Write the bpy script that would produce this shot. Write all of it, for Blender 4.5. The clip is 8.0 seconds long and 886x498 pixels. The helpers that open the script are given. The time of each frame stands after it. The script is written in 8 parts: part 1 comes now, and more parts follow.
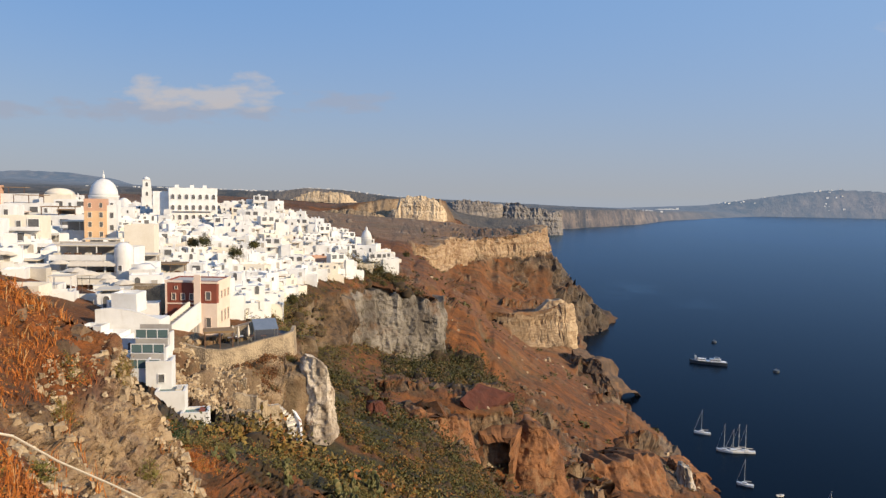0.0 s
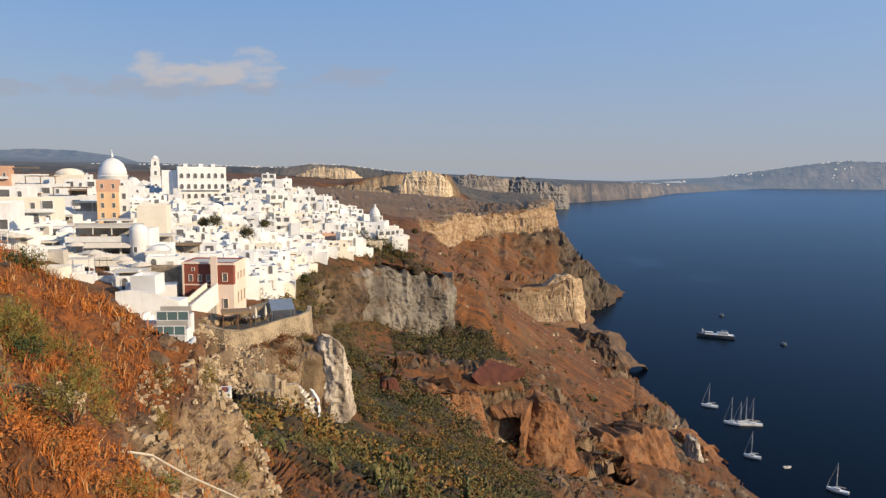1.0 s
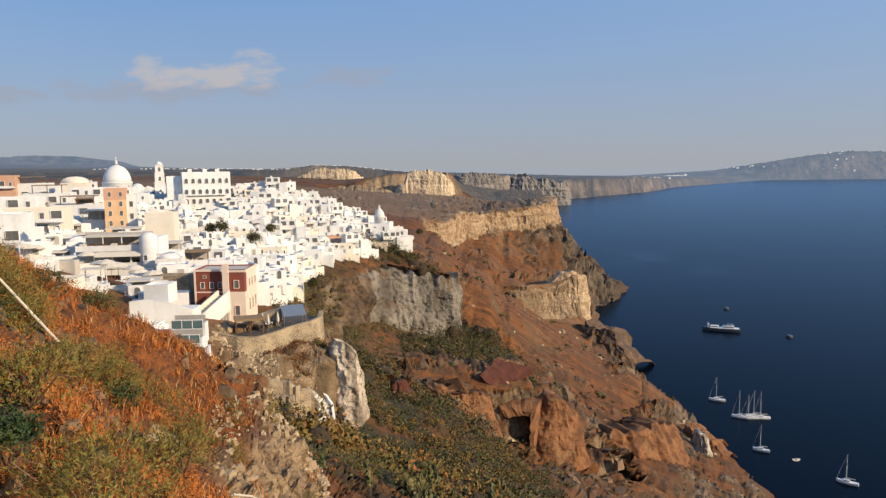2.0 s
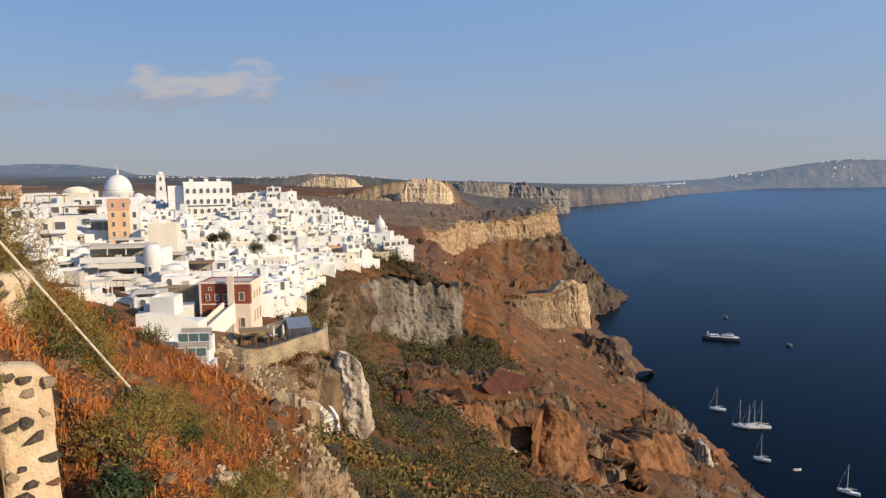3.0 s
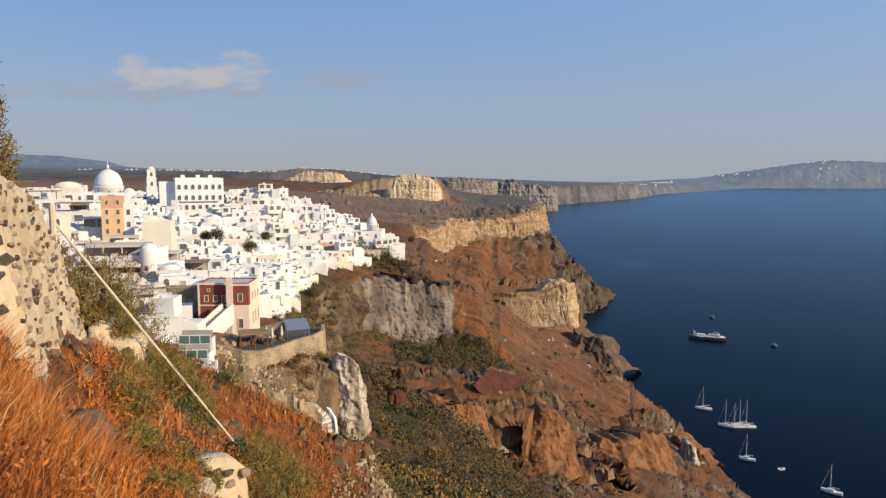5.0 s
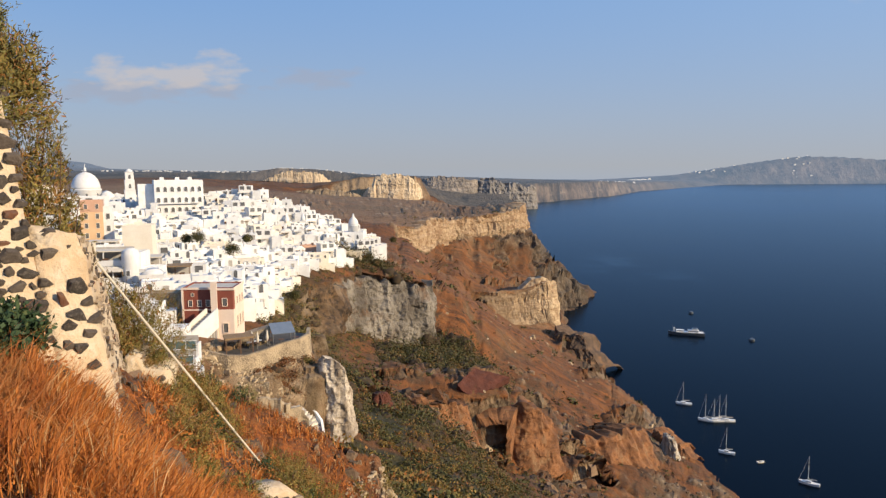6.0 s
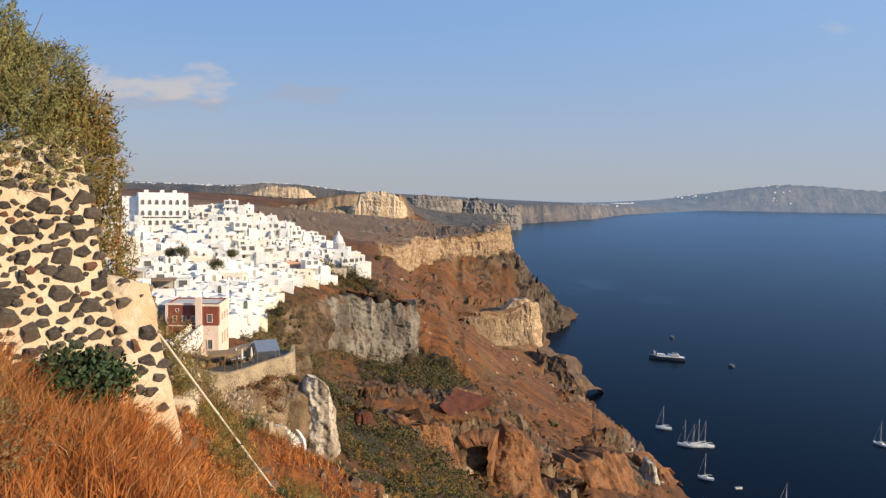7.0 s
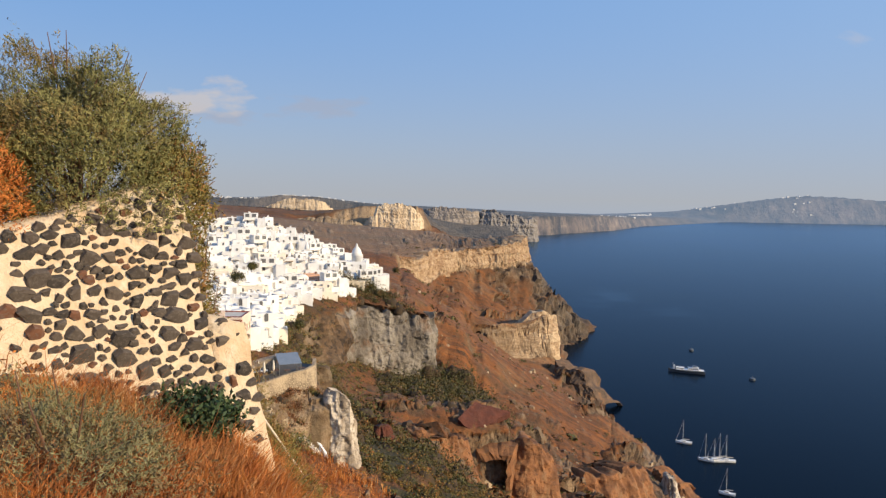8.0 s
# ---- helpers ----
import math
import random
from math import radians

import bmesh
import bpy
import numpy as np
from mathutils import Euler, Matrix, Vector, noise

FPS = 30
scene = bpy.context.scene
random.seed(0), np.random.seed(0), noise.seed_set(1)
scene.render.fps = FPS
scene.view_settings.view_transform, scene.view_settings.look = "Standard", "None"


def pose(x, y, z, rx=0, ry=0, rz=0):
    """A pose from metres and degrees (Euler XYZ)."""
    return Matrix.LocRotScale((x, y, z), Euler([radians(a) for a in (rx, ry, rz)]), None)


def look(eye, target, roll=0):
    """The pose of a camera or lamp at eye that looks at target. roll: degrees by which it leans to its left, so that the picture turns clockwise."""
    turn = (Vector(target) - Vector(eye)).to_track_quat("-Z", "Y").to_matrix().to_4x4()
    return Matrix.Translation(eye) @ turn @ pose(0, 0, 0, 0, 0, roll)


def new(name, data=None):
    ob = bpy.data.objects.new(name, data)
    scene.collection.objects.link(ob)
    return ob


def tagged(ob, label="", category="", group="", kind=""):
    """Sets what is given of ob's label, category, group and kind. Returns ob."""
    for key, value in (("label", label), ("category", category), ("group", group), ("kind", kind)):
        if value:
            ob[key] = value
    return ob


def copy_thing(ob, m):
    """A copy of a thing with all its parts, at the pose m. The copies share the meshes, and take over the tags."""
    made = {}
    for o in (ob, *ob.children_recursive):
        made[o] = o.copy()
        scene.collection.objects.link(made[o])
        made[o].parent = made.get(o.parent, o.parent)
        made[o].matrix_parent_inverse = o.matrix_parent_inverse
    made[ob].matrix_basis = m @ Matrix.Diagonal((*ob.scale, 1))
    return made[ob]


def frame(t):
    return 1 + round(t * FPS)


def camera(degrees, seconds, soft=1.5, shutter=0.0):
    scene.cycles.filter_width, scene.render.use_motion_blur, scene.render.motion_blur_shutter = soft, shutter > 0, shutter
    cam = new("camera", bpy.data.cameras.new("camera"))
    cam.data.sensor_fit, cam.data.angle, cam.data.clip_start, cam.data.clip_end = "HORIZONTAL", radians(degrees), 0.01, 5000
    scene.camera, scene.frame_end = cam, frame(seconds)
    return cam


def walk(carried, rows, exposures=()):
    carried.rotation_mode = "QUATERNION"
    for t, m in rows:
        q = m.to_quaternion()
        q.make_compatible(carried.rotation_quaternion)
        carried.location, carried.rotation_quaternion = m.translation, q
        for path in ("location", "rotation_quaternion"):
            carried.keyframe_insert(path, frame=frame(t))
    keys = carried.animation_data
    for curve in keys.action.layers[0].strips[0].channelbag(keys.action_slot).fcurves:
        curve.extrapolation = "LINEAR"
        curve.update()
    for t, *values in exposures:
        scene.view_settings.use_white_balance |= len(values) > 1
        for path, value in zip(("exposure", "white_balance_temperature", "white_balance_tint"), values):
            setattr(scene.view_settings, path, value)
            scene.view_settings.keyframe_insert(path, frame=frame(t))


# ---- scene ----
# Camera and its glide up the slope
cam = camera(64.0, 8.0, soft=1.35)
PATH = [
    (0, (3.546, 2.658, -2.699), (3.567, 4.651, -2.861), 1.1),
    (0.5, (2.885, 2.286, -2.28), (2.894, 4.277, -2.469), 0.9),
    (1, (2.253, 1.976, -1.85), (2.259, 3.962, -2.083), 0.6),
    (1.5, (1.677, 1.669, -1.426), (1.685, 3.655, -1.663), -0.1),
    (2, (1.15, 1.441, -1.034), (1.149, 3.427, -1.272), -0.6),
    (2.2, (0.95, 1.345, -0.886), (0.95, 3.334, -1.098), -0.8),
    (3.3, (-0.041, 0.87, -0.097), (-0.035, 2.858, -0.318), -0.3),
    (3.5, (-0.234, 0.808, 0.026), (-0.232, 2.793, -0.211), 0.1),
    (4, (-0.66, 0.553, 0.381), (-0.656, 2.536, 0.124), 0.2),
    (4.5, (-1.056, 0.292, 0.743), (-1.038, 2.279, 0.517), 0.4),
    (6, (-2.046, -0.748, 1.742), (-1.953, 1.236, 1.511), -0.3),
    (6.5, (-2.388, -0.988, 1.972), (-2.254, 0.996, 1.755), 0.6),
    (7, (-2.731, -1.247, 2.192), (-2.591, 0.74, 2.014), 1.2),
    (7.5, (-3.087, -1.476, 2.381), (-2.972, 0.515, 2.23), 1.5),
    (8, (-3.415, -1.681, 2.552), (-3.322, 0.311, 2.406), 1.1),
]
walk(cam, [(t, look(eye, target, roll)) for t, eye, target, roll in PATH], exposures=((0, 0.20), (1.5, 0.18), (3.5, 0.12), (4.5, 0.13), (6, 0.27), (7, 0.32), (8, 0.32)))

# Evening sun from behind and to seaward, clear sky with a thin cloud bank
SUN_EL, SUN_AZ = radians(23), radians(118)   # azimuth clockwise from +Y
sun_way = Vector((math.sin(SUN_AZ) * math.cos(SUN_EL), math.cos(SUN_AZ) * math.cos(SUN_EL), math.sin(SUN_EL)))
lamp = bpy.data.lights.new("sun", "SUN")
lamp.energy, lamp.angle, lamp.color = 5.0, radians(0.5), (1.0, 0.79, 0.52)
sun = new("sun", lamp)
sun.matrix_world = look(sun_way * 50, (0, 0, 0))

world = bpy.data.worlds.new("world")
scene.world = world
world.use_nodes = True
wt = world.node_tree
wt.nodes.clear()


def wmath(op, a, b=None, c=None, clamp=False):
    n = wt.nodes.new("ShaderNodeMath")
    n.operation, n.use_clamp = op, clamp
    for i, v in enumerate((a, b, c)):
        if v is None:
            continue
        if isinstance(v, (int, float)):
            n.inputs[i].default_value = v
        else:
            wt.links.new(v, n.inputs[i])
    return n.outputs[0]


def wmix(fac, a, b):
    n = wt.nodes.new("ShaderNodeMix")
    n.data_type = "RGBA"
    for sock, v in ((n.inputs[0], fac), (n.inputs[6], a), (n.inputs[7], b)):
        if isinstance(v, (int, float, tuple)):
            sock.default_value = v
        else:
            wt.links.new(v, sock)
    return n.outputs[2]


sky = wt.nodes.new("ShaderNodeTexSky")
sky.sky_type, sky.sun_disc = "NISHITA", False
sky.sun_elevation, sky.sun_rotation = SUN_EL, SUN_AZ
sky.altitude, sky.air_density, sky.dust_density, sky.ozone_density = 150, 1.0, 0.5, 2.0
coords = wt.nodes.new("ShaderNodeTexCoord")
sep = wt.nodes.new("ShaderNodeSeparateXYZ")
wt.links.new(coords.outputs["Generated"], sep.inputs[0])
ahead = wmath("MAXIMUM", sep.outputs[1], 0.05)
az = wmath("DIVIDE", sep.outputs[0], ahead)
el = wmath("DIVIDE", sep.outputs[2], ahead)
stretch = wt.nodes.new("ShaderNodeCombineXYZ")
wt.links.new(wmath("MULTIPLY", az, 22.0), stretch.inputs[0])
wt.links.new(wmath("MULTIPLY", el, 60.0), stretch.inputs[1])
cloud_noise = wt.nodes.new("ShaderNodeTexNoise")
cloud_noise.inputs["Scale"].default_value, cloud_noise.inputs["Detail"].default_value = 1.0, 7.0
wt.links.new(stretch.outputs[0], cloud_noise.inputs["Vector"])
puff = cloud_noise.outputs["Fac"]


def bank(a0, e0, wide, high, dense):
    """A soft elongated puff of cloud, in tangents of azimuth and elevation."""
    da = wmath("DIVIDE", wmath("SUBTRACT", az, a0), wide)
    de = wmath("DIVIDE", wmath("SUBTRACT", el, e0), high)
    r2 = wmath("ADD", wmath("MULTIPLY", da, da), wmath("MULTIPLY", de, de))
    body = wmath("SUBTRACT", 1.15, r2)
    rough = wmath("MULTIPLY_ADD", wmath("SUBTRACT", puff, 0.5), 4.4, body)
    return wmath("MULTIPLY", wmath("MULTIPLY", rough, 0.9, clamp=True), dense)


lit = wmath("MAXIMUM", bank(-0.335, 0.124, 0.10, 0.017, 0.75), bank(-0.255, 0.133, 0.035, 0.024, 0.7))
lit = wmath("MAXIMUM", lit, bank(-0.405, 0.134, 0.022, 0.024, 0.7))
grey = wmath("MAXIMUM", bank(-0.40, 0.104, 0.19, 0.017, 0.6), bank(-0.60, 0.100, 0.06, 0.013, 0.55))
grey = wmath("MAXIMUM", grey, bank(-0.125, 0.122, 0.07, 0.015, 0.5))
lit = wmath("MAXIMUM", lit, bank(0.625, 0.236, 0.025, 0.012, 0.25))
haze = wmath("POWER", wmath("SUBTRACT", 1.0, wmath("MULTIPLY", wmath("ABSOLUTE", sep.outputs[2]), 2.5, clamp=True), clamp=True), 2.6)
vivid = wt.nodes.new("ShaderNodeHueSaturation")
vivid.inputs["Saturation"].default_value = 1.0
wt.links.new(sky.outputs[0], vivid.inputs["Color"])
col = wmix(0.62, vivid.outputs[0], (2.0, 4.55, 9.5, 1))
col = wmix(wmath("MULTIPLY", wmath("MULTIPLY_ADD", sep.outputs[0], 0.9, 0.35, clamp=True), 0.42), col, (4.7, 6.8, 9.9, 1))
col = wmix(wmath("MULTIPLY", haze, 0.85), col, (4.80, 4.86, 4.92, 1))
col = wmix(grey, col, (4.3, 4.5, 5.4, 1))
col = wmix(lit, col, (6.6, 6.1, 6.0, 1))
bg = wt.nodes.new("ShaderNodeBackground")
bg.inputs[1].default_value = 0.074
wt.links.new(col, bg.inputs[0])
wout = wt.nodes.new("ShaderNodeOutputWorld")
wt.links.new(bg.outputs[0], wout.inputs[0])

# ---- materials ----
class Mat:
    """A node material with short helpers."""

    def __init__(self, name, rough=0.8, metal=0.0):
        self.m = bpy.data.materials.new(name)
        self.m.use_nodes = True
        self.t = self.m.node_tree
        self.b = self.t.nodes["Principled BSDF"]
        self.b.inputs["Roughness"].default_value = rough
        self.b.inputs["Metallic"].default_value = metal
        self.pos = None

    def node(self, kind):
        return self.t.nodes.new(kind)

    def put(self, sock, v):
        if isinstance(v, (int, float)):
            sock.default_value = v
        elif isinstance(v, tuple):
            sock.default_value = (*v, 1) if len(v) == 3 and sock.type == "RGBA" else v
        else:
            self.t.links.new(v, sock)

    def where(self, squash=1.0, local=False):
        src = self.node("ShaderNodeTexCoord").outputs["Object"] if local else self.node("ShaderNodeNewGeometry").outputs["Position"]
        if squash != 1.0:
            m = self.node("ShaderNodeMapping")
            m.inputs["Scale"].default_value = (1, 1, squash)
            self.put(m.inputs[0], src)
            src = m.outputs[0]
        return src

    def noise(self, size, detail=4, squash=1.0, rough=0.6, local=False):
        n = self.node("ShaderNodeTexNoise")
        n.inputs["Scale"].default_value, n.inputs["Detail"].default_value, n.inputs["Roughness"].default_value = 1 / size, detail, rough
        self.put(n.inputs["Vector"], self.where(squash, local))
        return n.outputs["Fac"]

    def ramp(self, v, lo, hi):
        n = self.node("ShaderNodeMapRange")
        n.clamp = True
        self.put(n.inputs[0], v)
        n.inputs[1].default_value, n.inputs[2].default_value = lo, hi
        return n.outputs[0]

    def mix(self, fac, a, b, kind="MIX"):
        n = self.node("ShaderNodeMix")
        n.data_type, n.blend_type = "RGBA", kind
        self.put(n.inputs[0], fac), self.put(n.inputs[6], a), self.put(n.inputs[7], b)
        return n.outputs[2]

    def math(self, op, a, b=0.0):
        n = self.node("ShaderNodeMath")
        n.operation = op
        self.put(n.inputs[0], a), self.put(n.inputs[1], b)
        return n.outputs[0]

    def random(self):
        return self.node("ShaderNodeObjectInfo").outputs["Random"]

    def island(self):
        return self.node("ShaderNodeNewGeometry").outputs["Random Per Island"]

    def attr(self, name):
        n = self.node("ShaderNodeAttribute")
        n.attribute_name = name
        s = self.node("ShaderNodeSeparateColor")
        self.put(s.inputs[0], n.outputs["Color"])
        return s.outputs

    def bump(self, h, dist, strength=1.0):
        n = self.node("ShaderNodeBump")
        n.inputs["Distance"].default_value, n.inputs["Strength"].default_value = dist, strength
        self.put(n.inputs["Height"], h)
        self.put(self.b.inputs["Normal"], n.outputs[0])

    def color(self, v):
        self.put(self.b.inputs["Base Color"], v)
        return self


def plain(name, a, b, size=0.5, rough=0.8, metal=0.0, bump=0.0, random_amount=0.0):
    """Two close tones mixed by noise at two sizes."""
    m = Mat(name, rough, metal)
    n = m.math("ADD", m.math("MULTIPLY", m.noise(size), 0.6), m.math("MULTIPLY", m.noise(size / 7), 0.4))
    c = m.mix(m.ramp(n, 0.35, 0.65), a, b)
    if random_amount:
        c = m.mix(m.math("MULTIPLY", m.random(), random_amount), c, tuple(v * 0.45 for v in a))
    m.color(c)
    if bump:
        m.bump(m.noise(size / 5), bump)
    return m.m


def whitewash():
    m = Mat("whitewash", 0.85)
    c = m.mix(m.ramp(m.noise(3.0, 6), 0.4, 0.65), (0.78, 0.79, 0.80), (0.68, 0.68, 0.67))
    c = m.mix(m.math("MULTIPLY", m.ramp(m.noise(0.7, 6, 0.3), 0.55, 0.75), 0.5), c, (0.52, 0.50, 0.46))
    c = m.mix(m.math("MULTIPLY", m.random(), 0.22), c, (0.40, 0.38, 0.35))
    c = m.mix(m.math("MULTIPLY", m.island(), 0.22), c, (0.42, 0.40, 0.37))
    m.color(c)
    m.bump(m.noise(0.6), 0.03)
    return m.m


WHITE = whitewash()
CREAM = plain("cream_plaster", (0.74, 0.69, 0.60), (0.66, 0.60, 0.50), 2.5, 0.85)
YELLOW = plain("yellow_plaster", (0.72, 0.62, 0.46), (0.64, 0.54, 0.39), 2.5, 0.85)
ORANGE = plain("orange_plaster", (0.55, 0.34, 0.24), (0.47, 0.28, 0.19), 2.5, 0.85)
OCHRE = plain("ochre_plaster", (0.66, 0.45, 0.27), (0.58, 0.38, 0.22), 2.5, 0.85)
RED = plain("red_plaster", (0.25, 0.07, 0.045), (0.20, 0.055, 0.036), 2.5, 0.85)
PINK = plain("pink_plaster", (0.78, 0.64, 0.54), (0.70, 0.56, 0.46), 2.5, 0.85)
GREYP = plain("grey_plaster", (0.42, 0.40, 0.37), (0.33, 0.31, 0.29), 2.5, 0.9)
ROOF = plain("roof_screed", (0.55, 0.52, 0.47), (0.42, 0.39, 0.35), 2.0, 0.9)
DARKPANE = plain("window_glass", (0.15, 0.15, 0.15), (0.09, 0.09, 0.095), 1.0, 0.2)
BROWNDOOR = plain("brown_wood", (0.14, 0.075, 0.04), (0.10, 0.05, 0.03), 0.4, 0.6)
CANVAS = plain("cream_canvas", (0.66, 0.60, 0.50), (0.58, 0.52, 0.43), 0.8, 0.9)


def rubble_material():
    m = Mat("rubble_stone", 0.95)
    v = m.node("ShaderNodeTexVoronoi")
    v.feature = "F1"
    v.inputs["Scale"].default_value = 4.5
    m.put(v.inputs["Vector"], m.where())
    tone = m.node("ShaderNodeSeparateColor")
    m.put(tone.inputs[0], v.outputs["Color"])
    c = m.mix(tone.outputs[0], (0.46, 0.37, 0.25), (0.24, 0.185, 0.125))
    c = m.mix(m.ramp(v.outputs["Distance"], 0.36, 0.5), c, (0.22, 0.17, 0.115))
    c = m.mix(m.ramp(m.noise(1.5, 5), 0.42, 0.62), c, (0.42, 0.33, 0.22))
    m.color(c)
    m.bump(m.math("MULTIPLY", v.outputs["Distance"], -1.0), 0.12, 0.8)
    return m.m


STONEWALL = rubble_material()
REED = plain("reed_thatch", (0.30, 0.20, 0.11), (0.20, 0.13, 0.07), 0.3, 0.95, bump=0.05)
DARKDECK = plain("dark_paving", (0.09, 0.085, 0.08), (0.06, 0.055, 0.05), 0.5, 0.8)


# ---- terrain ----
def hash3(ix, iy, iz):
    h = (ix * 374761393 + iy * 668265263 + iz * 1274126177) & 0xFFFFFFFF
    h = ((h ^ (h >> 13)) * 1274126177) & 0xFFFFFFFF
    return ((h ^ (h >> 16)) & 0xFFFF) / 32767.5 - 1.0


def vnoise(x, y, z):
    """Smooth value noise, -1 to 1, on arrays."""
    ix, iy, iz = (np.floor(a).astype(np.int64) for a in (x, y, z))
    fx, fy, fz = x - ix, y - iy, z - iz
    fx, fy, fz = (f * f * (3 - 2 * f) for f in (fx, fy, fz))
    out = 0
    for dx, wx in ((0, 1 - fx), (1, fx)):
        for dy, wy in ((0, 1 - fy), (1, fy)):
            for dz, wz in ((0, 1 - fz), (1, fz)):
                out = out + hash3(ix + dx, iy + dy, iz + dz) * wx * wy * wz
    return out


SEA = -128.0
SECTIONS = []


def section(y, *xz):
    """A slice of the coast across the view at depth y: x, z pairs from the ridge to the sea."""
    SECTIONS.append((y, np.array(xz[0::2], float), np.array(xz[1::2], float)))


# near slope under the cableway
section(-60, -40, 14, -14, 5.5, -7, 2.0, -4.1, 0.5, 5, -6.8, 20, -19, 60, -48, 130, -134)
section(1.5, -40, 16, -14, 5, -8, 1.9, -6.2, 1.05, -4.1, 0.55, -3.4, 0.05, 5, -7.6, 20, -20, 60, -48, 130, -134)
section(4.5, -40, 15, -14, 4.6, -7.5, 1.15, -6, 0.45, -5, 0.0, -4.1, -0.65, -3.4, -1.15, -3.1, -2.0, -2.8, -2.8, 5, -9.3, 20, -21, 60, -50, 130, -134)
section(6.2, -40, 14, -14, 4.2, -8, 1.4, -6.0, 0.2, -5, -0.75, -4.5, -1.4, -4.15, -1.8, -4.0, -2.4, -3.8, -4.1, 5, -10.4, 20, -22, 60, -51, 130, -134)
section(8.2, -40, 13.5, -14, 4.1, -7, 0.1, -5.4, -1.25, -4.7, -2.05, -4.55, -2.5, -4.3, -4.2, 5, -11.2, 20, -22.6, 60, -51.6, 130, -134)
section(9.2, -40, 13, -14, 4, -7, -0.3, -5.6, -1.45, -4.9, -2.15, -4.1, -3.0, 5, -11.2, 20, -23, 60, -52, 130, -134)
section(10.4, -40, 12.2, -14, 3.4, -7, -1.3, -6.2, -2.0, -5.8, -3.0, -4.1, -3.85, 5, -12, 20, -23.6, 60, -53, 130, -134)
section(12, -40, 11, -14, 2.6, -7, -2.2, -5, -3.9, -4.1, -4.6, -2.4, -6.1, -0.5, -7.9, 1, -10.5, 5, -13.5, 20, -24.5, 60, -54, 130, -134)
section(15, -40, 10, -14, 1.6, -7, -3.2, -4.6, -5.3, -2.6, -7.2, -1.4, -8.6, -0.3, -11.8, 5, -15.5, 20, -26, 60, -55, 130, -134)
section(17.2, -40, 8, -14, -0.2, -7, -3.8, -4.1, -5.3, -3, -5.9, -1.8, -8.0, -1.0, -12.0, 5, -17, 20, -28, 60, -56, 130, -134)
section(20.5, -40, 2, -14, -6, -6, -9.2, -3, -10.7, 0, -12.5, 5, -16.5, 20, -29, 60, -57, 130, -134)
section(28, -60, -2, -14, -11, -3.4, -12.8, 0, -15, 10, -22, 25, -36, 60, -62, 130, -134)
section(45, -80, -4, -30, -14, -8, -18, 0, -21, 10, -28, 30, -45, 130, -134)
# terraces, gully and the cliffs of the town: ridge, town, brow, foot, slope, crag top, crag foot, beach slope, shore
section(80, -95, -9, -50, -17, -35, -25, -20, -31, 0, -35.5, 6, -38, 30, -54, 80, -95, 122, -132)
section(100, -95, -11, -52, -19, -38, -24.5, -30, -31, -22, -36, -15, -41, 5, -46, 35, -63, 120, -132)
section(112, -95, -12, -50, -20, -27, -28, -24.5, -34, -18, -37, -12, -41, 0, -45, 35, -67, 118, -132)
section(131, -95, -14, -50, -23, -20, -31, -16.5, -45, -8, -47, 0, -50, 20, -63, 40, -77, 118, -132)
section(150, -95, -16, -50, -26, -30, -34, -24, -46, -12, -51, 0, -54, 20, -66, 45, -82, 118, -132)
section(198, -95, -20, -60, -30, -38, -37, -34, -47, -18, -57, 8, -66, 15, -80, 60, -100, 118, -132)
section(206, -95, -20, -60, -30, -38, -37, -34, -48, -18, -58, 27, -67, 33, -83, 62, -100, 118, -132)
section(236, -105, -17, -62, -29, -36, -40, -31, -57, -8, -65, 24, -70, 29, -82, 74, -103, 123, -132)
section(284, -160, -18, -70, -21, -21, -41, -19, -63, -5, -72, 10, -75, 22, -82, 74, -102, 129, -132)
section(292, -160, -18, -70, -20, 4, -47, 7, -64, 14, -70, 22, -75, 30, -82, 78, -103, 130, -132)
section(330, -160, -18, -76, -14, -8, -42, 4, -49, 20, -60, 35, -74, 50, -88, 95, -109, 133, -132)
section(362, -180, -16, -73, -20, -8, -42, 3, -49, 20, -63, 46, -82, 64, -95, 112, -114, 135, -132)
# orange slope, banded crag and cape
section(400, -200, -14, -70, -26, -8, -42, 2, -49, 20, -66, 45, -88, 70, -100, 100, -116, 126, -132)
section(464, -200, -20, -20, -38, -2, -48, 8, -56, 30, -75, 50, -93, 64, -104, 117, -112, 128, -132)
section(474, -200, -21, -20, -38, -6, -44, 2, -52, 56, -87, 90, -76, 97, -105, 118, -112, 129, -132)
section(505, -200, -22, -30, -38, -12, -41, -7, -56, 60, -87, 95, -84, 101, -107, 114, -117, 130, -132)
section(520, -200, -24, -30, -38, 2, -44, 5, -62, 40, -80, 85, -98, 100, -111, 116, -121, 132, -132)
section(560, -200, -25, -20, -40, 13, -39, 19, -60, 50, -80, 85, -96, 105, -112, 125, -122, 139, -132)
section(600, -200, -26, 0, -41, 37, -43, 40, -58, 70, -76, 100, -97, 115, -112, 136, -125, 147, -132)
section(640, -220, -27, 20, -41, 88, -39, 92, -55, 115, -76, 130, -95, 142, -110, 154, -124, 164, -132)
section(700, -240, -28, 50, -41, 110, -36, 113, -54, 135, -78, 150, -96, 166, -113, 180, -123, 190, -132)
section(740, -250, -28, 60, -42, 112, -38, 116, -55, 140, -80, 160, -100, 174, -115, 186, -125, 196, -132)
section(800, -260, -28, 40, -43, 98, -46, 112, -66, 125, -84, 135, -98, 145, -112, 152, -122, 162, -134)
section(1000, -300, -26, 20, -46, 45, -50, 55, -75, 65, -90, 75, -105, 85, -118, 92, -128, 100, -136)
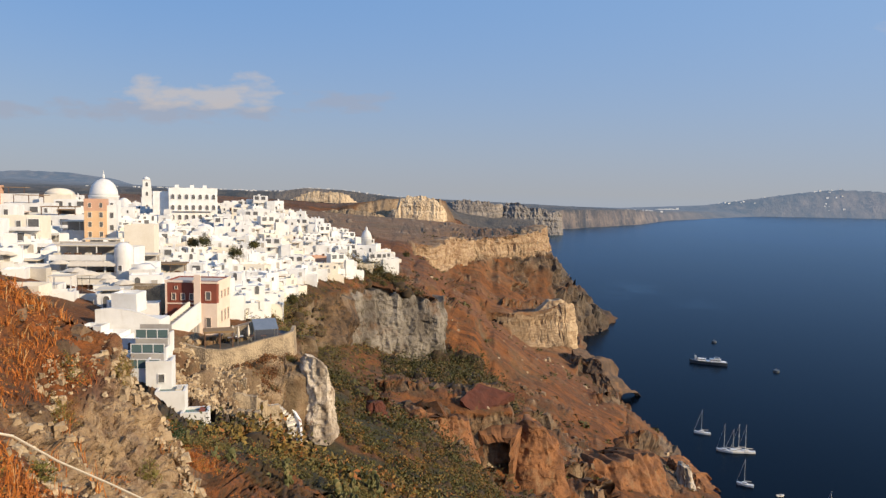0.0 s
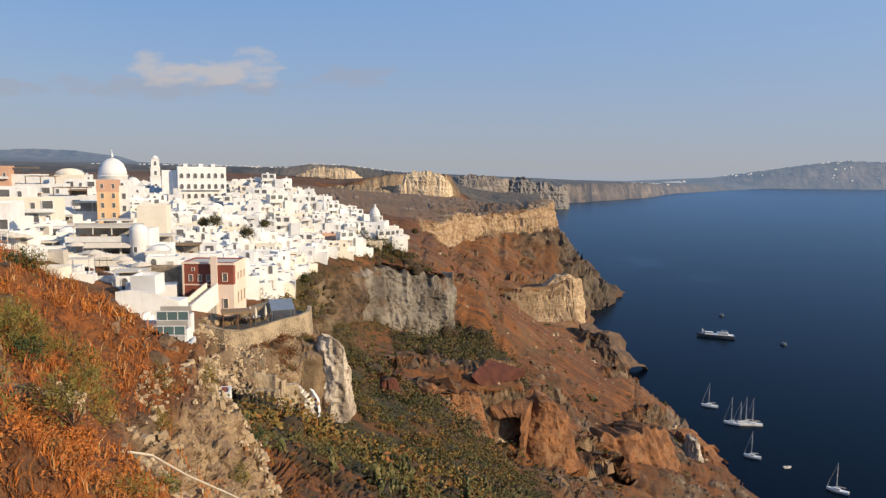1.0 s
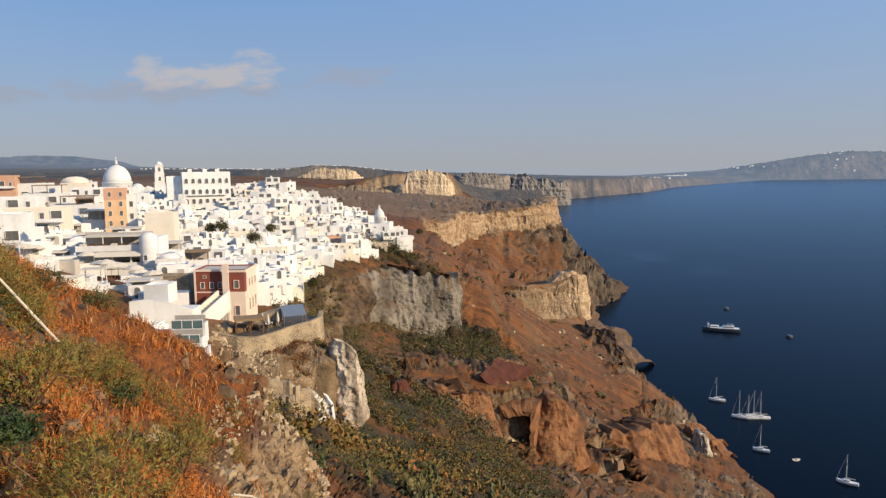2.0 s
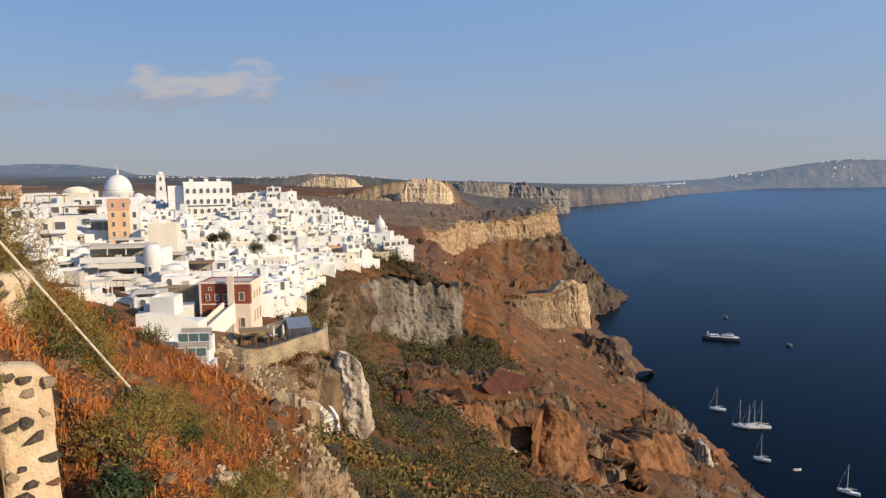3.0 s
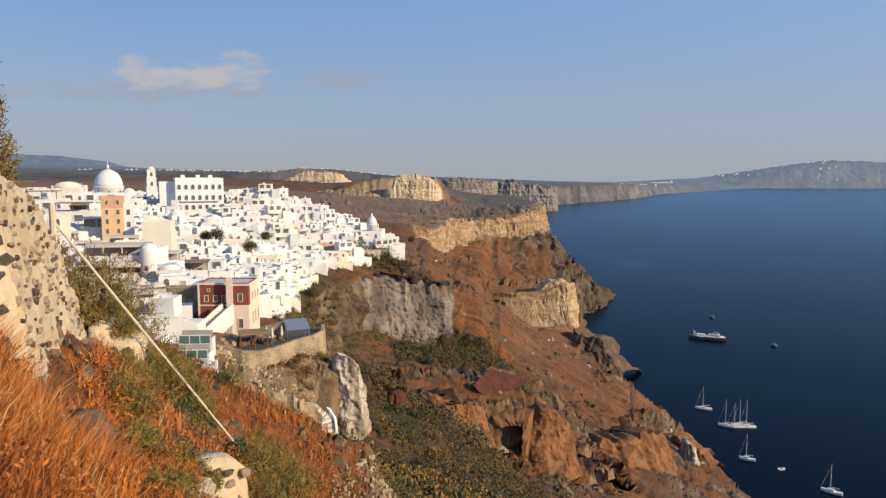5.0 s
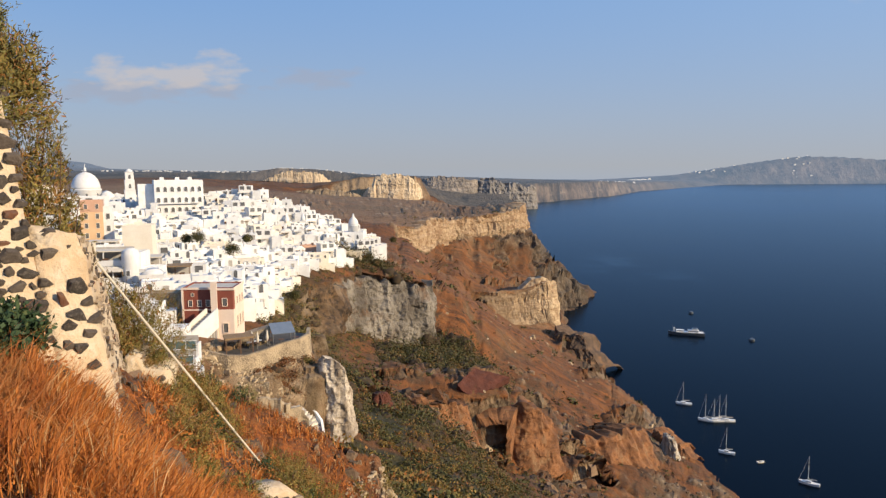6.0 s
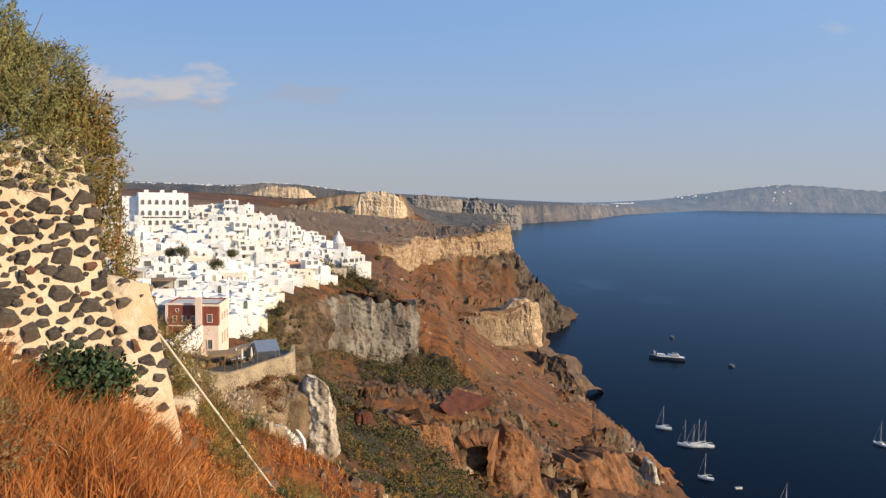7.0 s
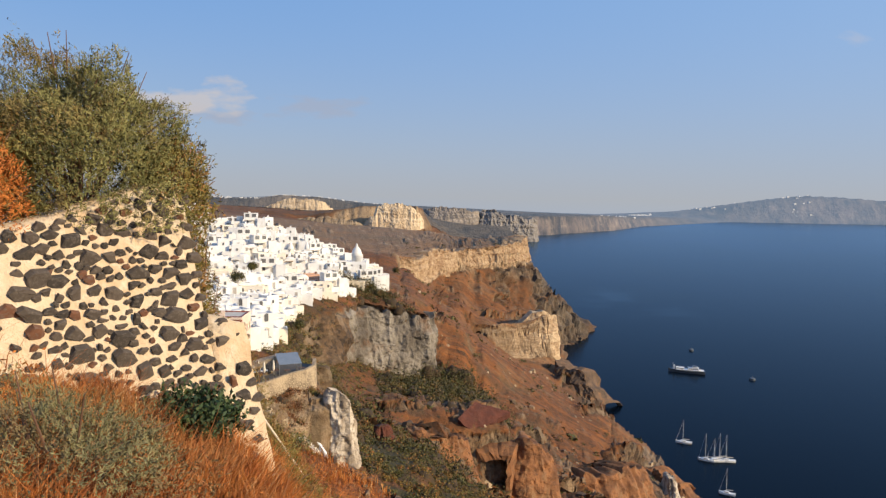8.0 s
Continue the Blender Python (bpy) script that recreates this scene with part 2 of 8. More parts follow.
# inland plateau, quarried butte, far caldera wall and the southern peninsula
section(1500, -500, -26, -250, -50, -140, -62, 30, -76, 80, -100, 120, -137)
section(1765, -500, -28, -270, -62, -150, -78, 10, -80, 50, -92, 110, -137)
section(1785, -500, -26, -270, -52, -125, -25, 20, -22, 36, -80, 110, -137)
section(1900, -700, -20, -270, -40, -120, -30, 30, -30, 60, -80, 160, -137)
section(2200, -900, -25, -500, -45, -420, -46, -300, -48, -210, -50, 40, -54, 300, -66, 325, -137)
section(2230, -900, -14, -480, -14, -410, -1, -290, -5, -200, -17, 40, -50, 305, -60, 330, -137)
section(2420, -1200, -8, -500, -14, -430, -4, -300, -8, -200, -18, 90, -50, 370, -60, 392, -138)
section(3030, -2000, 0, -900, -14, -700, -18, -450, -23, -300, -26, 400, -50, 850, -66, 880, -138)
section(3570, -2600, 10, -1300, -12, -900, -20, -600, -28, -300, -36, 600, -70, 1150, -84, 1180, -138)
section(4640, -3000, 50, -2600, 30, -2250, 10, -1500, -20, 0, -60, 1000, -88, 1950, -100, 2150, -138)
section(4780, -3600, 60, -2900, 76, -2757, 86, -2456, 77, -2262, 52, -2080, -6, -1500, -22, 841.7, -126.2, 1183.4, -119.3, 1509.7, -101, 1865.1, -56.3, 2166.6, -7.9, 2467.7, 36.7, 2731.6, 62.5, 2990.1, 54.6, 3265, 35.4, 4200, 10)
section(4960, -3600, 40, -2900, 60, -2757, 70, -2456, 62, -2262, 40, -2080, -10, -1500, -24, 0, -80, 1300, -95, 2000, -60, 2400, -12, 2700, 20, 2950, 28, 3500, 10, 4200, 0)


def between(a, b, x, f):
    """Height between two slices: like knots glide into each other, unlike ones are blended."""
    if len(a[1]) != len(b[1]):
        return np.interp(x, a[1], a[2]) * (1 - f) + np.interp(x, b[1], b[2]) * f
    kx = a[1][None] * (1 - f[:, None]) + b[1][None] * f[:, None]
    kz = a[2][None] * (1 - f[:, None]) + b[2][None] * f[:, None]
    i = np.clip((x[:, None] > kx).sum(1) - 1, 0, kx.shape[1] - 2)
    row = np.arange(len(x))
    u = np.clip((x - kx[row, i]) / (kx[row, i + 1] - kx[row, i]), 0, 1)
    return kz[row, i] * (1 - u) + kz[row, i + 1] * u


# rock steps across the slopes: x, y, half width, run above, height
SCARPS = ((62, 215, 12, 12, 7), (88, 262, 12, 11, 8), (6, 186, 9, 9, 5.5), (-9, 172, 6, 7, 3.5), (24, 226, 10, 10, 5), (44, 262, 12, 9, 5), (76, 258, 11, 8, 7), (92, 290, 9, 7, 6),
          (106, 318, 10, 8, 8), (38, 204, 9, 7, 4), (56, 226, 9, 7, 5), (20, 160, 9, 6, 3.5), (-6, 204, 7, 6, 3))
CAPE_SCARPS = ((98, 352, 9, 8, 6), (112, 372, 9, 7, 7), (104, 432, 14, 10, 9), (118, 452, 9, 8, 8), (60, 520, 16, 12, 8), (88, 560, 16, 12, 9),
          (112, 600, 15, 12, 9), (132, 640, 14, 10, 9), (148, 690, 16, 10, 10), (96, 545, 10, 10, 6), (122, 628, 10, 9, 7), (72, 590, 12, 9, 5))


def rock_steps(x, y):
    out = 0 * x
    for cx, cy, half, run, high in SCARPS + CAPE_SCARPS:
        near = np.nonzero((np.abs(x - cx) < 3 * half) & (np.abs(y - cy) < 3 * half))[0]
        dx, dy = x[near] - cx, y[near] - cy
        s, t = 0.62 * dx - 0.78 * dy, 0.78 * dx + 0.62 * dy
        s = s + 0.20 * half * vnoise(t / (0.35 * half), s * 0 + cx, s * 0)
        rise = np.where(s < 0, np.clip(1 + s / run, 0, 1) ** 1.5, 1 - np.clip(s / (0.16 * run), 0, 1))
        out[near] += high * rise * np.exp(-(t / half) ** 4)
    return out


def banks(x, y):
    """Made ground: the bank under the cafe terrace, the cut of the stepped path and a hollow that opens the camera's
    view of it.
    """
    return 4.5 * np.exp(-((x + 22.5) / 6.5) ** 2 - ((y - 108) / 5.5) ** 2) + 5.0 * np.exp(-((x + 18.5) / 4.0) ** 2 - ((y - 113) / 5.0) ** 2) + 2.2 * np.exp(-((x + 29.5) / 4.5) ** 2 - ((y - 103) / 3.5) ** 2) - 3.5 * np.exp(-((x + 17) / 3.0) ** 2 - ((y - 97) / 4.0) ** 2) - 4.5 * np.exp(-((x + 14.5) / 3.6) ** 2 - ((y - 89) / 7.0) ** 2)


def base_height(x, y):
    ys = np.array([s[0] for s in SECTIONS])
    k = np.clip(np.searchsorted(ys, y) - 1, 0, len(ys) - 2)
    f = np.clip((y - ys[k]) / (ys[k + 1] - ys[k]), 0, 1)
    z = np.zeros_like(x)
    for j in range(len(ys) - 1):
        sel = np.nonzero(k == j)[0]
        if sel.size:
            a, b = SECTIONS[j], SECTIONS[j + 1]
            z[sel] = between(a, b, x[sel], f[sel])
    return z + rock_steps(x, y) + banks(x, y)


def ground_z(x, y):
    return float(base_height(np.array([x], float), np.array([y], float))[0])


def smooth(a, lo, hi):
    t = np.clip((a - lo) / (hi - lo), 0, 1)
    return t * t * (3 - 2 * t)


def blob(x, y, cx, cy, rx, ry):
    return np.exp(-(((x - cx) / rx) ** 2 + ((y - cy) / ry) ** 2))


def shifted(x, y, r):
    """Uneven edges: the sampling place, moved sideways by noise."""
    warp = np.clip(r * 0.016, 0.05, 10) * smooth(r, 14, 60) + 0.06
    o = x * 0
    even = np.clip(blob(x, y, -8, 288, 28, 16) + blob(x, y, 66, 482, 34, 26) + smooth(y, 300, 335) * (1 - smooth(y, 450, 466)) * smooth(x, -10, 0) * (1 - smooth(x, 84, 100)) + blob(x, y, 45, 270, 26, 36), 0, 1)
    rugged = 1 - 0.6 * even
    wx = vnoise(x / (warp * 5), y / (warp * 5), o + 3.1) * warp + (1 - 2 * np.abs(vnoise(x / (warp * 2.2), y / (warp * 2.2), o + 8.4))) * warp * 0.55 * rugged
    wy = vnoise(x / (warp * 5), y / (warp * 5), o + 13.7) * warp + (1 - 2 * np.abs(vnoise(x / (warp * 2.2), y / (warp * 2.2), o + 21.4))) * warp * 0.55 * rugged
    rag = rugged * 0.16
    wx += vnoise(x / (warp * 0.8), y / (warp * 0.8), o + 5.5) * warp * rag
    wy += vnoise(x / (warp * 0.8), y / (warp * 0.8), o + 6.6) * warp * rag
    return x + wx, y + wy


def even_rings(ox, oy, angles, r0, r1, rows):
    """Distances per direction, spaced to fit the camera's view: closer where the ground it sees is steep or near."""
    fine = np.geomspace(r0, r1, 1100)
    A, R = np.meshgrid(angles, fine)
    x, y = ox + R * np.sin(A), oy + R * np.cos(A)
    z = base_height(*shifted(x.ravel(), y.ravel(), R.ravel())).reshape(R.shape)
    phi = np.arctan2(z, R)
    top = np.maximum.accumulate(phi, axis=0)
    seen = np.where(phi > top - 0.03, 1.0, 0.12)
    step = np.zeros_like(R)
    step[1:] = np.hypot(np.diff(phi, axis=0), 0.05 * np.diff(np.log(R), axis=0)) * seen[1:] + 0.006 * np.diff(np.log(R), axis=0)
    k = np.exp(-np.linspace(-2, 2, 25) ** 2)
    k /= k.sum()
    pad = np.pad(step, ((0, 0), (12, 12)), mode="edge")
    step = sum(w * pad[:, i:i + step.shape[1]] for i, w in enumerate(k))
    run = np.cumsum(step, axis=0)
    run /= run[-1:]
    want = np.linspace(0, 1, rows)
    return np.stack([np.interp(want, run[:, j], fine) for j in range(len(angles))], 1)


SHEET = []


def grid_mesh(name, ox, oy, angles, R, material, keep=False):
    """The ground as one sheet; R: distances, a row of them for each ring."""
    A = np.broadcast_to(angles[None, :], R.shape)
    x, y = (ox + R * np.sin(A)).ravel(), (oy + R * np.cos(A)).ravel()
    z = base_height(*shifted(x, y, R.ravel()))
    n, m = R.shape
    P = np.stack([x, y, z], 1).reshape(n, m, 3)
    du, dv = np.gradient(P, axis=1), np.gradient(P, axis=0)
    N = np.cross(du, dv)
    N /= np.linalg.norm(N, axis=2, keepdims=True) + 1e-9
    N *= np.sign(N[..., 2:3] + 1e-9)
    steep = smooth(1 - N[..., 2].ravel(), 0.16, 0.42)
    r = R.ravel()
    disp = np.zeros_like(x)
    near = smooth(r, 12, 30)
    calm = 0.75 - 0.15 * blob(x, y, -6, 288, 22, 12) - 0.5 * blob(x, y, 60, 1780, 260, 60) - 0.55 * blob(x, y, 24, 204, 18, 14) - 0.45 * blob(x, y, 70, 480, 40, 25)
    def blocks(w, s):
        """Joint-bounded blocks: a step of height for each cell of a bent grid."""
        bx, by, bz = (x + 0.5 * w * vnoise(x / w, y / w, z / w + s), y + 0.5 * w * vnoise(x / w + 9, y / w, z / w + s), z + 0.35 * w * vnoise(x / w, y / w + 5, z / w + s))
        return hash3(np.floor(bx / w).astype(np.int64) + s, np.floor(by / w).astype(np.int64), np.floor(bz / (w * 0.8)).astype(np.int64))
    for wave in (36, 17, 8, 3.9, 1.9, 0.9, 0.43):
        q = wave / np.maximum(r, 2)
        fade = smooth(q, 0.005, 0.012) * (1 - smooth(q, 0.16, 0.4))
        v = vnoise(x / wave, y / wave, z / wave)
        ridge = 1 - 2 * np.abs(vnoise(x / wave + 31, y / wave + 7, z / wave * 0.8))
        disp += fade * wave * (0.055 * (0.5 * v + 0.5 * ridge) * (1 - steep) * (0.25 + 0.75 * near) + steep * (0.15 + 0.85 * near) * (0.11 * ridge + 0.11 * v - 0.08) * np.clip(calm * 1.3, 0.12, 1))
    band = vnoise(x / 60, y / 60, z / 3.2) * 0.9 + vnoise(x / 25, y / 25, z / 1.3) * 0.5
    disp += band * steep * smooth(r, 80, 200) * (1 - smooth(r, 900, 1500)) * 0.9
    lumps = vnoise(x / 14, y / 14, z / 14) + 0.6 * vnoise(x / 5.5 + 9, y / 5.5, z / 5.5) + 0.35 * vnoise(x / 2.3, y / 2.3 + 4, z / 2.3)
    wild = np.clip(0.10 + 0.9 * blob(x, y, 130, 660, 70, 110) + 0.8 * blob(x, y, 108, 380, 22, 130) + 0.5 * blob(x, y, 20, 200, 40, 50) + 0.8 * blob(x, y, 84, 262, 32, 34) + 0.6 * blob(x, y, 55, 215, 26, 24) - 0.5 * blob(x, y, 45, 380, 40, 60), 0, 1)
    crop = smooth(lumps, 0.62 - 0.6 * wild, 0.95 - 0.5 * wild) * smooth(r, 60, 110) * (1 - smooth(r, 900, 1100)) * (z > SEA - 3)
    sweep = smooth(y, 296, 330) * (1 - smooth(y, 455, 475)) * smooth(x, -8, 6) * (1 - smooth(x, 78, 96))
    crop *= 1 - 0.9 * sweep
    crease = 0.6 * (1 - 2 * np.abs(vnoise(x / 7 + 2, y / 7, z / 9))) + 0.4 * (1 - 2 * np.abs(vnoise(x / 2.8 + 2, y / 2.8, z / 3.5)))
    disp += crop * (0.7 + 1.1 * wild) * (0.35 + 0.65 * crease)
    rocky = np.clip(crop + steep * calm + 0.8 * wild * (r > 60), 0, 1) * (1 - 0.8 * sweep) * smooth(r, 60, 110) * (1 - smooth(r, 950, 1100)) * (z > SEA - 4)
    for w, k in ((11, 0.10), (5.2, 0.13), (2.4, 0.14), (1.1, 0.12)):
        q = w / np.maximum(r, 2)
        disp += rocky * k * (1 + 0.9 * smooth(y, 480, 540)) * w * blocks(w, 3) * smooth(q, 0.004, 0.008) * (1 - smooth(q, 0.03, 0.06))
    run = vnoise((y + 0.18 * x) / 4.5, x / 34, z * 0) + 0.6 * vnoise((y + 0.18 * x) / 1.9, x / 16, z * 0 + 4)
    fan_ = smooth(y, 280, 330) * (1 - smooth(y, 560, 640)) * (1 - steep) * (z > SEA + 3)
    disp += fan_ * run * 0.28
    town = smooth(-x - (38 - 14 * smooth(y, 255, 300) - 6 * (1 - smooth(y, 125, 150))), 0, 8) * smooth(y, 108, 118) * (1 - smooth(y, 340, 380))
    disp *= 1 - 0.8 * town
    crag = np.clip(smooth(x, -3.4, -2.6) * smooth(y, 12.2, 13.6) * (1 - smooth(y, 18.6, 19.8)) * (1 - smooth(x, 0.2, 1.6)), 0, 1)
    for wave, k in ((1.7, 0.20), (0.8, 0.24), (0.38, 0.24), (0.17, 0.18)):
        disp += crag * k * wave * (vnoise(x / wave + 5, y / wave, z / wave) - 0.7 * np.abs(vnoise(x / wave, y / wave + 8, z / wave)))
    for w, k in ((0.62, 0.22), (0.27, 0.30), (0.13, 0.26)):
        disp += crag * k * w * blocks(w, 5)
    strata = vnoise(x / 90, y / 90, z / 5.5) + 0.6 * vnoise(x / 45, y / 45, z / 2.4 + 7)
    disp += strata * steep * smooth(r, 420, 500) * (1 - smooth(r, 2300, 2600)) * 1.6
    P = P.reshape(-1, 3) + N.reshape(-1, 3) * disp[:, None]
    if keep:
        SHEET.extend((R, P[:, 2].reshape(n, m)))
    # cover masks: rock, green scrub, pale tuff
    patch = vnoise(x / 23, y / 23, z / 23) * 0.5 + vnoise(x / 7, y / 7, z / 7) * 0.35 + vnoise(x / 2.1, y / 2.1, z / 2.1) * 0.25
    rock = np.clip(smooth(1 - N[..., 2].ravel(), 0.30, 0.52) + 0.25 * patch * steep, 0, 1)
    rock = np.clip(rock + 0.85 * crop * (1 - town), 0, 1)
    green = smooth(patch, 0.18, 0.4) * 0.55
    valley = blob(x, y, -4, 75, 16, 62) + blob(x, y, -14, 152, 10, 16) + 0.6 * blob(x, y, -40, 232, 12, 40) + blob(x, y, 0, 34, 12, 10) + 0.9 * blob(x, y, 3, 125, 16, 28) + blob(x, y, -19, 181, 6, 9)
    green = np.clip(green + valley * smooth(patch, -0.45, 0.25) * 1.2, 0, 1) * (1 - 0.8 * rock)
    rock = np.clip(rock + crag * 1.1, 0, 1)
    green *= (1 - smooth(y, 300, 360)) * smooth(y, 21, 26)
    pale = np.clip(smooth(patch, 0.1, 0.35) * 0.35 + blob(x, y, 80, 470, 26, 20) + smooth(y, 495, 515) * (z > np.interp(y, (520, 600), (-63, -57))) * (1 - smooth(y, 1000, 1500))
                   + 1.2 * blob(x, y, -60, 1780, 120, 60) * (x < 50) + 0.8 * blob(x, y, -26, 104, 9, 10) + blob(x, y, -390, 2300, 150, 170), 0, 1)
    dip = vnoise(x / 30, y / 30, (z - 0.32 * x + 0.12 * y) / 2.6) + 0.5 * vnoise(x / 9, y / 9, z / 4)
    pale = np.clip(pale + 0.9 * smooth(dip, 0.42, 0.72) * np.clip(blob(x, y, 84, 258, 34, 40) + blob(x, y, 50, 212, 30, 26), 0, 1), 0, 1)
    # last term darkens land past 1950 m, standing in for haze
    dark = np.clip(1.2 * blob(x, y, 8, 270, 17, 15) + 0.8 * blob(x, y, 103, 425, 13, 50) + blob(x, y, 150, 690, 60, 60) * (z < -66) + 0.25 * blob(x, y, -8, 288, 22, 9) + 0.14 * smooth(y, 500, 560) * (1 - rock) * smooth(z, -62, -52) + 0.35 * blob(x, y, 130, 660, 70, 110) + 0.45 * smooth(y, 1950, 2150) * smooth(x, -230, -120), 0, 1)
    pebble = np.clip(crag + 0.8 * blob(x, y, -25, 103, 8, 8), 0, 1)
    rock = np.clip(rock + 0.7 * blob(x, y, -25, 103, 7, 7) * smooth(patch, -0.4, 0.1), 0, 1)
    grey = np.clip(0.8 * blob(x, y, -60, 1780, 180, 40) * (x < 40) + 0.7 * blob(x, y, -370, 2225, 90, 60) + 1.3 * blob(x, y, -7, 288, 17, 9) * (z < -42) + 0.9 * blob(x, y, -13, 101, 4, 6) + 0.5 * blob(x, y, 150, 690, 60, 80) + 0.5 * blob(x, y, 112, 380, 14, 110), 0, 1)
    dry = np.clip(smooth(y, 20, 60) * 0.6 + fan_ * 0.9 + 0.5 * blob(x, y, 30, 180, 40, 60), 0, 1) * (1 - smooth(y, 560, 700))
    mesh = bpy.data.meshes.new(name)
    i = np.arange(n * m).reshape(n, m)
    quads = np.stack([i[:-1, :-1], i[:-1, 1:], i[1:, 1:], i[1:, :-1]], -1).reshape(-1, 4)[:, ::-1]
    mesh.vertices.add(len(P)), mesh.loops.add(quads.size), mesh.polygons.add(len(quads))
    mesh.vertices.foreach_set("co", P.astype(np.float32).ravel())
    mesh.loops.foreach_set("vertex_index", quads.astype(np.int32).ravel())
    mesh.polygons.foreach_set("loop_start", np.arange(0, quads.size, 4, dtype=np.int32))
    mesh.polygons.foreach_set("use_smooth", (rock.reshape(n, m)[:-1, :-1].ravel() < 0.6) | (np.repeat(r.reshape(n, m)[:-1, :1], m - 1, 1).ravel() > 1200))
    cover = mesh.color_attributes.new("cover", "FLOAT_COLOR", "POINT")
    cover.data.foreach_set("color", np.stack([rock, green, pale, dark], 1).astype(np.float32).ravel())
    kinds = mesh.color_attributes.new("kinds", "FLOAT_COLOR", "POINT")
    kinds.data.foreach_set("color", np.stack([pebble, grey, dry, (1 - smooth(y, 22, 32)) * (1 - crag) * (1 - 0.5 * steep)], 1).astype(np.float32).ravel())
    mesh.update(calc_edges=True)
    mesh.materials.append(material)
    return new(name, mesh)


def ground_material():
    m = Mat("dry_hillside", 0.95)
    cov = m.node("ShaderNodeAttribute")
    cov.attribute_name = "cover"
    s = m.node("ShaderNodeSeparateColor")
    m.put(s.inputs[0], cov.outputs["Color"])
    rock, green, pale, dark = s.outputs[0], s.outputs[1], s.outputs[2], cov.outputs["Alpha"]
    big, mid, small, tiny = m.noise(30, 6), m.noise(7, 6), m.noise(1.6, 6, 1.0, 0.7), m.noise(0.22)
    lanes = m.node("ShaderNodeMapping")
    lanes.inputs["Scale"].default_value = (0.10, 1.0, 0.10)
    m.put(lanes.inputs[0], m.where())
    run = m.node("ShaderNodeTexNoise")
    run.inputs["Scale"].default_value, run.inputs["Detail"].default_value, run.inputs["Roughness"].default_value = 0.16, 8, 0.65
    m.put(run.inputs["Vector"], lanes.outputs[0])
    streak = run.outputs["Fac"]
    pebble, grey, dry = m.attr("kinds")[0:3]
    grass = m.mix(m.ramp(streak, 0.38, 0.62), (0.255, 0.088, 0.018), (0.055, 0.024, 0.009))
    grass = m.mix(m.ramp(small, 0.52, 0.70), grass, (0.225, 0.086, 0.021))
    grass = m.mix(m.math('MULTIPLY', m.ramp(big, 0.48, 0.62), m.math('SUBTRACT', 1.0, m.math('MULTIPLY', dry, 0.75))), grass, (0.085, 0.050, 0.026))
    grass = m.mix(m.math('MULTIPLY', m.ramp(streak, 0.56, 0.64), dry), grass, (0.275, 0.092, 0.017))
    grass = m.mix(m.ramp(m.noise(4.1, 7, 1.0, 0.8), 0.54, 0.62), grass, (0.040, 0.028, 0.013))
    scrub = m.mix(m.ramp(small, 0.35, 0.65), (0.016, 0.017, 0.005), (0.062, 0.050, 0.013))
    stone = m.mix(m.ramp(m.noise(9, 8, 2.2, 0.7), 0.38, 0.62), (0.045, 0.031, 0.022), (0.215, 0.130, 0.068))
    stone = m.mix(m.ramp(small, 0.50, 0.62), stone, (0.034, 0.025, 0.019))
    stone = m.mix(m.ramp(m.noise(14, 7, 0.25, 0.7), 0.54, 0.64), stone, (0.27, 0.20, 0.135))
    tuff = m.mix(m.ramp(m.noise(4, 7, 4.0, 0.7), 0.4, 0.60), (0.54, 0.41, 0.26), (0.34, 0.225, 0.130))
    tuff = m.mix(m.ramp(m.noise(5, 7, 0.2, 0.7), 0.54, 0.64), tuff, (0.12, 0.08, 0.05))
    chalk = m.mix(m.ramp(m.noise(10, 7, 0.6, 0.65), 0.42, 0.58), (0.40, 0.36, 0.30), (0.115, 0.098, 0.082))
    chalk = m.mix(m.ramp(m.noise(3.2, 7, 0.35, 0.7), 0.54, 0.66), chalk, (0.045, 0.038, 0.032))
    chalk = m.mix(m.ramp(m.noise(11, 6), 0.56, 0.70), chalk, (0.19, 0.110, 0.058))
    tan = m.mix(m.ramp(m.noise(0.5, 6, 1, 0.7), 0.40, 0.60), (0.50, 0.355, 0.205), (0.30, 0.195, 0.115))
    tan = m.mix(m.ramp(m.noise(0.16, 5, 1, 0.7), 0.56, 0.68), tan, (0.48, 0.37, 0.235))
    tan = m.mix(m.ramp(m.noise(1.3, 5), 0.56, 0.66), tan, (0.19, 0.105, 0.072))
    tan = m.mix(m.ramp(m.noise(0.24, 4, 1, 0.6), 0.62, 0.68), tan, (0.045, 0.028, 0.02))
    stone = m.mix(grey, stone, chalk)
    stone = m.mix(pebble, stone, tan)
    c = m.mix(rock, grass, stone)
    c = m.mix(m.math("MULTIPLY", pale, m.math("ADD", m.math("MULTIPLY", rock, 0.65), 0.35)), c, tuff)
    c = m.mix(m.math("MULTIPLY", dark, 0.75), c, m.mix(m.ramp(mid, 0.4, 0.6), (0.040, 0.034, 0.028), (0.10, 0.072, 0.048)))
    c = m.mix(green, c, scrub)
    lit = m.node("ShaderNodeAttribute")
    lit.attribute_name = "kinds"
    straw_ = m.mix(m.ramp(m.noise(0.5, 6, 1, 0.7), 0.4, 0.6), (0.28, 0.085, 0.016), (0.11, 0.042, 0.013))
    c = m.mix(m.math("MULTIPLY", lit.outputs["Alpha"], m.ramp(m.noise(1.4, 5), 0.36, 0.52)), c, straw_)
    c = m.mix(m.ramp(tiny, 0.3, 0.75), c, m.mix(1.0, c, (0.62, 0.60, 0.58), "MULTIPLY"))
    m.color(c)
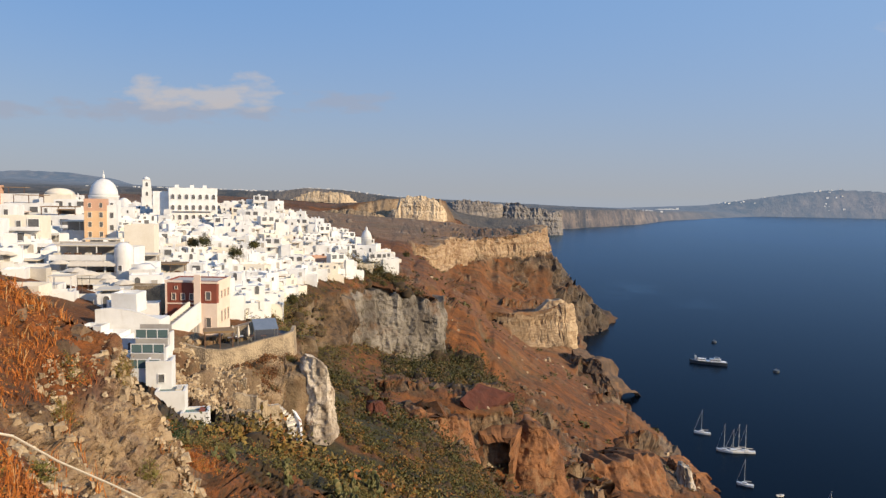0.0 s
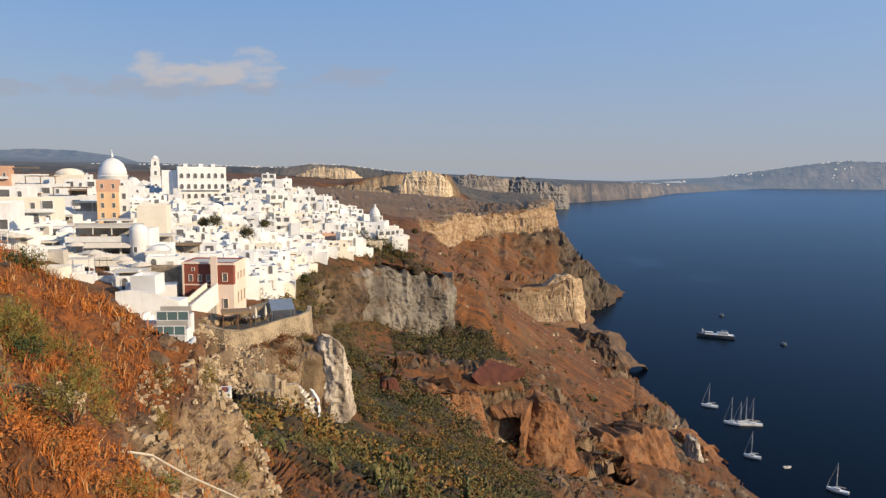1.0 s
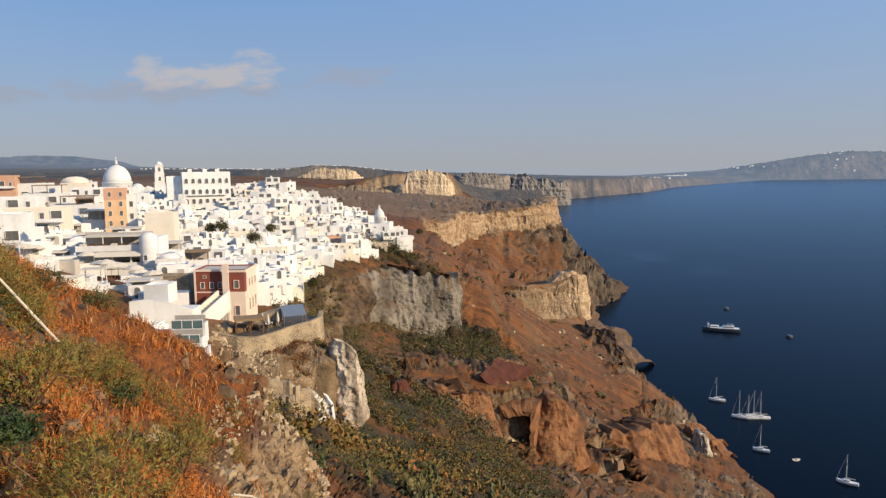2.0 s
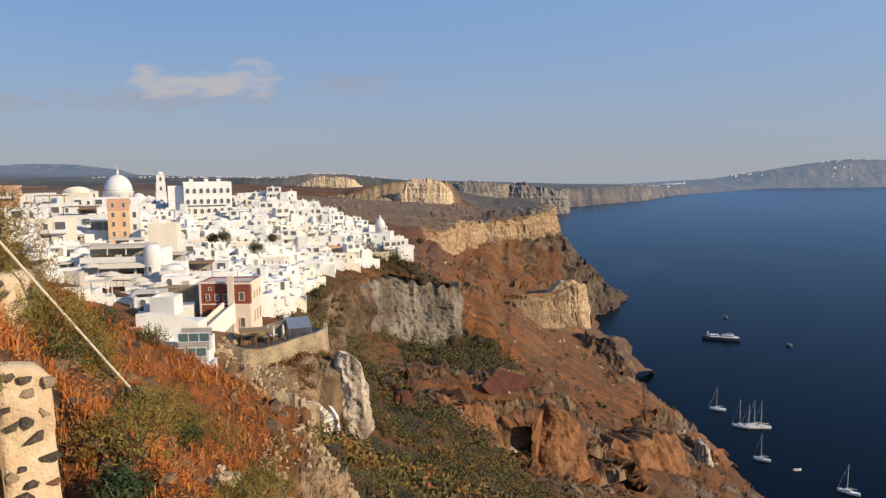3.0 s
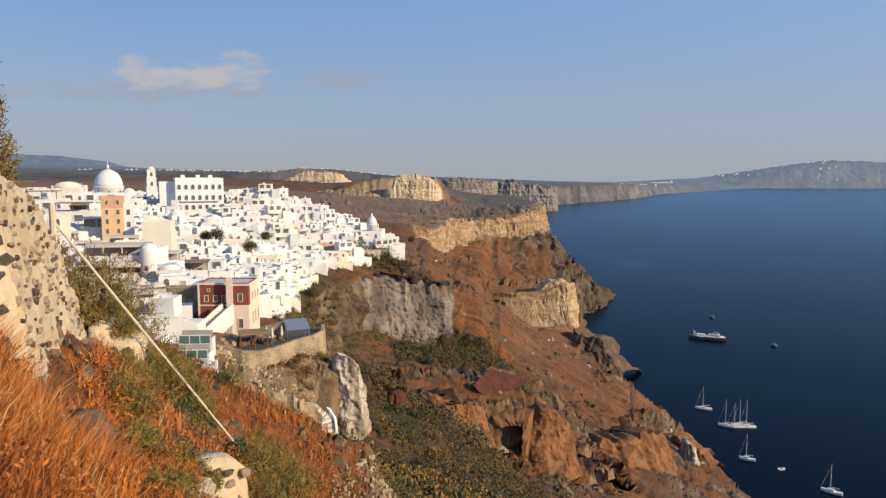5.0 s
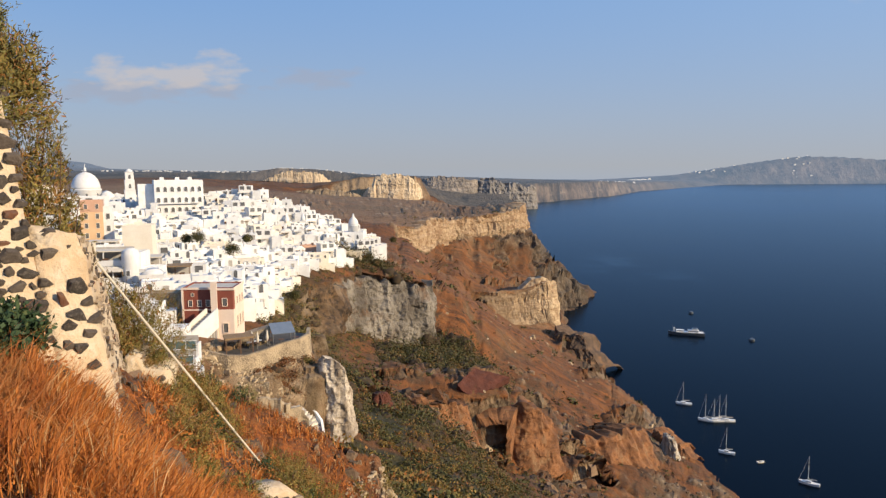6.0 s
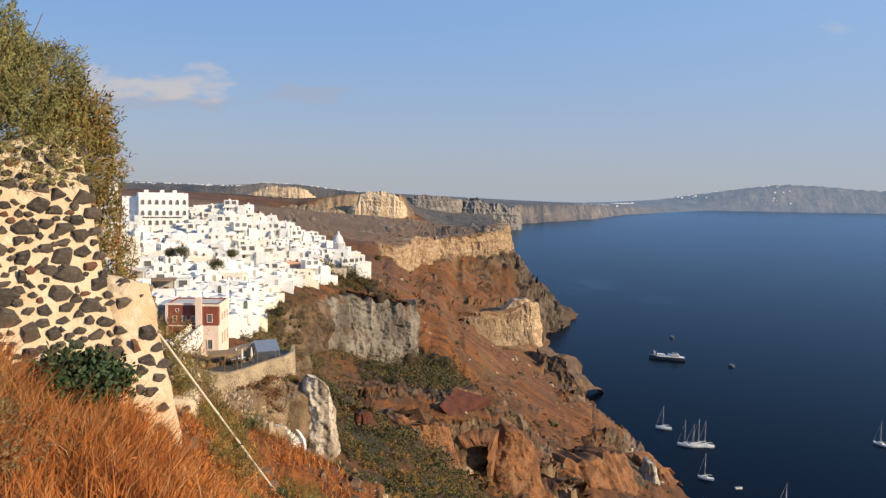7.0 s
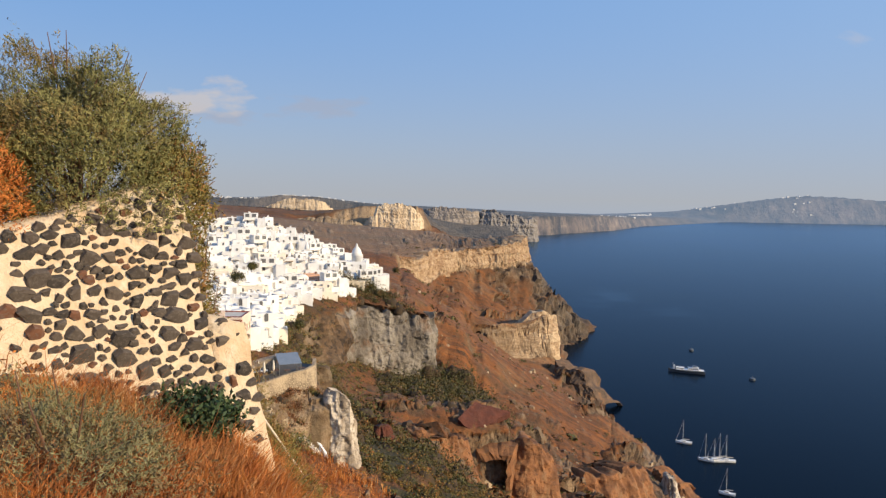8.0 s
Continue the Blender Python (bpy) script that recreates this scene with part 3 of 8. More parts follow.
    m.bump(m.math("ADD", m.math("ADD", m.math("MULTIPLY", small, 0.5), m.math("MULTIPLY", mid, 1.2)), m.math("ADD", m.math("MULTIPLY", tiny, 0.14), m.math("MULTIPLY", m.noise(0.08, 5, 1, 0.7), m.math("MULTIPLY", pebble, 0.10)))), 1.0, 1.0)
    return m.m


GROUND = ground_material()
# columns are dense only across the camera's view
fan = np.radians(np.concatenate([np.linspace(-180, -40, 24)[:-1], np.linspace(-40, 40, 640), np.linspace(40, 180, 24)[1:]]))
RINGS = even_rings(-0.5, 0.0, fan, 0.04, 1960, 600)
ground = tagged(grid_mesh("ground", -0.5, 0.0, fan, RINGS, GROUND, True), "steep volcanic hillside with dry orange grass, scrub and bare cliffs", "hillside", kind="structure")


def drop_all(x, y):
    """Height of the finished ground under places, read off its grid."""
    x, y = np.asarray(x, float), np.asarray(y, float)
    a, r = np.arctan2(x + 0.5, y), np.hypot(x + 0.5, y)
    j = np.clip(np.interp(a, fan, np.arange(len(fan))).round().astype(int), 0, len(fan) - 1)
    out = np.zeros_like(x)
    for col in np.unique(j):
        sel = j == col
        out[sel] = np.interp(r[sel], SHEET[0][:, col], SHEET[1][:, col])
    return out


def drop(x, y):
    return float(drop_all([x], [y])[0])


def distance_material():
    """Land kilometres off; sea haze is put in as a blue glow that grows with the distance."""
    m = Mat("distance_haze_glow", 1.0)
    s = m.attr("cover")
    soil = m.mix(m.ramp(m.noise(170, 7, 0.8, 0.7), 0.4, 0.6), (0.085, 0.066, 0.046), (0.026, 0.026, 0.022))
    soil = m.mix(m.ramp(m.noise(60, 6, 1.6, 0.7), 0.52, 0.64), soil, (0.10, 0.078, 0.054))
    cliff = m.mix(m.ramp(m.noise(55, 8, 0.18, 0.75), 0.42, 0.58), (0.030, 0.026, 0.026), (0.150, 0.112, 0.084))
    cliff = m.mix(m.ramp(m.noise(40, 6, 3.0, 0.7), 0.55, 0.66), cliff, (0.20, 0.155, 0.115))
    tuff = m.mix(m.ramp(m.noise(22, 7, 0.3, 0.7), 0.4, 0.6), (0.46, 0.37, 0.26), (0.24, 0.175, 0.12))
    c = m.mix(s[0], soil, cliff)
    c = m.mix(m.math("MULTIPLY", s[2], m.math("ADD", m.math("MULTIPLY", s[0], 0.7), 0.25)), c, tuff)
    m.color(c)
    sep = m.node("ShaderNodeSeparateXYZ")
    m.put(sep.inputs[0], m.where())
    # haze painted as blue emission on the land, stronger with distance
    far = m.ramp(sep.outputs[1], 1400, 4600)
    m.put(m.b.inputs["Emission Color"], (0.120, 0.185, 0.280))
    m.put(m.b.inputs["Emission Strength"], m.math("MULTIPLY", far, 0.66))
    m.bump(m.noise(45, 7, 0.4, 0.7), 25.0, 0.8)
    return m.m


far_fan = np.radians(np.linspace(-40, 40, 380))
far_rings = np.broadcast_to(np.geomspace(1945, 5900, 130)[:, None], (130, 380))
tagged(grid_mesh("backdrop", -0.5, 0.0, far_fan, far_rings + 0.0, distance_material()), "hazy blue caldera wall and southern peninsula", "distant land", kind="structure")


def sea_material():
    m = Mat("deep_sea")
    c = m.mix(m.ramp(m.noise(420, 3), 0.42, 0.6), (0.0009, 0.0028, 0.0065), (0.0014, 0.0038, 0.0085))
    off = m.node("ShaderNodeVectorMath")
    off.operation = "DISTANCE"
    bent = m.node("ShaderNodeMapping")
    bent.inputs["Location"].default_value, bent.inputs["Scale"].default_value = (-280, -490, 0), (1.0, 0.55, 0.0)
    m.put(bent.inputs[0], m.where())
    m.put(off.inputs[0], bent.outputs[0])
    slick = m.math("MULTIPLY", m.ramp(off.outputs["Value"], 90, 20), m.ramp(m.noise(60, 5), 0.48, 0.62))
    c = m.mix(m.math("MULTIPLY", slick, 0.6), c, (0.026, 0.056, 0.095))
    wave = m.node("ShaderNodeBump")
    wave.inputs["Distance"].default_value, wave.inputs["Strength"].default_value = 1.0, 0.30
    m.put(wave.inputs["Height"], m.math("ADD", m.noise(26, 5), m.math("MULTIPLY", m.noise(3.0, 3), 0.15)))
    deep, gloss, edge, both = (m.node(k) for k in ("ShaderNodeBsdfDiffuse", "ShaderNodeBsdfGlossy", "ShaderNodeFresnel", "ShaderNodeMixShader"))
    m.put(deep.inputs["Color"], c)
    m.put(gloss.inputs["Color"], (0.60, 0.78, 0.94))
    m.put(gloss.inputs["Roughness"], m.math("ADD", m.math("MULTIPLY", m.noise(260, 3), 0.10), 0.20))
    m.put(gloss.inputs["Normal"], wave.outputs[0])
    edge.inputs["IOR"].default_value = 1.33
    m.put(both.inputs[0], m.math("MULTIPLY", m.math("POWER", edge.outputs[0], 1.35), 0.74))
    m.put(both.inputs[1], deep.outputs[0])
    m.put(both.inputs[2], gloss.outputs[0])
    m.put(m.t.nodes["Material Output"].inputs["Surface"], both.outputs[0])
    return m.m


bm = bmesh.new()
bmesh.ops.create_grid(bm, x_segments=8, y_segments=8, size=4950)
me = bpy.data.meshes.new("water")
bm.to_mesh(me), bm.free()
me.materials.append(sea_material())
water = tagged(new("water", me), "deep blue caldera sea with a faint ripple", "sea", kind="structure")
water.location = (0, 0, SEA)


def leaf_mesh(name, centres, axes, lengths, widths, material, out=None, hearts=None):
    """Many small pointed leaves in one mesh: a folded diamond each."""
    n = len(centres)
    rs = np.random.RandomState(len(name) + n)
    side = np.cross(axes, rs.normal(size=(n, 3)) if out is None else out + rs.normal(size=(n, 3)) * 0.45)
    side /= np.linalg.norm(side, axis=1, keepdims=True) + 1e-9
    L, W = axes * lengths[:, None], side * widths[:, None]
    v = np.stack([centres - L * 0.5, centres + W * 0.5, centres + L * 0.5, centres - W * 0.5], 1).reshape(-1, 3)
    quads = np.arange(4 * n, dtype=np.int32)
    if hearts is not None:
        hv, hq = hearts
        quads = np.concatenate([quads, (hq + 4 * n).astype(np.int32).ravel()])
        v = np.concatenate([v, hv])
    me = bpy.data.meshes.new(name)
    me.vertices.add(len(v)), me.loops.add(len(quads)), me.polygons.add(len(quads) // 4)
    me.vertices.foreach_set("co", v.astype(np.float32).ravel())
    me.loops.foreach_set("vertex_index", quads)
    me.polygons.foreach_set("loop_start", np.arange(0, len(quads), 4, dtype=np.int32))
    me.update(calc_edges=True)
    me.materials.append(material)
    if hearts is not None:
        me.materials.append(SHRUB_SHADE)
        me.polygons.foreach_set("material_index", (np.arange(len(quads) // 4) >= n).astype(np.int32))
    return me


def unit(v):
    return v / (np.linalg.norm(v, axis=1, keepdims=True) + 1e-9)


def foliage_material(name, dark, light, dry, dry_share=0.25, patch=0.6):
    m = Mat(name, 0.75)
    i = m.island()
    c = m.mix(m.math("ADD", m.math("MULTIPLY", i, 0.22), m.math("MULTIPLY", m.ramp(m.noise(patch * 0.35, 4), 0.36, 0.64), 0.78)), dark, light)
    c = m.mix(m.math("MULTIPLY", m.ramp(m.noise(patch, 3), 0.54, 0.62), 0.7), c, dry)
    c = m.mix(m.math("LESS_THAN", m.math("FRACT", m.math("MULTIPLY", i, 17.0)), dry_share), c, dry)
    m.color(c)
    return m.m


SCRUB = foliage_material("scrub_leaves", (0.034, 0.034, 0.009), (0.180, 0.150, 0.034), (0.26, 0.105, 0.026), 0.03, 3.0)
GREENSCRUB = foliage_material("gully_leaves", (0.012, 0.015, 0.004), (0.098, 0.090, 0.017), (0.17, 0.085, 0.020), 0.03, 4.0)
OCHRESCRUB = foliage_material("ochre_scrub_leaves", (0.070, 0.052, 0.010), (0.250, 0.160, 0.030), (0.27, 0.095, 0.018), 0.10, 3.0)
# dark brown of the shrub hearts; shade between the leaves put into colour
SHRUB_SHADE = plain("shrub_inner_shade", (0.030, 0.020, 0.011), (0.060, 0.038, 0.018), 0.4, 0.95)
BROWNSCRUB = foliage_material("dry_scrub_leaves", (0.11, 0.045, 0.016), (0.26, 0.105, 0.032), (0.12, 0.085, 0.028), 0.06, 2.0)


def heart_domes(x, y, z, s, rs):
    """Lumpy low dark domes, shade put inside each shrub: six sides, three rings and a cap."""
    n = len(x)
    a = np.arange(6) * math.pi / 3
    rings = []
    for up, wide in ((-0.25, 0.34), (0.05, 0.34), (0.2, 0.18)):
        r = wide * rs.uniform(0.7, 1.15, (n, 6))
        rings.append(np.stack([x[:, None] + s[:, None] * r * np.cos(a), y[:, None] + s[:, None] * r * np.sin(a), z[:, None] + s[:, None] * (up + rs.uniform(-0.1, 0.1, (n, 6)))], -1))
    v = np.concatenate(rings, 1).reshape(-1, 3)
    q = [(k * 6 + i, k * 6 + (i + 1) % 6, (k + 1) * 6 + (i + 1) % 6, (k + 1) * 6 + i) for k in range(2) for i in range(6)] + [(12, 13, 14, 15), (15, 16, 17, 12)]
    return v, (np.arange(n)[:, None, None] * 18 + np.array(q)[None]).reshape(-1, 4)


def scrub_cover(name, label, seed, count, x0, x1, y0, y1, size, leaves, material, mask, leaf=0.0):
    """Low shrubs strewn over the slope, each a tuft of leaves."""
    rs = np.random.RandomState(seed)
    x, y = rs.uniform(x0, x1, count * 4), np.exp(rs.uniform(np.log(y0), np.log(y1), count * 4))
    keep = mask(x, y) > rs.uniform(0, 1, count * 4)
    x, y = x[keep][:count], y[keep][:count]
    z = drop_all(x, y)
    s = size * np.clip(rs.lognormal(0, 0.5, len(x)), 0.4, 3.2) * np.clip(y / 120, 0.7, 1.7)
    d = unit(rs.normal(size=(len(x), leaves, 3)).reshape(-1, 3)) * rs.uniform(0.55, 1, (len(x) * leaves, 1))
    d[:, 2] = np.abs(d[:, 2]) * 0.75 - 0.05
    c = np.repeat(np.stack([x, y, z], 1), leaves, 0) + d * np.repeat(s, leaves)[:, None]
    ax = unit(d + rs.normal(size=d.shape) * 0.7)
    ss = np.repeat(s, leaves)
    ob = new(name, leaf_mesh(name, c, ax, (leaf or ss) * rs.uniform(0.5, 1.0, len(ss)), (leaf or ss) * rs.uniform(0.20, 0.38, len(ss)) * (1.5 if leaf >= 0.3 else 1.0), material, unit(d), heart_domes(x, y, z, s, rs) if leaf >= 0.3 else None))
    return tagged(ob, label, "scrub", kind="stuff")


def low_noise(x, y, w, s):
    return vnoise(x / w, y / w, x * 0 + s)


def gully(x, y):
    g = blob(x, y, -4, 75, 16, 62) + blob(x, y, -14, 152, 9, 16) + blob(x, y, -42, 232, 10, 40) + 1.3 * blob(x, y, 4, 258, 16, 18) + blob(x, y, 0, 30, 12, 12) + 1.2 * blob(x, y, -27, 290, 9, 16) + 0.5 * blob(x, y, -24, 112, 8, 10) + 0.9 * blob(x, y, 3, 125, 16, 28) + 1.2 * blob(x, y, -19, 181, 6, 9) + 0.9 * blob(x, y, -33, 205, 8, 45) + 0.7 * blob(x, y, -22, 128, 5, 12)
    land = (base_height(x, y) > SEA + 6) * (x > np.interp(y, (18, 80, 131, 200, 270, 290), (-12, -26, -24, -42, -34, -26)))
    return np.clip(g * (0.5 + 0.9 * low_noise(x, y, 6, 2.2)), 0, 1) * land * (1 - blob(x, y, -17.0, 99, 3.5, 6)) * (1 - (np.abs(x + 0.153 * y) < 1.7) * (y > 76) * (y < 105)) * (1 - 0.85 * blob(x, y, -14.8, 91, 3.2, 8)) * (1 - 0.8 * blob(x, y, -24, 103, 5, 5))


def orange_slope(x, y):
    land = (base_height(x, y) > SEA + 4) * (x > np.interp(y, (18, 80, 131, 200, 290, 330), (-12, -26, -20, -34, -14, -10)))
    return np.clip(0.35 + 0.7 * low_noise(x, y, 9, 7.7), 0, 1) * land * (1 - 0.6 * gully(x, y))


def patchy(mask, s):
    return lambda x, y: mask(x, y) * np.clip(0.15 + 3.4 * low_noise(x, y, 6.5, s), 0.01, 1)


scrub_cover("near_scrub", "olive green scrub in the near gully", 3, 800, -14, 16, 20, 46, 0.95, 90, SCRUB, patchy(gully, 1.5), 0.16)
scrub_cover("near_rust_scrub", "rust-orange dry shrubs in the near gully", 5, 1000, -14, 20, 20, 60, 0.85, 70, BROWNSCRUB, patchy(orange_slope, 6.5), 0.20)
scrub_cover("green_scrub", "dense green and olive scrub filling the gully", 7, 2000, -30, 40, 42, 170, 1.6, 80, GREENSCRUB, patchy(gully, 3.5), 0.5)
scrub_cover("ochre_scrub", "ochre and yellowing scrub in the gully", 17, 1500, -30, 40, 40, 170, 1.3, 80, OCHRESCRUB, patchy(gully, 21.5), 0.5)
scrub_cover("olive_scrub", "olive and browning scrub on the gully sides", 8, 3000, -45, 60, 46, 310, 1.0, 50, SCRUB, patchy(gully, 12.5), 0.5)
scrub_cover("cliff_thicket", "dark green thicket under the grey cliff", 9, 900, -14, 36, 215, 292, 2.2, 56, GREENSCRUB, lambda x, y: np.clip(1.6 * (blob(x, y, 9, 262, 16, 20) + blob(x, y, 18, 284, 9, 7)) * (0.7 + 0.8 * low_noise(x, y, 7, 1.1)), 0, 1), 1.0)
scrub_cover("gully_brush", "tall dark bushes crowding the gully floor", 19, 260, -16, 34, 60, 165, 2.3, 110, GREENSCRUB, lambda x, y: 0.9 * np.clip((blob(x, y, 13, 132, 13, 16) + 0.8 * blob(x, y, 6, 84, 7, 18) + blob(x, y, -8.5, 96, 2.6, 7)) * (0.2 + 2.2 * low_noise(x, y, 7, 31.5)), 0, 1), 0.6)
scrub_cover("cliff_brush", "orange and olive shrubs clinging under the cafe terrace", 23, 170, -26, -15, 103, 114, 1.0, 90, BROWNSCRUB, lambda x, y: blob(x, y, -20.5, 108, 4.5, 4.5), 0.35)
scrub_cover("gully_tree", "dense dark green bushes beside the pale rock spur", 15, 40, -25, -12, 170, 194, 2.6, 110, GREENSCRUB, lambda x, y: blob(x, y, -18.5, 181, 5, 8), 1.0)
scrub_cover("gully_thicket", "dark green bushes in the upper gully", 13, 130, -26, 14, 140, 196, 1.9, 110, GREENSCRUB, lambda x, y: np.clip(blob(x, y, -18, 180, 5, 8) + 0.6 * blob(x, y, -2, 150, 13, 13), 0, 1), 0.8)
scrub_cover("rim_thicket", "dark green trees on the brow by the last houses", 14, 60, -36, -8, 284, 312, 2.0, 110, GREENSCRUB, lambda x, y: np.clip(blob(x, y, -24, 296, 8, 8) + 0.5 * blob(x, y, -14, 300, 5, 8), 0, 1), 0.9)
scrub_cover("dry_scrub", "dry rust-brown shrubs scattered over the cliff slope", 4, 3000, -40, 100, 40, 330, 0.6, 18, BROWNSCRUB, orange_slope, 0.29)
scrub_cover("dark_scrub", "dark olive shrubs dotted over the orange slope", 6, 1100, -40, 125, 60, 640, 0.6, 16, GREENSCRUB, orange_slope)

def town_rim(x, y):
    edge = np.interp(y, (100, 112, 130, 160, 200, 240, 270, 290, 312, 335), (-40, -37, -33, -36, -42, -42, -34, -23, -16, -20))
    return np.clip(1.2 - np.abs(x - edge - 1.5) / 4.0, 0, 1) * (y > 118) + 0.05 * (x < edge) * (x > edge - 45)


scrub_cover("garden_scrub", "green shrubs among the lowest houses", 10, 420, -90, 0, 112, 325, 0.95, 60, GREENSCRUB, town_rim, 0.5)
scrub_cover("brow_scrub", "olive and rust scrub on the brow below the town", 12, 950, -50, -5, 118, 290, 1.0, 44, SCRUB, lambda x, y: np.clip(blob(x, y, -32, 205, 8, 45) + blob(x, y, -22, 126, 5, 12) + blob(x, y, -26, 268, 9, 22) + 0.5 * blob(x, y, -22, 106, 6, 4), 0, 1), 0.5)

# ---- bare rock faces of the coast ----
def cliff_rock(name, light, mid, dark, size, flat=1.0, warm=None):
    """Weathered rock: broad patches, beds or joints and dark clefts."""
    m = Mat(name, 0.95)
    c = m.mix(m.ramp(m.noise(size, 7, flat, 0.65), 0.40, 0.60), light, mid)
    c = m.mix(m.ramp(m.noise(size * 0.28, 7, 1.0, 0.7), 0.57, 0.70), c, dark)
    c = m.mix(m.math("MULTIPLY", m.ramp(m.noise(size * 0.12, 6, 2.5, 0.7), 0.5, 0.7), 0.6), c, tuple(v * 0.55 for v in mid))
    if warm:
        c = m.mix(m.ramp(m.noise(size * 0.8, 6), 0.55, 0.70), c, warm)
    m.color(c)
    m.bump(m.math("ADD", m.noise(size * 0.25, 7, flat, 0.7), m.math("MULTIPLY", m.noise(size * 0.06, 6), 0.35)), size * 0.07, 0.7)
    return m.m


GREYCLIFF = cliff_rock("grey_cliff_rock", (0.255, 0.225, 0.185), (0.085, 0.070, 0.056), (0.030, 0.025, 0.020), 13, 0.55, (0.13, 0.070, 0.036))
TUFFCLIFF = cliff_rock("banded_tuff", (0.43, 0.315, 0.195), (0.25, 0.158, 0.092), (0.085, 0.054, 0.034), 8, 2.2, (0.20, 0.105, 0.052))
PALECLIFF = cliff_rock("pale_tuff", (0.55, 0.42, 0.27), (0.36, 0.245, 0.145), (0.13, 0.080, 0.046), 6, 2.2)
RUSTCLIFF = cliff_rock("rust_rock", (0.265, 0.115, 0.044), (0.130, 0.056, 0.023), (0.040, 0.022, 0.013), 5, 1.4, (0.22, 0.13, 0.065))
DARKCLIFF = cliff_rock("dark_lava_rock", (0.150, 0.092, 0.055), (0.075, 0.050, 0.034), (0.026, 0.019, 0.015), 6, 1.2, (0.22, 0.115, 0.055))
WHITECLIFF = cliff_rock("pale_weathered_rock", (0.60, 0.52, 0.42), (0.24, 0.19, 0.14), (0.06, 0.045, 0.032), 3.2, 0.35, (0.16, 0.10, 0.055))


def crag(label, way, material, seed, rough=1.0, cols=90, rows=46, batter=0.18, fold=0.22, cap=1.0):
    """A rock face along a way of (x, y, top, foot): buttresses, ledges and joints, folded back into the slope."""
    k = np.array(way, float)
    run = np.concatenate([[0], np.cumsum(np.hypot(np.diff(k[:, 0]), np.diff(k[:, 1])))])
    u = np.linspace(0, run[-1], cols)
    X, Y, T, B = (np.interp(u, run, k[:, i]) for i in range(4))
    tx, ty = np.gradient(X), np.gradient(Y)
    tl = np.hypot(tx, ty)
    nx, ny = ty / tl, -tx / tl
    kern = np.hanning(max(5, cols // 6))
    kern /= kern.sum()
    pad = len(kern) // 2
    nx, ny = (np.convolve(np.pad(a, pad, mode="edge"), kern, "same")[pad:-pad] for a in (nx, ny))
    H = float((T - B).max())
    o = 0 * u
    T = T + 0.10 * H * vnoise(u / (0.35 * H), o + seed, o) + 0.06 * H * vnoise(u / (0.11 * H), o + seed, o + 3)
    f = np.linspace(-0.22, 1, rows)[:, None]
    z = B + (T - B) * f
    out = batter * (T - z) * (1 + 0 * f)
    x, y = X + nx * out, Y + ny * out
    sx, sy, sz = x + 17.0 * seed, y, z
    ridge = lambda w, st: 1 - 2 * np.abs(vnoise(sx / w, sy / w, sz / (w * st)))
    cell = lambda w: hash3(np.floor((sx + 0.4 * w * vnoise(sx / w, sy / w, sz / w)) / w).astype(np.int64), np.floor(sy / (2 * w)).astype(np.int64), np.floor((sz + 0.4 * w * vnoise(sx / w + 5, sy / w, sz / w)) / (0.8 * w)).astype(np.int64))
    d = 0.10 * ridge(0.60 * H, 2.6) + 0.06 * vnoise(sx / (0.25 * H), sy / (0.25 * H), sz / (0.5 * H)) + 0.045 * ridge(0.14 * H, 2.0) + 0.03 * vnoise(sx / (0.05 * H), sy / (0.05 * H), sz / (0.05 * H))
    d = d + 0.014 * cell(0.16 * H) + 0.009 * cell(0.07 * H) + 0.05 * vnoise(sx / (4 * H), sy / (4 * H), sz / (0.10 * H))
    edge = np.clip(np.minimum(u, run[-1] - u) / (0.16 * run[-1]), 0, 1)
    push = rough * H * d - fold * H * (1 - edge) ** 2
    x, y = x + nx * push, y + ny * push
    z = z + 0.02 * H * vnoise(sx / (0.1 * H), sy / (0.1 * H), sz / (0.1 * H) + 9)
    for back, fall in ((0.10, 0.01), (0.30, 0.02), (0.6, 0.10), (0.9, 0.35)):
        x = np.vstack([x, x[rows - 1] - nx * back * H * cap])
        y = np.vstack([y, y[rows - 1] - ny * back * H * cap])
        z = np.vstack([z, z[rows - 1] - fall * H + 0.03 * H * vnoise(u / (0.1 * H), o + back * 30, o)])
    n = len(z)
    i = np.arange(n * cols).reshape(n, cols)
    quads = np.stack([i[:-1, :-1], i[:-1, 1:], i[1:, 1:], i[1:, :-1]], -1).reshape(-1, 4)
    me = bpy.data.meshes.new("rock_face")
    me.from_pydata(np.stack([x, y, z], -1).reshape(-1, 3).tolist(), [], quads.tolist())
    me.materials.append(material)
    return tagged(new("rock_face", me), label, "cliff", kind="structure")


crag("massive grey cliff with dark joints below the town", ((-33, 248, -40, -58), (-27, 266, -41, -61), (-20.5, 281, -41.5, -64), (-8, 285.5, -44.5, -66), (3, 289, -47.5, -67), (9, 297, -48.5, -64)), GREYCLIFF, 3, 0.7, 190, 80, 0.12, 0.12)
crag("long banded tuff rim of the plateau", ((-12, 503, -41, -57), (3.5, 518, -43.5, -63), (15, 557, -39, -61), (39, 597, -42, -60), (90, 637, -38.5, -56), (112.5, 698, -35.5, -55), (115, 740, -38, -57)), TUFFCLIFF, 7, 0.85, 330, 46, 0.12, 0.15)
crag("pale banded crag jutting from the orange slope", ((48, 469, -88, -93), (58, 470.5, -86, -96), (72, 471, -81, -102), (88, 471.5, -75, -107), (96, 477, -77, -108), (101, 500, -84, -108)), PALECLIFF, 8, 0.5, 150, 70, 0.12, 0.15)
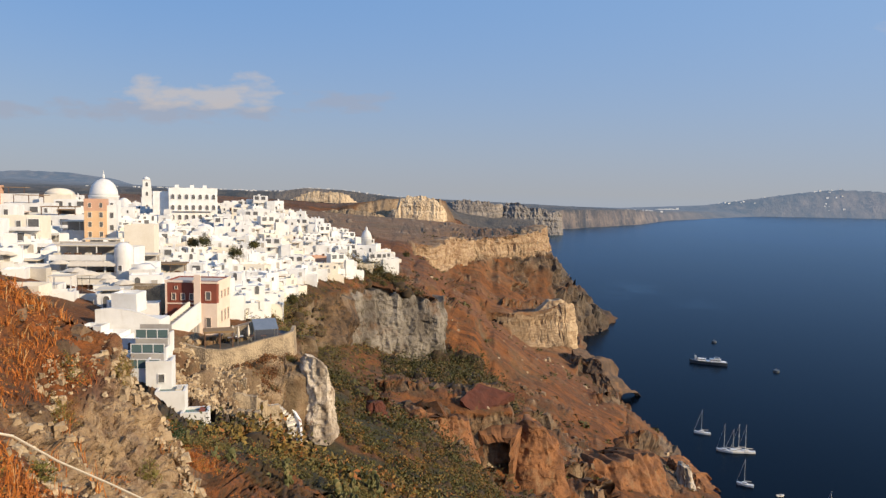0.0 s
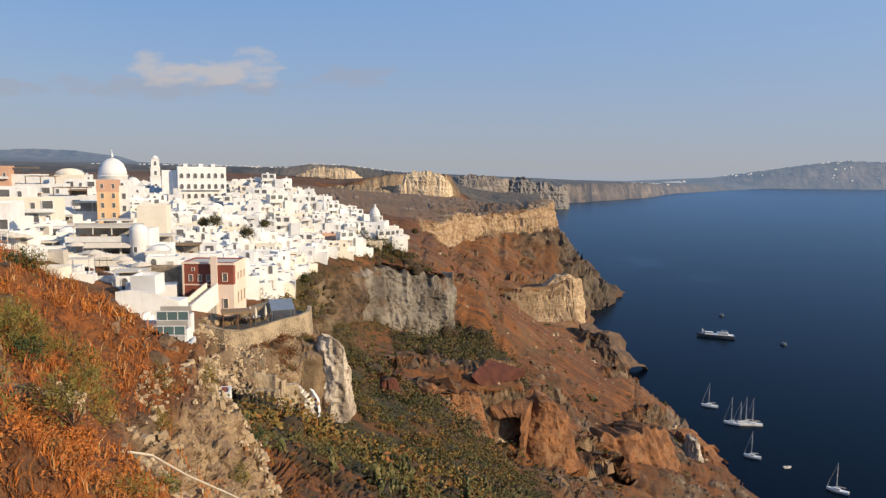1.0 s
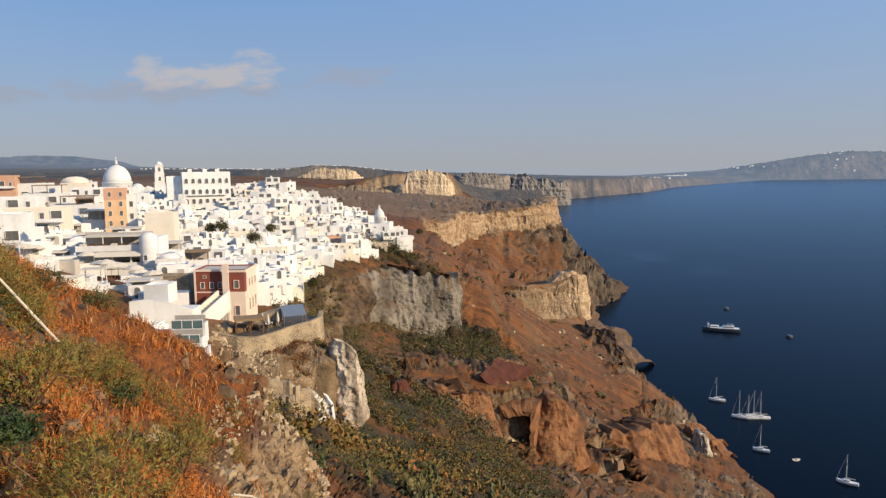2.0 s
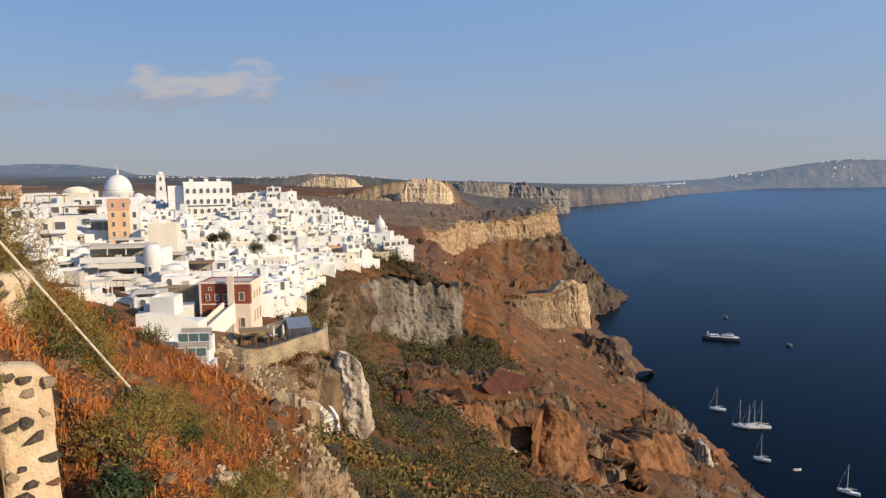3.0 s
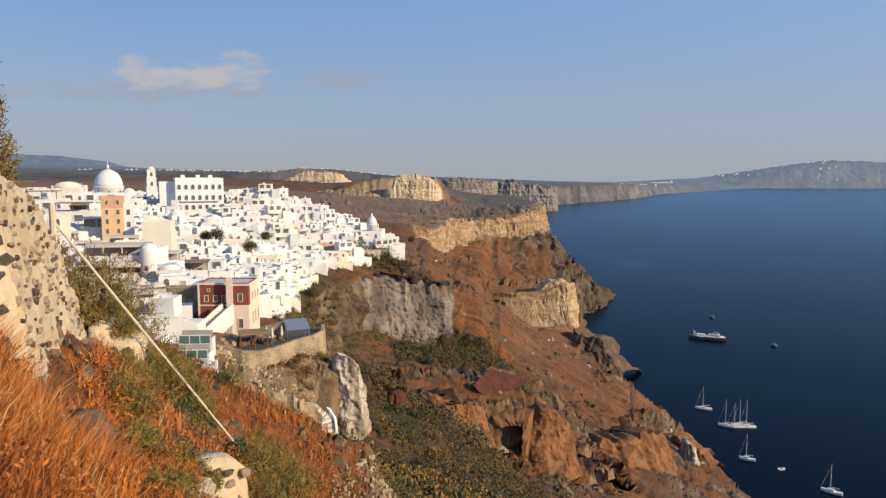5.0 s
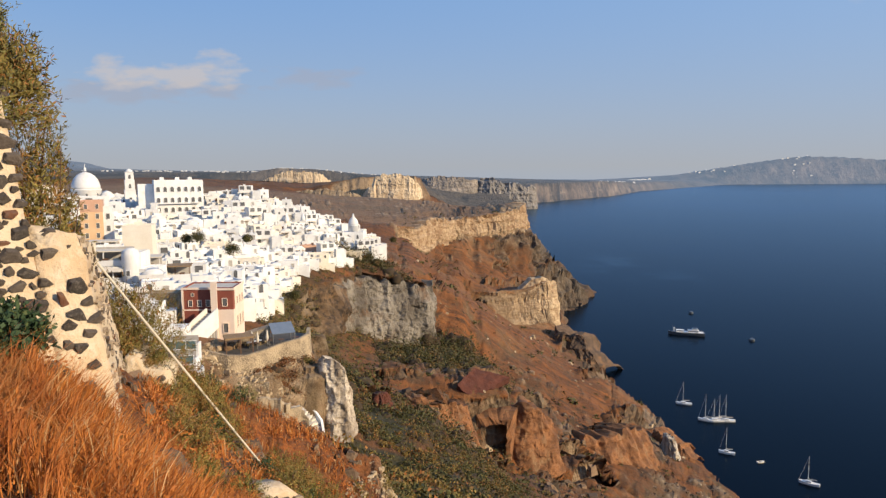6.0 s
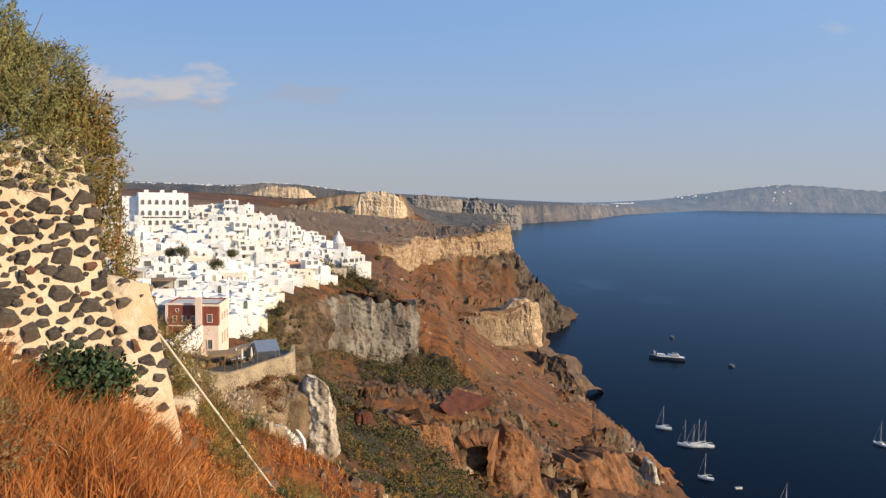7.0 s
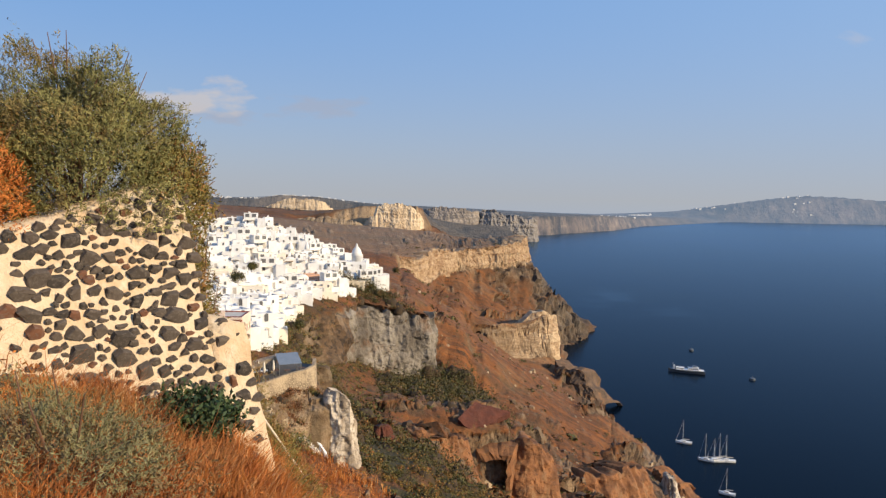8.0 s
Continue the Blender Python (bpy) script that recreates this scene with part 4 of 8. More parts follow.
crag("weathered grey and white cliff under the cafe terrace", ((-16.6, 108.6, -28.4, -33.0), (-15.5, 107.8, -27.6, -35.4), (-14.4, 107.2, -27.4, -37.2), (-13.3, 106.8, -28.2, -38.1), (-12.3, 106.6, -30.1, -38.6), (-11.5, 107, -32.6, -38.2), (-11.1, 108.5, -36.2, -37.8)), WHITECLIFF, 9, 0.6, 130, 90, 0.1, 0.06, 0.3)
crag("orange quarried rock face beside the cave", ((27.2, 205, -71.8, -80.3), (29.0, 203.5, -69.4, -84.2), (32.8, 203, -68.4, -85.6), (37.6, 204, -71.9, -86.5), (41.8, 208, -78.4, -87.3)), RUSTCLIFF, 10, 0.5, 110, 80, 0.4)
crag("broken brown rock step in the gully", ((-3.3, 178, -57.9, -62.1), (1, 178.5, -58.4, -66.8), (5.4, 180, -59.5, -69.8), (10.4, 184, -62, -72), (14.3, 188, -63.7, -71.7)), RUSTCLIFF, 11, 0.7, 110, 60, 0.4)
crag("tan and rust rock face above the shore", ((52.8, 238, -100.8, -111.1), (60.1, 240, -96.7, -115.4), (69, 244, -95.8, -117.8), (79.6, 252, -98.6, -117.7), (90.8, 264, -100.1, -115.3)), RUSTCLIFF, 12, 0.6, 130, 80, 0.5)
crag("steep brown sea cliff", ((105.7, 304, -115.7, -123.5), (109.1, 296, -115.7, -128.4), (113.7, 288, -120, -131), (118.3, 284, -124.8, -131.7)), RUSTCLIFF, 13, 0.9, 80, 50, 0.5)
crag("dark lava sea cliff beyond the orange slope", ((89, 444, -99.7, -112.2), (97.4, 436, -102.2, -124.8), (106.2, 428, -106.8, -134), (112.3, 424, -112.9, -139.2), (115.7, 420, -123.8, -139.4)), DARKCLIFF, 14, 0.8, 110, 80, 0.5)

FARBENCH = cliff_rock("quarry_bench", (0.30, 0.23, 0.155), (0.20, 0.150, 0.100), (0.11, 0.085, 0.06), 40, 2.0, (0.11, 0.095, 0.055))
# next two: haze is put into the greyed, low-contrast rock colours
FARGREY = cliff_rock("banded_cliff_painted_haze", (0.33, 0.285, 0.245), (0.185, 0.165, 0.150), (0.12, 0.11, 0.105), 30, 3.0)
FARDARK = cliff_rock("dark_cliff_painted_haze", (0.26, 0.235, 0.215), (0.18, 0.172, 0.168), (0.14, 0.137, 0.14), 30, 0.6)
FARTUFF = cliff_rock("sunlit_quarried_tuff", (0.62, 0.50, 0.35), (0.44, 0.33, 0.22), (0.20, 0.145, 0.10), 34, 0.5)
crag("pale quarried tuff butte on the plateau", ((-117.7, 1722, -59.6, -80.1), (-101.0, 1716, -53.8, -79.7), (-88.6, 1714, -51.0, -78.1), (-83.5, 1720, -23.9, -77.0), (-60.2, 1718, -19.7, -75.4), (-30.3, 1716, -18.1, -72.4), (-3.1, 1718, -19.3, -70.9), (12.1, 1722, -34.2, -71.0), (23.2, 1732, -48.0, -70.0), (36.1, 1750, -62.3, -70.6)), FARTUFF, 21, 0.5, 190, 50, 0.12, 0.2, 0.6)
crag("low grey quarry bench beside the butte", ((-288.2, 1712, -60.4, -73.9), (-249.0, 1704, -54.4, -78.7), (-194.4, 1700, -51.2, -83.6), (-143.4, 1702, -56.4, -84.7), (-111.5, 1710, -70.0, -83.5)), FARBENCH, 24, 0.6, 170, 26, 0.9, 0.2, 2.0)
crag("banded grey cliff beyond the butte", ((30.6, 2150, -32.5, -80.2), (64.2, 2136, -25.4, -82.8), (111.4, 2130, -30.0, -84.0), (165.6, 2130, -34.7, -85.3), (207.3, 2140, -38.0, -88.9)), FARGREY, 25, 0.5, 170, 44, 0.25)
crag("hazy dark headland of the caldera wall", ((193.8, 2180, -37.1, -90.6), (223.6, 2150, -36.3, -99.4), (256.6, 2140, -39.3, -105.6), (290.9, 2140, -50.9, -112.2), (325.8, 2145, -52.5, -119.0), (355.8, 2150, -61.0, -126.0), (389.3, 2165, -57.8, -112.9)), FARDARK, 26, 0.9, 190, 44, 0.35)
crag("far pale tuff cliff under a white village", ((-473.1, 2150, -52.6, -62.7), (-419.5, 2140, -28.8, -60.9), (-367.5, 2135, -13.7, -59.1), (-316.3, 2132, -8.8, -55.8), (-274.7, 2135, -17.2, -54.2), (-234.5, 2150, -36, -51.3)), FARTUFF, 22, 0.5, 150, 36)

# ---- building helpers ----
def box(bm, x0, y0, z0, x1, y1, z1):
    vs = [bm.verts.new((x, y, z)) for z in (z0, z1) for x, y in ((x0, y0), (x1, y0), (x1, y1), (x0, y1))]
    for f in ((3, 2, 1, 0), (4, 5, 6, 7), (0, 1, 5, 4), (1, 2, 6, 5), (2, 3, 7, 6), (3, 0, 4, 7)):
        bm.faces.new([vs[i] for i in f])
    return vs


def lathe(bm, profile, cx=0, cy=0, steps=16, wobble=0.0, seed=0):
    """A turned shape from (radius, height) pairs, rings closed at both ends."""
    rnd = random.Random(seed)
    rings = []
    for r, z in profile:
        rings.append([bm.verts.new((cx + r * (1 + wobble * rnd.uniform(-1, 1)) * math.cos(a), cy + r * (1 + wobble * rnd.uniform(-1, 1)) * math.sin(a), z))
                      for a in (2 * math.pi * i / steps for i in range(steps))])
    for lo, hi in zip(rings, rings[1:]):
        for i in range(steps):
            j = (i + 1) % steps
            bm.faces.new((lo[i], lo[j], hi[j], hi[i]))
    bm.faces.new(rings[0][::-1]), bm.faces.new(rings[-1])


def vault(bm, x0, y0, x1, y1, z0, rise, steps=8):
    """A barrel vault along y with closed ends."""
    cx, half = (x0 + x1) / 2, (x1 - x0) / 2
    ends = []
    for y in (y0, y1):
        ends.append([bm.verts.new((cx - half * math.cos(math.pi * i / steps), y, z0 + rise * math.sin(math.pi * i / steps))) for i in range(steps + 1)])
    a, b = ends
    for i in range(steps):
        bm.faces.new((a[i], a[i + 1], b[i + 1], b[i]))
    bm.faces.new(a[::-1]), bm.faces.new(b), bm.faces.new((a[0], b[0], b[-1], a[-1]))


def tube(bm, a, b, r, steps=6, r2=None):
    a, b = Vector(a), Vector(b)
    q = (b - a).to_track_quat("Z", "Y")
    rows = []
    for p, rad in ((a, r), (b, r if r2 is None else r2)):
        rows.append([bm.verts.new(p + q @ Vector((rad * math.cos(t), rad * math.sin(t), 0))) for t in (2 * math.pi * i / steps for i in range(steps))])
    for i in range(steps):
        j = (i + 1) % steps
        bm.faces.new((rows[0][i], rows[0][j], rows[1][j], rows[1][i]))
    bm.faces.new(rows[0][::-1]), bm.faces.new(rows[1])


def mesh_of(name, bm, material, flat=True):
    me = bpy.data.meshes.new(name)
    bmesh.ops.recalc_face_normals(bm, faces=bm.faces) if len(bm.faces) < 20000 else None
    bm.to_mesh(me), bm.free()
    if not flat:
        me.polygons.foreach_set("use_smooth", [True] * len(me.polygons))
    me.materials.append(material)
    return me


def part(name, bm, material, parent, label="", flat=True):
    ob = new(name, mesh_of(name, bm, material, flat))
    ob.parent = parent
    if label:
        ob["label"] = label
    return ob


def piece(name, data, parent, m):
    """One more object on a shared mesh."""
    ob = new(name, data)
    ob.parent = parent
    ob.matrix_local = m
    return ob


def thing(name, label, category, m=None, group="", kind=""):
    ob = tagged(new(name), label, category, group, kind)
    if m is not None:
        ob.matrix_basis = m
    return ob


def one(fn, *args, **kw):
    bm = bmesh.new()
    fn(bm, *args, **kw)
    return bm


def outline(w, h, grow, arched):
    w, pts = w / 2 + grow, []
    if arched:
        pts = [(-w * math.cos(math.pi * i / 6), h + w * math.sin(math.pi * i / 6)) for i in range(7)]
    else:
        pts = [(-w, h + grow), (w, h + grow)]
    return [(-w, -grow), *pts, (w, -grow)]


def window_meshes(w, h, trim, glass, arched=False, proud=0.12):
    """A window as a surround standing proud of the wall and a pane set back within it; front is -y."""
    f = bmesh.new()
    t = 0.10 * min(1.0, w)
    rows = [[f.verts.new((x, y, z)) for x, z in outline(w, h, g, arched)] for y, g in ((0, t), (-proud, t), (-proud, 0), (0.0, 0))]
    n = len(rows[0])
    for lo, hi in zip(rows, rows[1:]):
        for i in range(n):
            j = (i + 1) % n
            f.faces.new((lo[i], lo[j], hi[j], hi[i]))
    g = bmesh.new()
    ring = outline(w, h, 0, arched)
    a = [g.verts.new((x, -0.02, z)) for x, z in ring]
    b = [g.verts.new((x, 0.02, z)) for x, z in ring]
    g.faces.new(a), g.faces.new(b[::-1])
    for i in range(n):
        j = (i + 1) % n
        g.faces.new((a[j], a[i], b[i], b[j]))
    return mesh_of("window_frame", f, trim), mesh_of("pane", g, glass)


def add_window(parent, meshes, m):
    win = piece("window", meshes[0], parent, m)
    piece("pane", meshes[1], win, Matrix())
    return win


WIN_SMALL = window_meshes(0.7, 1.0, WHITE, DARKPANE)
WIN_TALL = window_meshes(0.9, 1.5, WHITE, DARKPANE)
WIN_ARCH = window_meshes(0.9, 1.4, WHITE, DARKPANE, True)
WIN_WIDE = window_meshes(1.8, 1.5, WHITE, DARKPANE)
DOOR_GREY = window_meshes(1.0, 2.1, WHITE, GREYP)
DOOR_BROWN = window_meshes(1.0, 2.1, WHITE, BROWNDOOR)


def block(bm, x0, y0, z0, x1, y1, z1, lip=0.35, wall=0.25):
    """A flat-roofed mass with a parapet round a sunken roof, one closed skin."""
    def ring(a, z):
        return [bm.verts.new(p) for p in ((x0 + a, y0 + a, z), (x1 - a, y0 + a, z), (x1 - a, y1 - a, z), (x0 + a, y1 - a, z))]
    rows = [ring(0, z0), ring(0, z1), ring(wall, z1), ring(wall, z1 - lip)]
    for lo, hi in zip(rows, rows[1:]):
        for i in range(4):
            j = (i + 1) % 4
            bm.faces.new((lo[i], lo[j], hi[j], hi[i]))
    bm.faces.new(rows[0][::-1]), bm.faces.new(rows[-1])


def mass(parent, name, material, *args, label="", **kw):
    return part(name, one(block, *args, **kw), material, parent, label)


def slab(parent, name, material, *args, label=""):
    return part(name, one(box, *args), material, parent, label)


def house(seed):
    """A whitewashed cube house; its front faces -y, its feet reach down the slope."""
    rnd = random.Random(seed)
    w, d = rnd.uniform(3.6, 7.6), rnd.uniform(3.0, 5.0)
    storeys = rnd.choice((1, 1, 1, 1, 2))
    h = 2.7 * storeys + rnd.uniform(0.1, 0.7)
    hue = WHITE if rnd.random() < 0.93 else CREAM
    root = thing("house", "whitewashed flat-roofed cube house on the slope", "house", group="cliff town houses")
    mass(root, "wall", hue, -w / 2, -d / 2, -4.2, w / 2, d / 2, h)
    if rnd.random() < 0.6:
        s = rnd.choice((-1, 1))
        a, b = (w / 2, w / 2 + rnd.uniform(2.2, 4.0)) if s > 0 else (-w / 2 - rnd.uniform(2.2, 4.0), -w / 2)
        mass(root, "wing", hue, a, -d / 2 + rnd.uniform(-1.5, 1.5), -4.2, b, d / 2 - 0.5, h - rnd.uniform(1.6, 3.0), 0.8)
    if rnd.random() < 0.75:
        mass(root, "terrace", hue, -w / 2 + rnd.uniform(0, 1.5), -d / 2 - rnd.uniform(2.0, 3.5), -4.8, w / 2 - rnd.uniform(0, 1.5), -d / 2 - 0.01, rnd.uniform(0.2, 0.9), 0.8, 0.2)
    if rnd.random() < 0.35:
        bw = rnd.uniform(2.0, 3.2)
        bx = rnd.uniform(-w / 2 + 0.3, w / 2 - bw - 0.3)
        mass(root, "stair_head", hue, bx, 0, h - 0.4, bx + bw, d / 2 - 0.3, h + rnd.uniform(1.4, 2.4), 0.2, 0.2)
    for _ in range(rnd.choice((1, 1, 2))):
        cx, cy = rnd.uniform(-w / 2 + 0.5, w / 2 - 0.9), rnd.uniform(-d / 2 + 0.5, -0.9)
        slab(root, "chimney", hue, cx, cy, h - 0.4, cx + rnd.uniform(0.4, 0.9), cy + rnd.uniform(0.4, 0.8), h + rnd.uniform(0.5, 1.1))
    if rnd.random() < 0.6:
        slab(root, "roof", rnd.choice((WHITE, ROOF, GREYP)), -w / 2 + 0.27, -d / 2 + 0.27, h - 0.36, w / 2 - 0.27, d / 2 - 0.27, h - 0.31)
    elif rnd.random() < 0.6:
        part("vault", one(vault, -w / 2 + 0.3, -d / 2 + 0.1, w / 2 - 0.3, d / 2 - 0.1, h - 0.3, w * 0.26), hue, root, flat=False)
    if rnd.random() < 0.3:      # shaded pergola on the terrace
        slab(root, "awning", rnd.choice((CANVAS, REED, GREYP)), -w / 2 + 0.4, -d / 2 - 2.0, 2.3, w / 2 - 1.2, -d / 2, 2.4)
    n = max(1, int(w / 2.4))
    for s in range(storeys):
        for k in range(n):
            if rnd.random() < 0.15:
                continue
            kind = rnd.choice((WIN_SMALL, WIN_TALL, WIN_TALL, WIN_ARCH, WIN_WIDE))
            x = -w / 2 + w * (k + 0.5) / n + rnd.uniform(-0.15, 0.15)
            if s == 0 and k == n // 2:
                leafs = rnd.choice((DOOR_GREY, DOOR_BROWN, DOOR_GREY))
                d_ = piece("door", leafs[0], root, pose(x, -d / 2, 0.1))
                piece("door_leaf", leafs[1], d_, Matrix())
            else:
                add_window(root, kind, pose(x, -d / 2, 2.8 * s + 0.9))
    for s in range(storeys):
        for sx, turn in ((1, 90), (-1, -90)):
            if rnd.random() < 0.6:
                add_window(root, rnd.choice((WIN_SMALL, WIN_TALL)), pose(sx * w / 2, rnd.uniform(-d / 4, d / 4), 2.8 * s + 0.9, 0, 0, turn))
    return root


def rim(y):
    """Seaward edge of the built-up ground."""
    return float(np.interp(y, (100, 112, 130, 160, 200, 240, 270, 290, 312, 335), (-40, -37, -33, -36, -42, -42, -34, -23, -16, -20)))


KEEP_CLEAR = []      # (x, y, radius) kept free for the larger buildings


def town():
    rnd = random.Random(5)
    protos = [house(s) for s in range(18)]
    spots = []
    y = 104.0
    while y < 372:
        x = rim(y) - rnd.uniform(2, 4)
        while x > -44 - 0.42 * y:
            px, py = x + rnd.uniform(-1.2, 1.2), y + rnd.uniform(-2.0, 2.0)
            x -= rnd.uniform(4.8, 7.4) + 0.005 * (y - 104)
            if not any((px - a) ** 2 + (py - b) ** 2 < r * r for a, b, r in KEEP_CLEAR):
                spots.append((px, py, drop(px, py) + rnd.uniform(-0.6, 2.6), rnd.choice((8, 15, 22, 30, 42)) + rnd.uniform(-7, 7), rnd.randrange(18)))
        y += 4.6 + 0.007 * (y - 104)
    spots.sort(key=lambda p: p[1] - 0.35 * p[0])
    used = set()
    for px, py, z, turn, i in spots[:290]:
        m = pose(px, py, z, 0, 0, turn)
        if i in used:
            copy_thing(protos[i], m)
        else:
            protos[i].matrix_basis = m
            used.add(i)
    # the crowded rest, too small to tell apart, in one mesh
    verts, faces, mats, slots, total = [], [], [], [], 0
    bpy.context.view_layer.update()
    skins = []
    for p in protos:
        back = p.matrix_basis.inverted()
        rows = []
        for o in p.children_recursive:
            chain, q = o.matrix_local.copy(), o.parent
            while q is not p:
                chain, q = q.matrix_local @ chain, q.parent
            rows.append((np.array([(*(chain @ v.co), 1) for v in o.data.vertices]), [tuple(f.vertices) for f in o.data.polygons], o.data.materials[0]))
        skins.append(rows)
    for px, py, z, turn, i in spots[290:]:
        m = np.array(pose(px, py, z, 0, 0, turn))
        for co, polys, mat in skins[i]:
            if mat not in slots:
                slots.append(mat)
            verts.append((co @ m.T)[:, :3])
            faces.extend(tuple(k + total for k in f) for f in polys)
            mats.extend([slots.index(mat)] * len(polys))
            total += len(co)
    me = bpy.data.meshes.new("far_houses")
    me.from_pydata(np.concatenate(verts).tolist(), [], faces)
    for mat in slots:
        me.materials.append(mat)
    me.polygons.foreach_set("material_index", mats)
    return tagged(new("far_houses", me), "crowded whitewashed houses climbing the far side of town", "houses", kind="stuff")


def infill():
    """Crowded sheds, stairs, terrace walls and water tanks between the houses."""
    rnd = random.Random(15)
    bm = bmesh.new()
    darker = bmesh.new()
    for _ in range(2300):
        y = rnd.uniform(108, 350)
        x = rim(y) - rnd.uniform(1, 60 + 0.3 * y)
        if any((x - a) ** 2 + (y - b) ** 2 < (r * 0.8) ** 2 for a, b, r in KEEP_CLEAR):
            continue
        w, d, h = rnd.uniform(1.2, 6.0), rnd.uniform(0.8, 3.0), rnd.uniform(0.5, 2.6)
        z, t = drop(x, y), radians(rnd.choice((8, 15, 22, 35)) + rnd.uniform(-8, 8))
        vs = box(bm if rnd.random() < 0.72 else darker, -w / 2, -d / 2, -4, w / 2, d / 2, h)
        m = Matrix.Translation((x, y, z)) @ Matrix.Rotation(t, 4, "Z")
        for v in vs:
            v.co = m @ v.co
    tagged(new("infill_roofs", mesh_of("infill_roofs", darker, ROOF)), "grey screed sheds and water tanks between the houses", "sheds", kind="stuff")
    return tagged(new("infill_walls", mesh_of("infill_walls", bm, WHITE)), "crowded whitewashed walls and sheds between the houses", "walls", kind="stuff")

# ---- foreground: rubble walls, cable, grass and bushes ----
def mortar_material():
    m = Mat("lime_mortar", 0.95)
    a, b, c = m.noise(0.55, 5), m.noise(0.12, 5), m.noise(0.03, 4)
    col = m.mix(m.ramp(a, 0.4, 0.62), (0.58, 0.47, 0.33), (0.53, 0.385, 0.245))
    col = m.mix(m.ramp(b, 0.5, 0.72), col, (0.64, 0.55, 0.42))
    col = m.mix(m.ramp(c, 0.55, 0.75), col, (0.44, 0.33, 0.22))
    m.color(col)
    m.bump(m.math("ADD", b, m.math("MULTIPLY", c, 0.4)), 0.03, 0.9)
    return m.m


def lava_material():
    m = Mat("lava_stone", 0.9)
    r = m.random()
    col = m.mix(r, (0.040, 0.033, 0.028), (0.100, 0.078, 0.062))
    col = m.mix(m.math("GREATER_THAN", m.math("FRACT", m.math("MULTIPLY", r, 13.0)), 0.94), col, (0.15, 0.065, 0.035))
    col = m.mix(m.ramp(m.noise(0.035, 5), 0.5, 0.75), col, (0.15, 0.125, 0.105))
    m.color(col)
    m.bump(m.noise(0.02, 5), 0.012, 0.9)
    return m.m


MORTAR, LAVA = mortar_material(), lava_material()


def stone_mesh(seed, material=None):
    """A rough, flat-faced field stone about 1 across, its face towards -y."""
    rnd = random.Random(seed)
    n = rnd.choice((4, 5, 5, 6, 6))
    ang = sorted((2 * math.pi * (i + rnd.uniform(-0.42, 0.42)) / n) for i in range(n))
    square = rnd.uniform(0.0, 0.8)
    rad = [rnd.uniform(0.36, 0.60) * (1 + square * (1 / max(abs(math.cos(a)), abs(math.sin(a))) - 1)) for a in ang]
    bm = bmesh.new()
    rows = []
    for y, k in ((0.35, 1.0), (-0.13, 1.0), (-0.20, 0.92), (-0.23, 0.60)):
        rows.append([bm.verts.new((r * k * math.cos(a) + rnd.uniform(-0.02, 0.02), y + rnd.uniform(-0.035, 0.035), r * k * math.sin(a))) for a, r in zip(ang, rad)])
    for lo, hi in zip(rows, rows[1:]):
        for i in range(n):
            j = (i + 1) % n
            bm.faces.new((lo[i], lo[j], hi[j], hi[i]))
    bm.faces.new(rows[-1])
    return mesh_of("stone", bm, material or LAVA)


STONES = [stone_mesh(s) for s in range(26)]
PALESTONES = [stone_mesh(s + 40, plain("weathered_pale_stone", (0.40, 0.32, 0.23), (0.22, 0.165, 0.115), 0.08, 0.95, bump=0.02)) for s in range(14)]


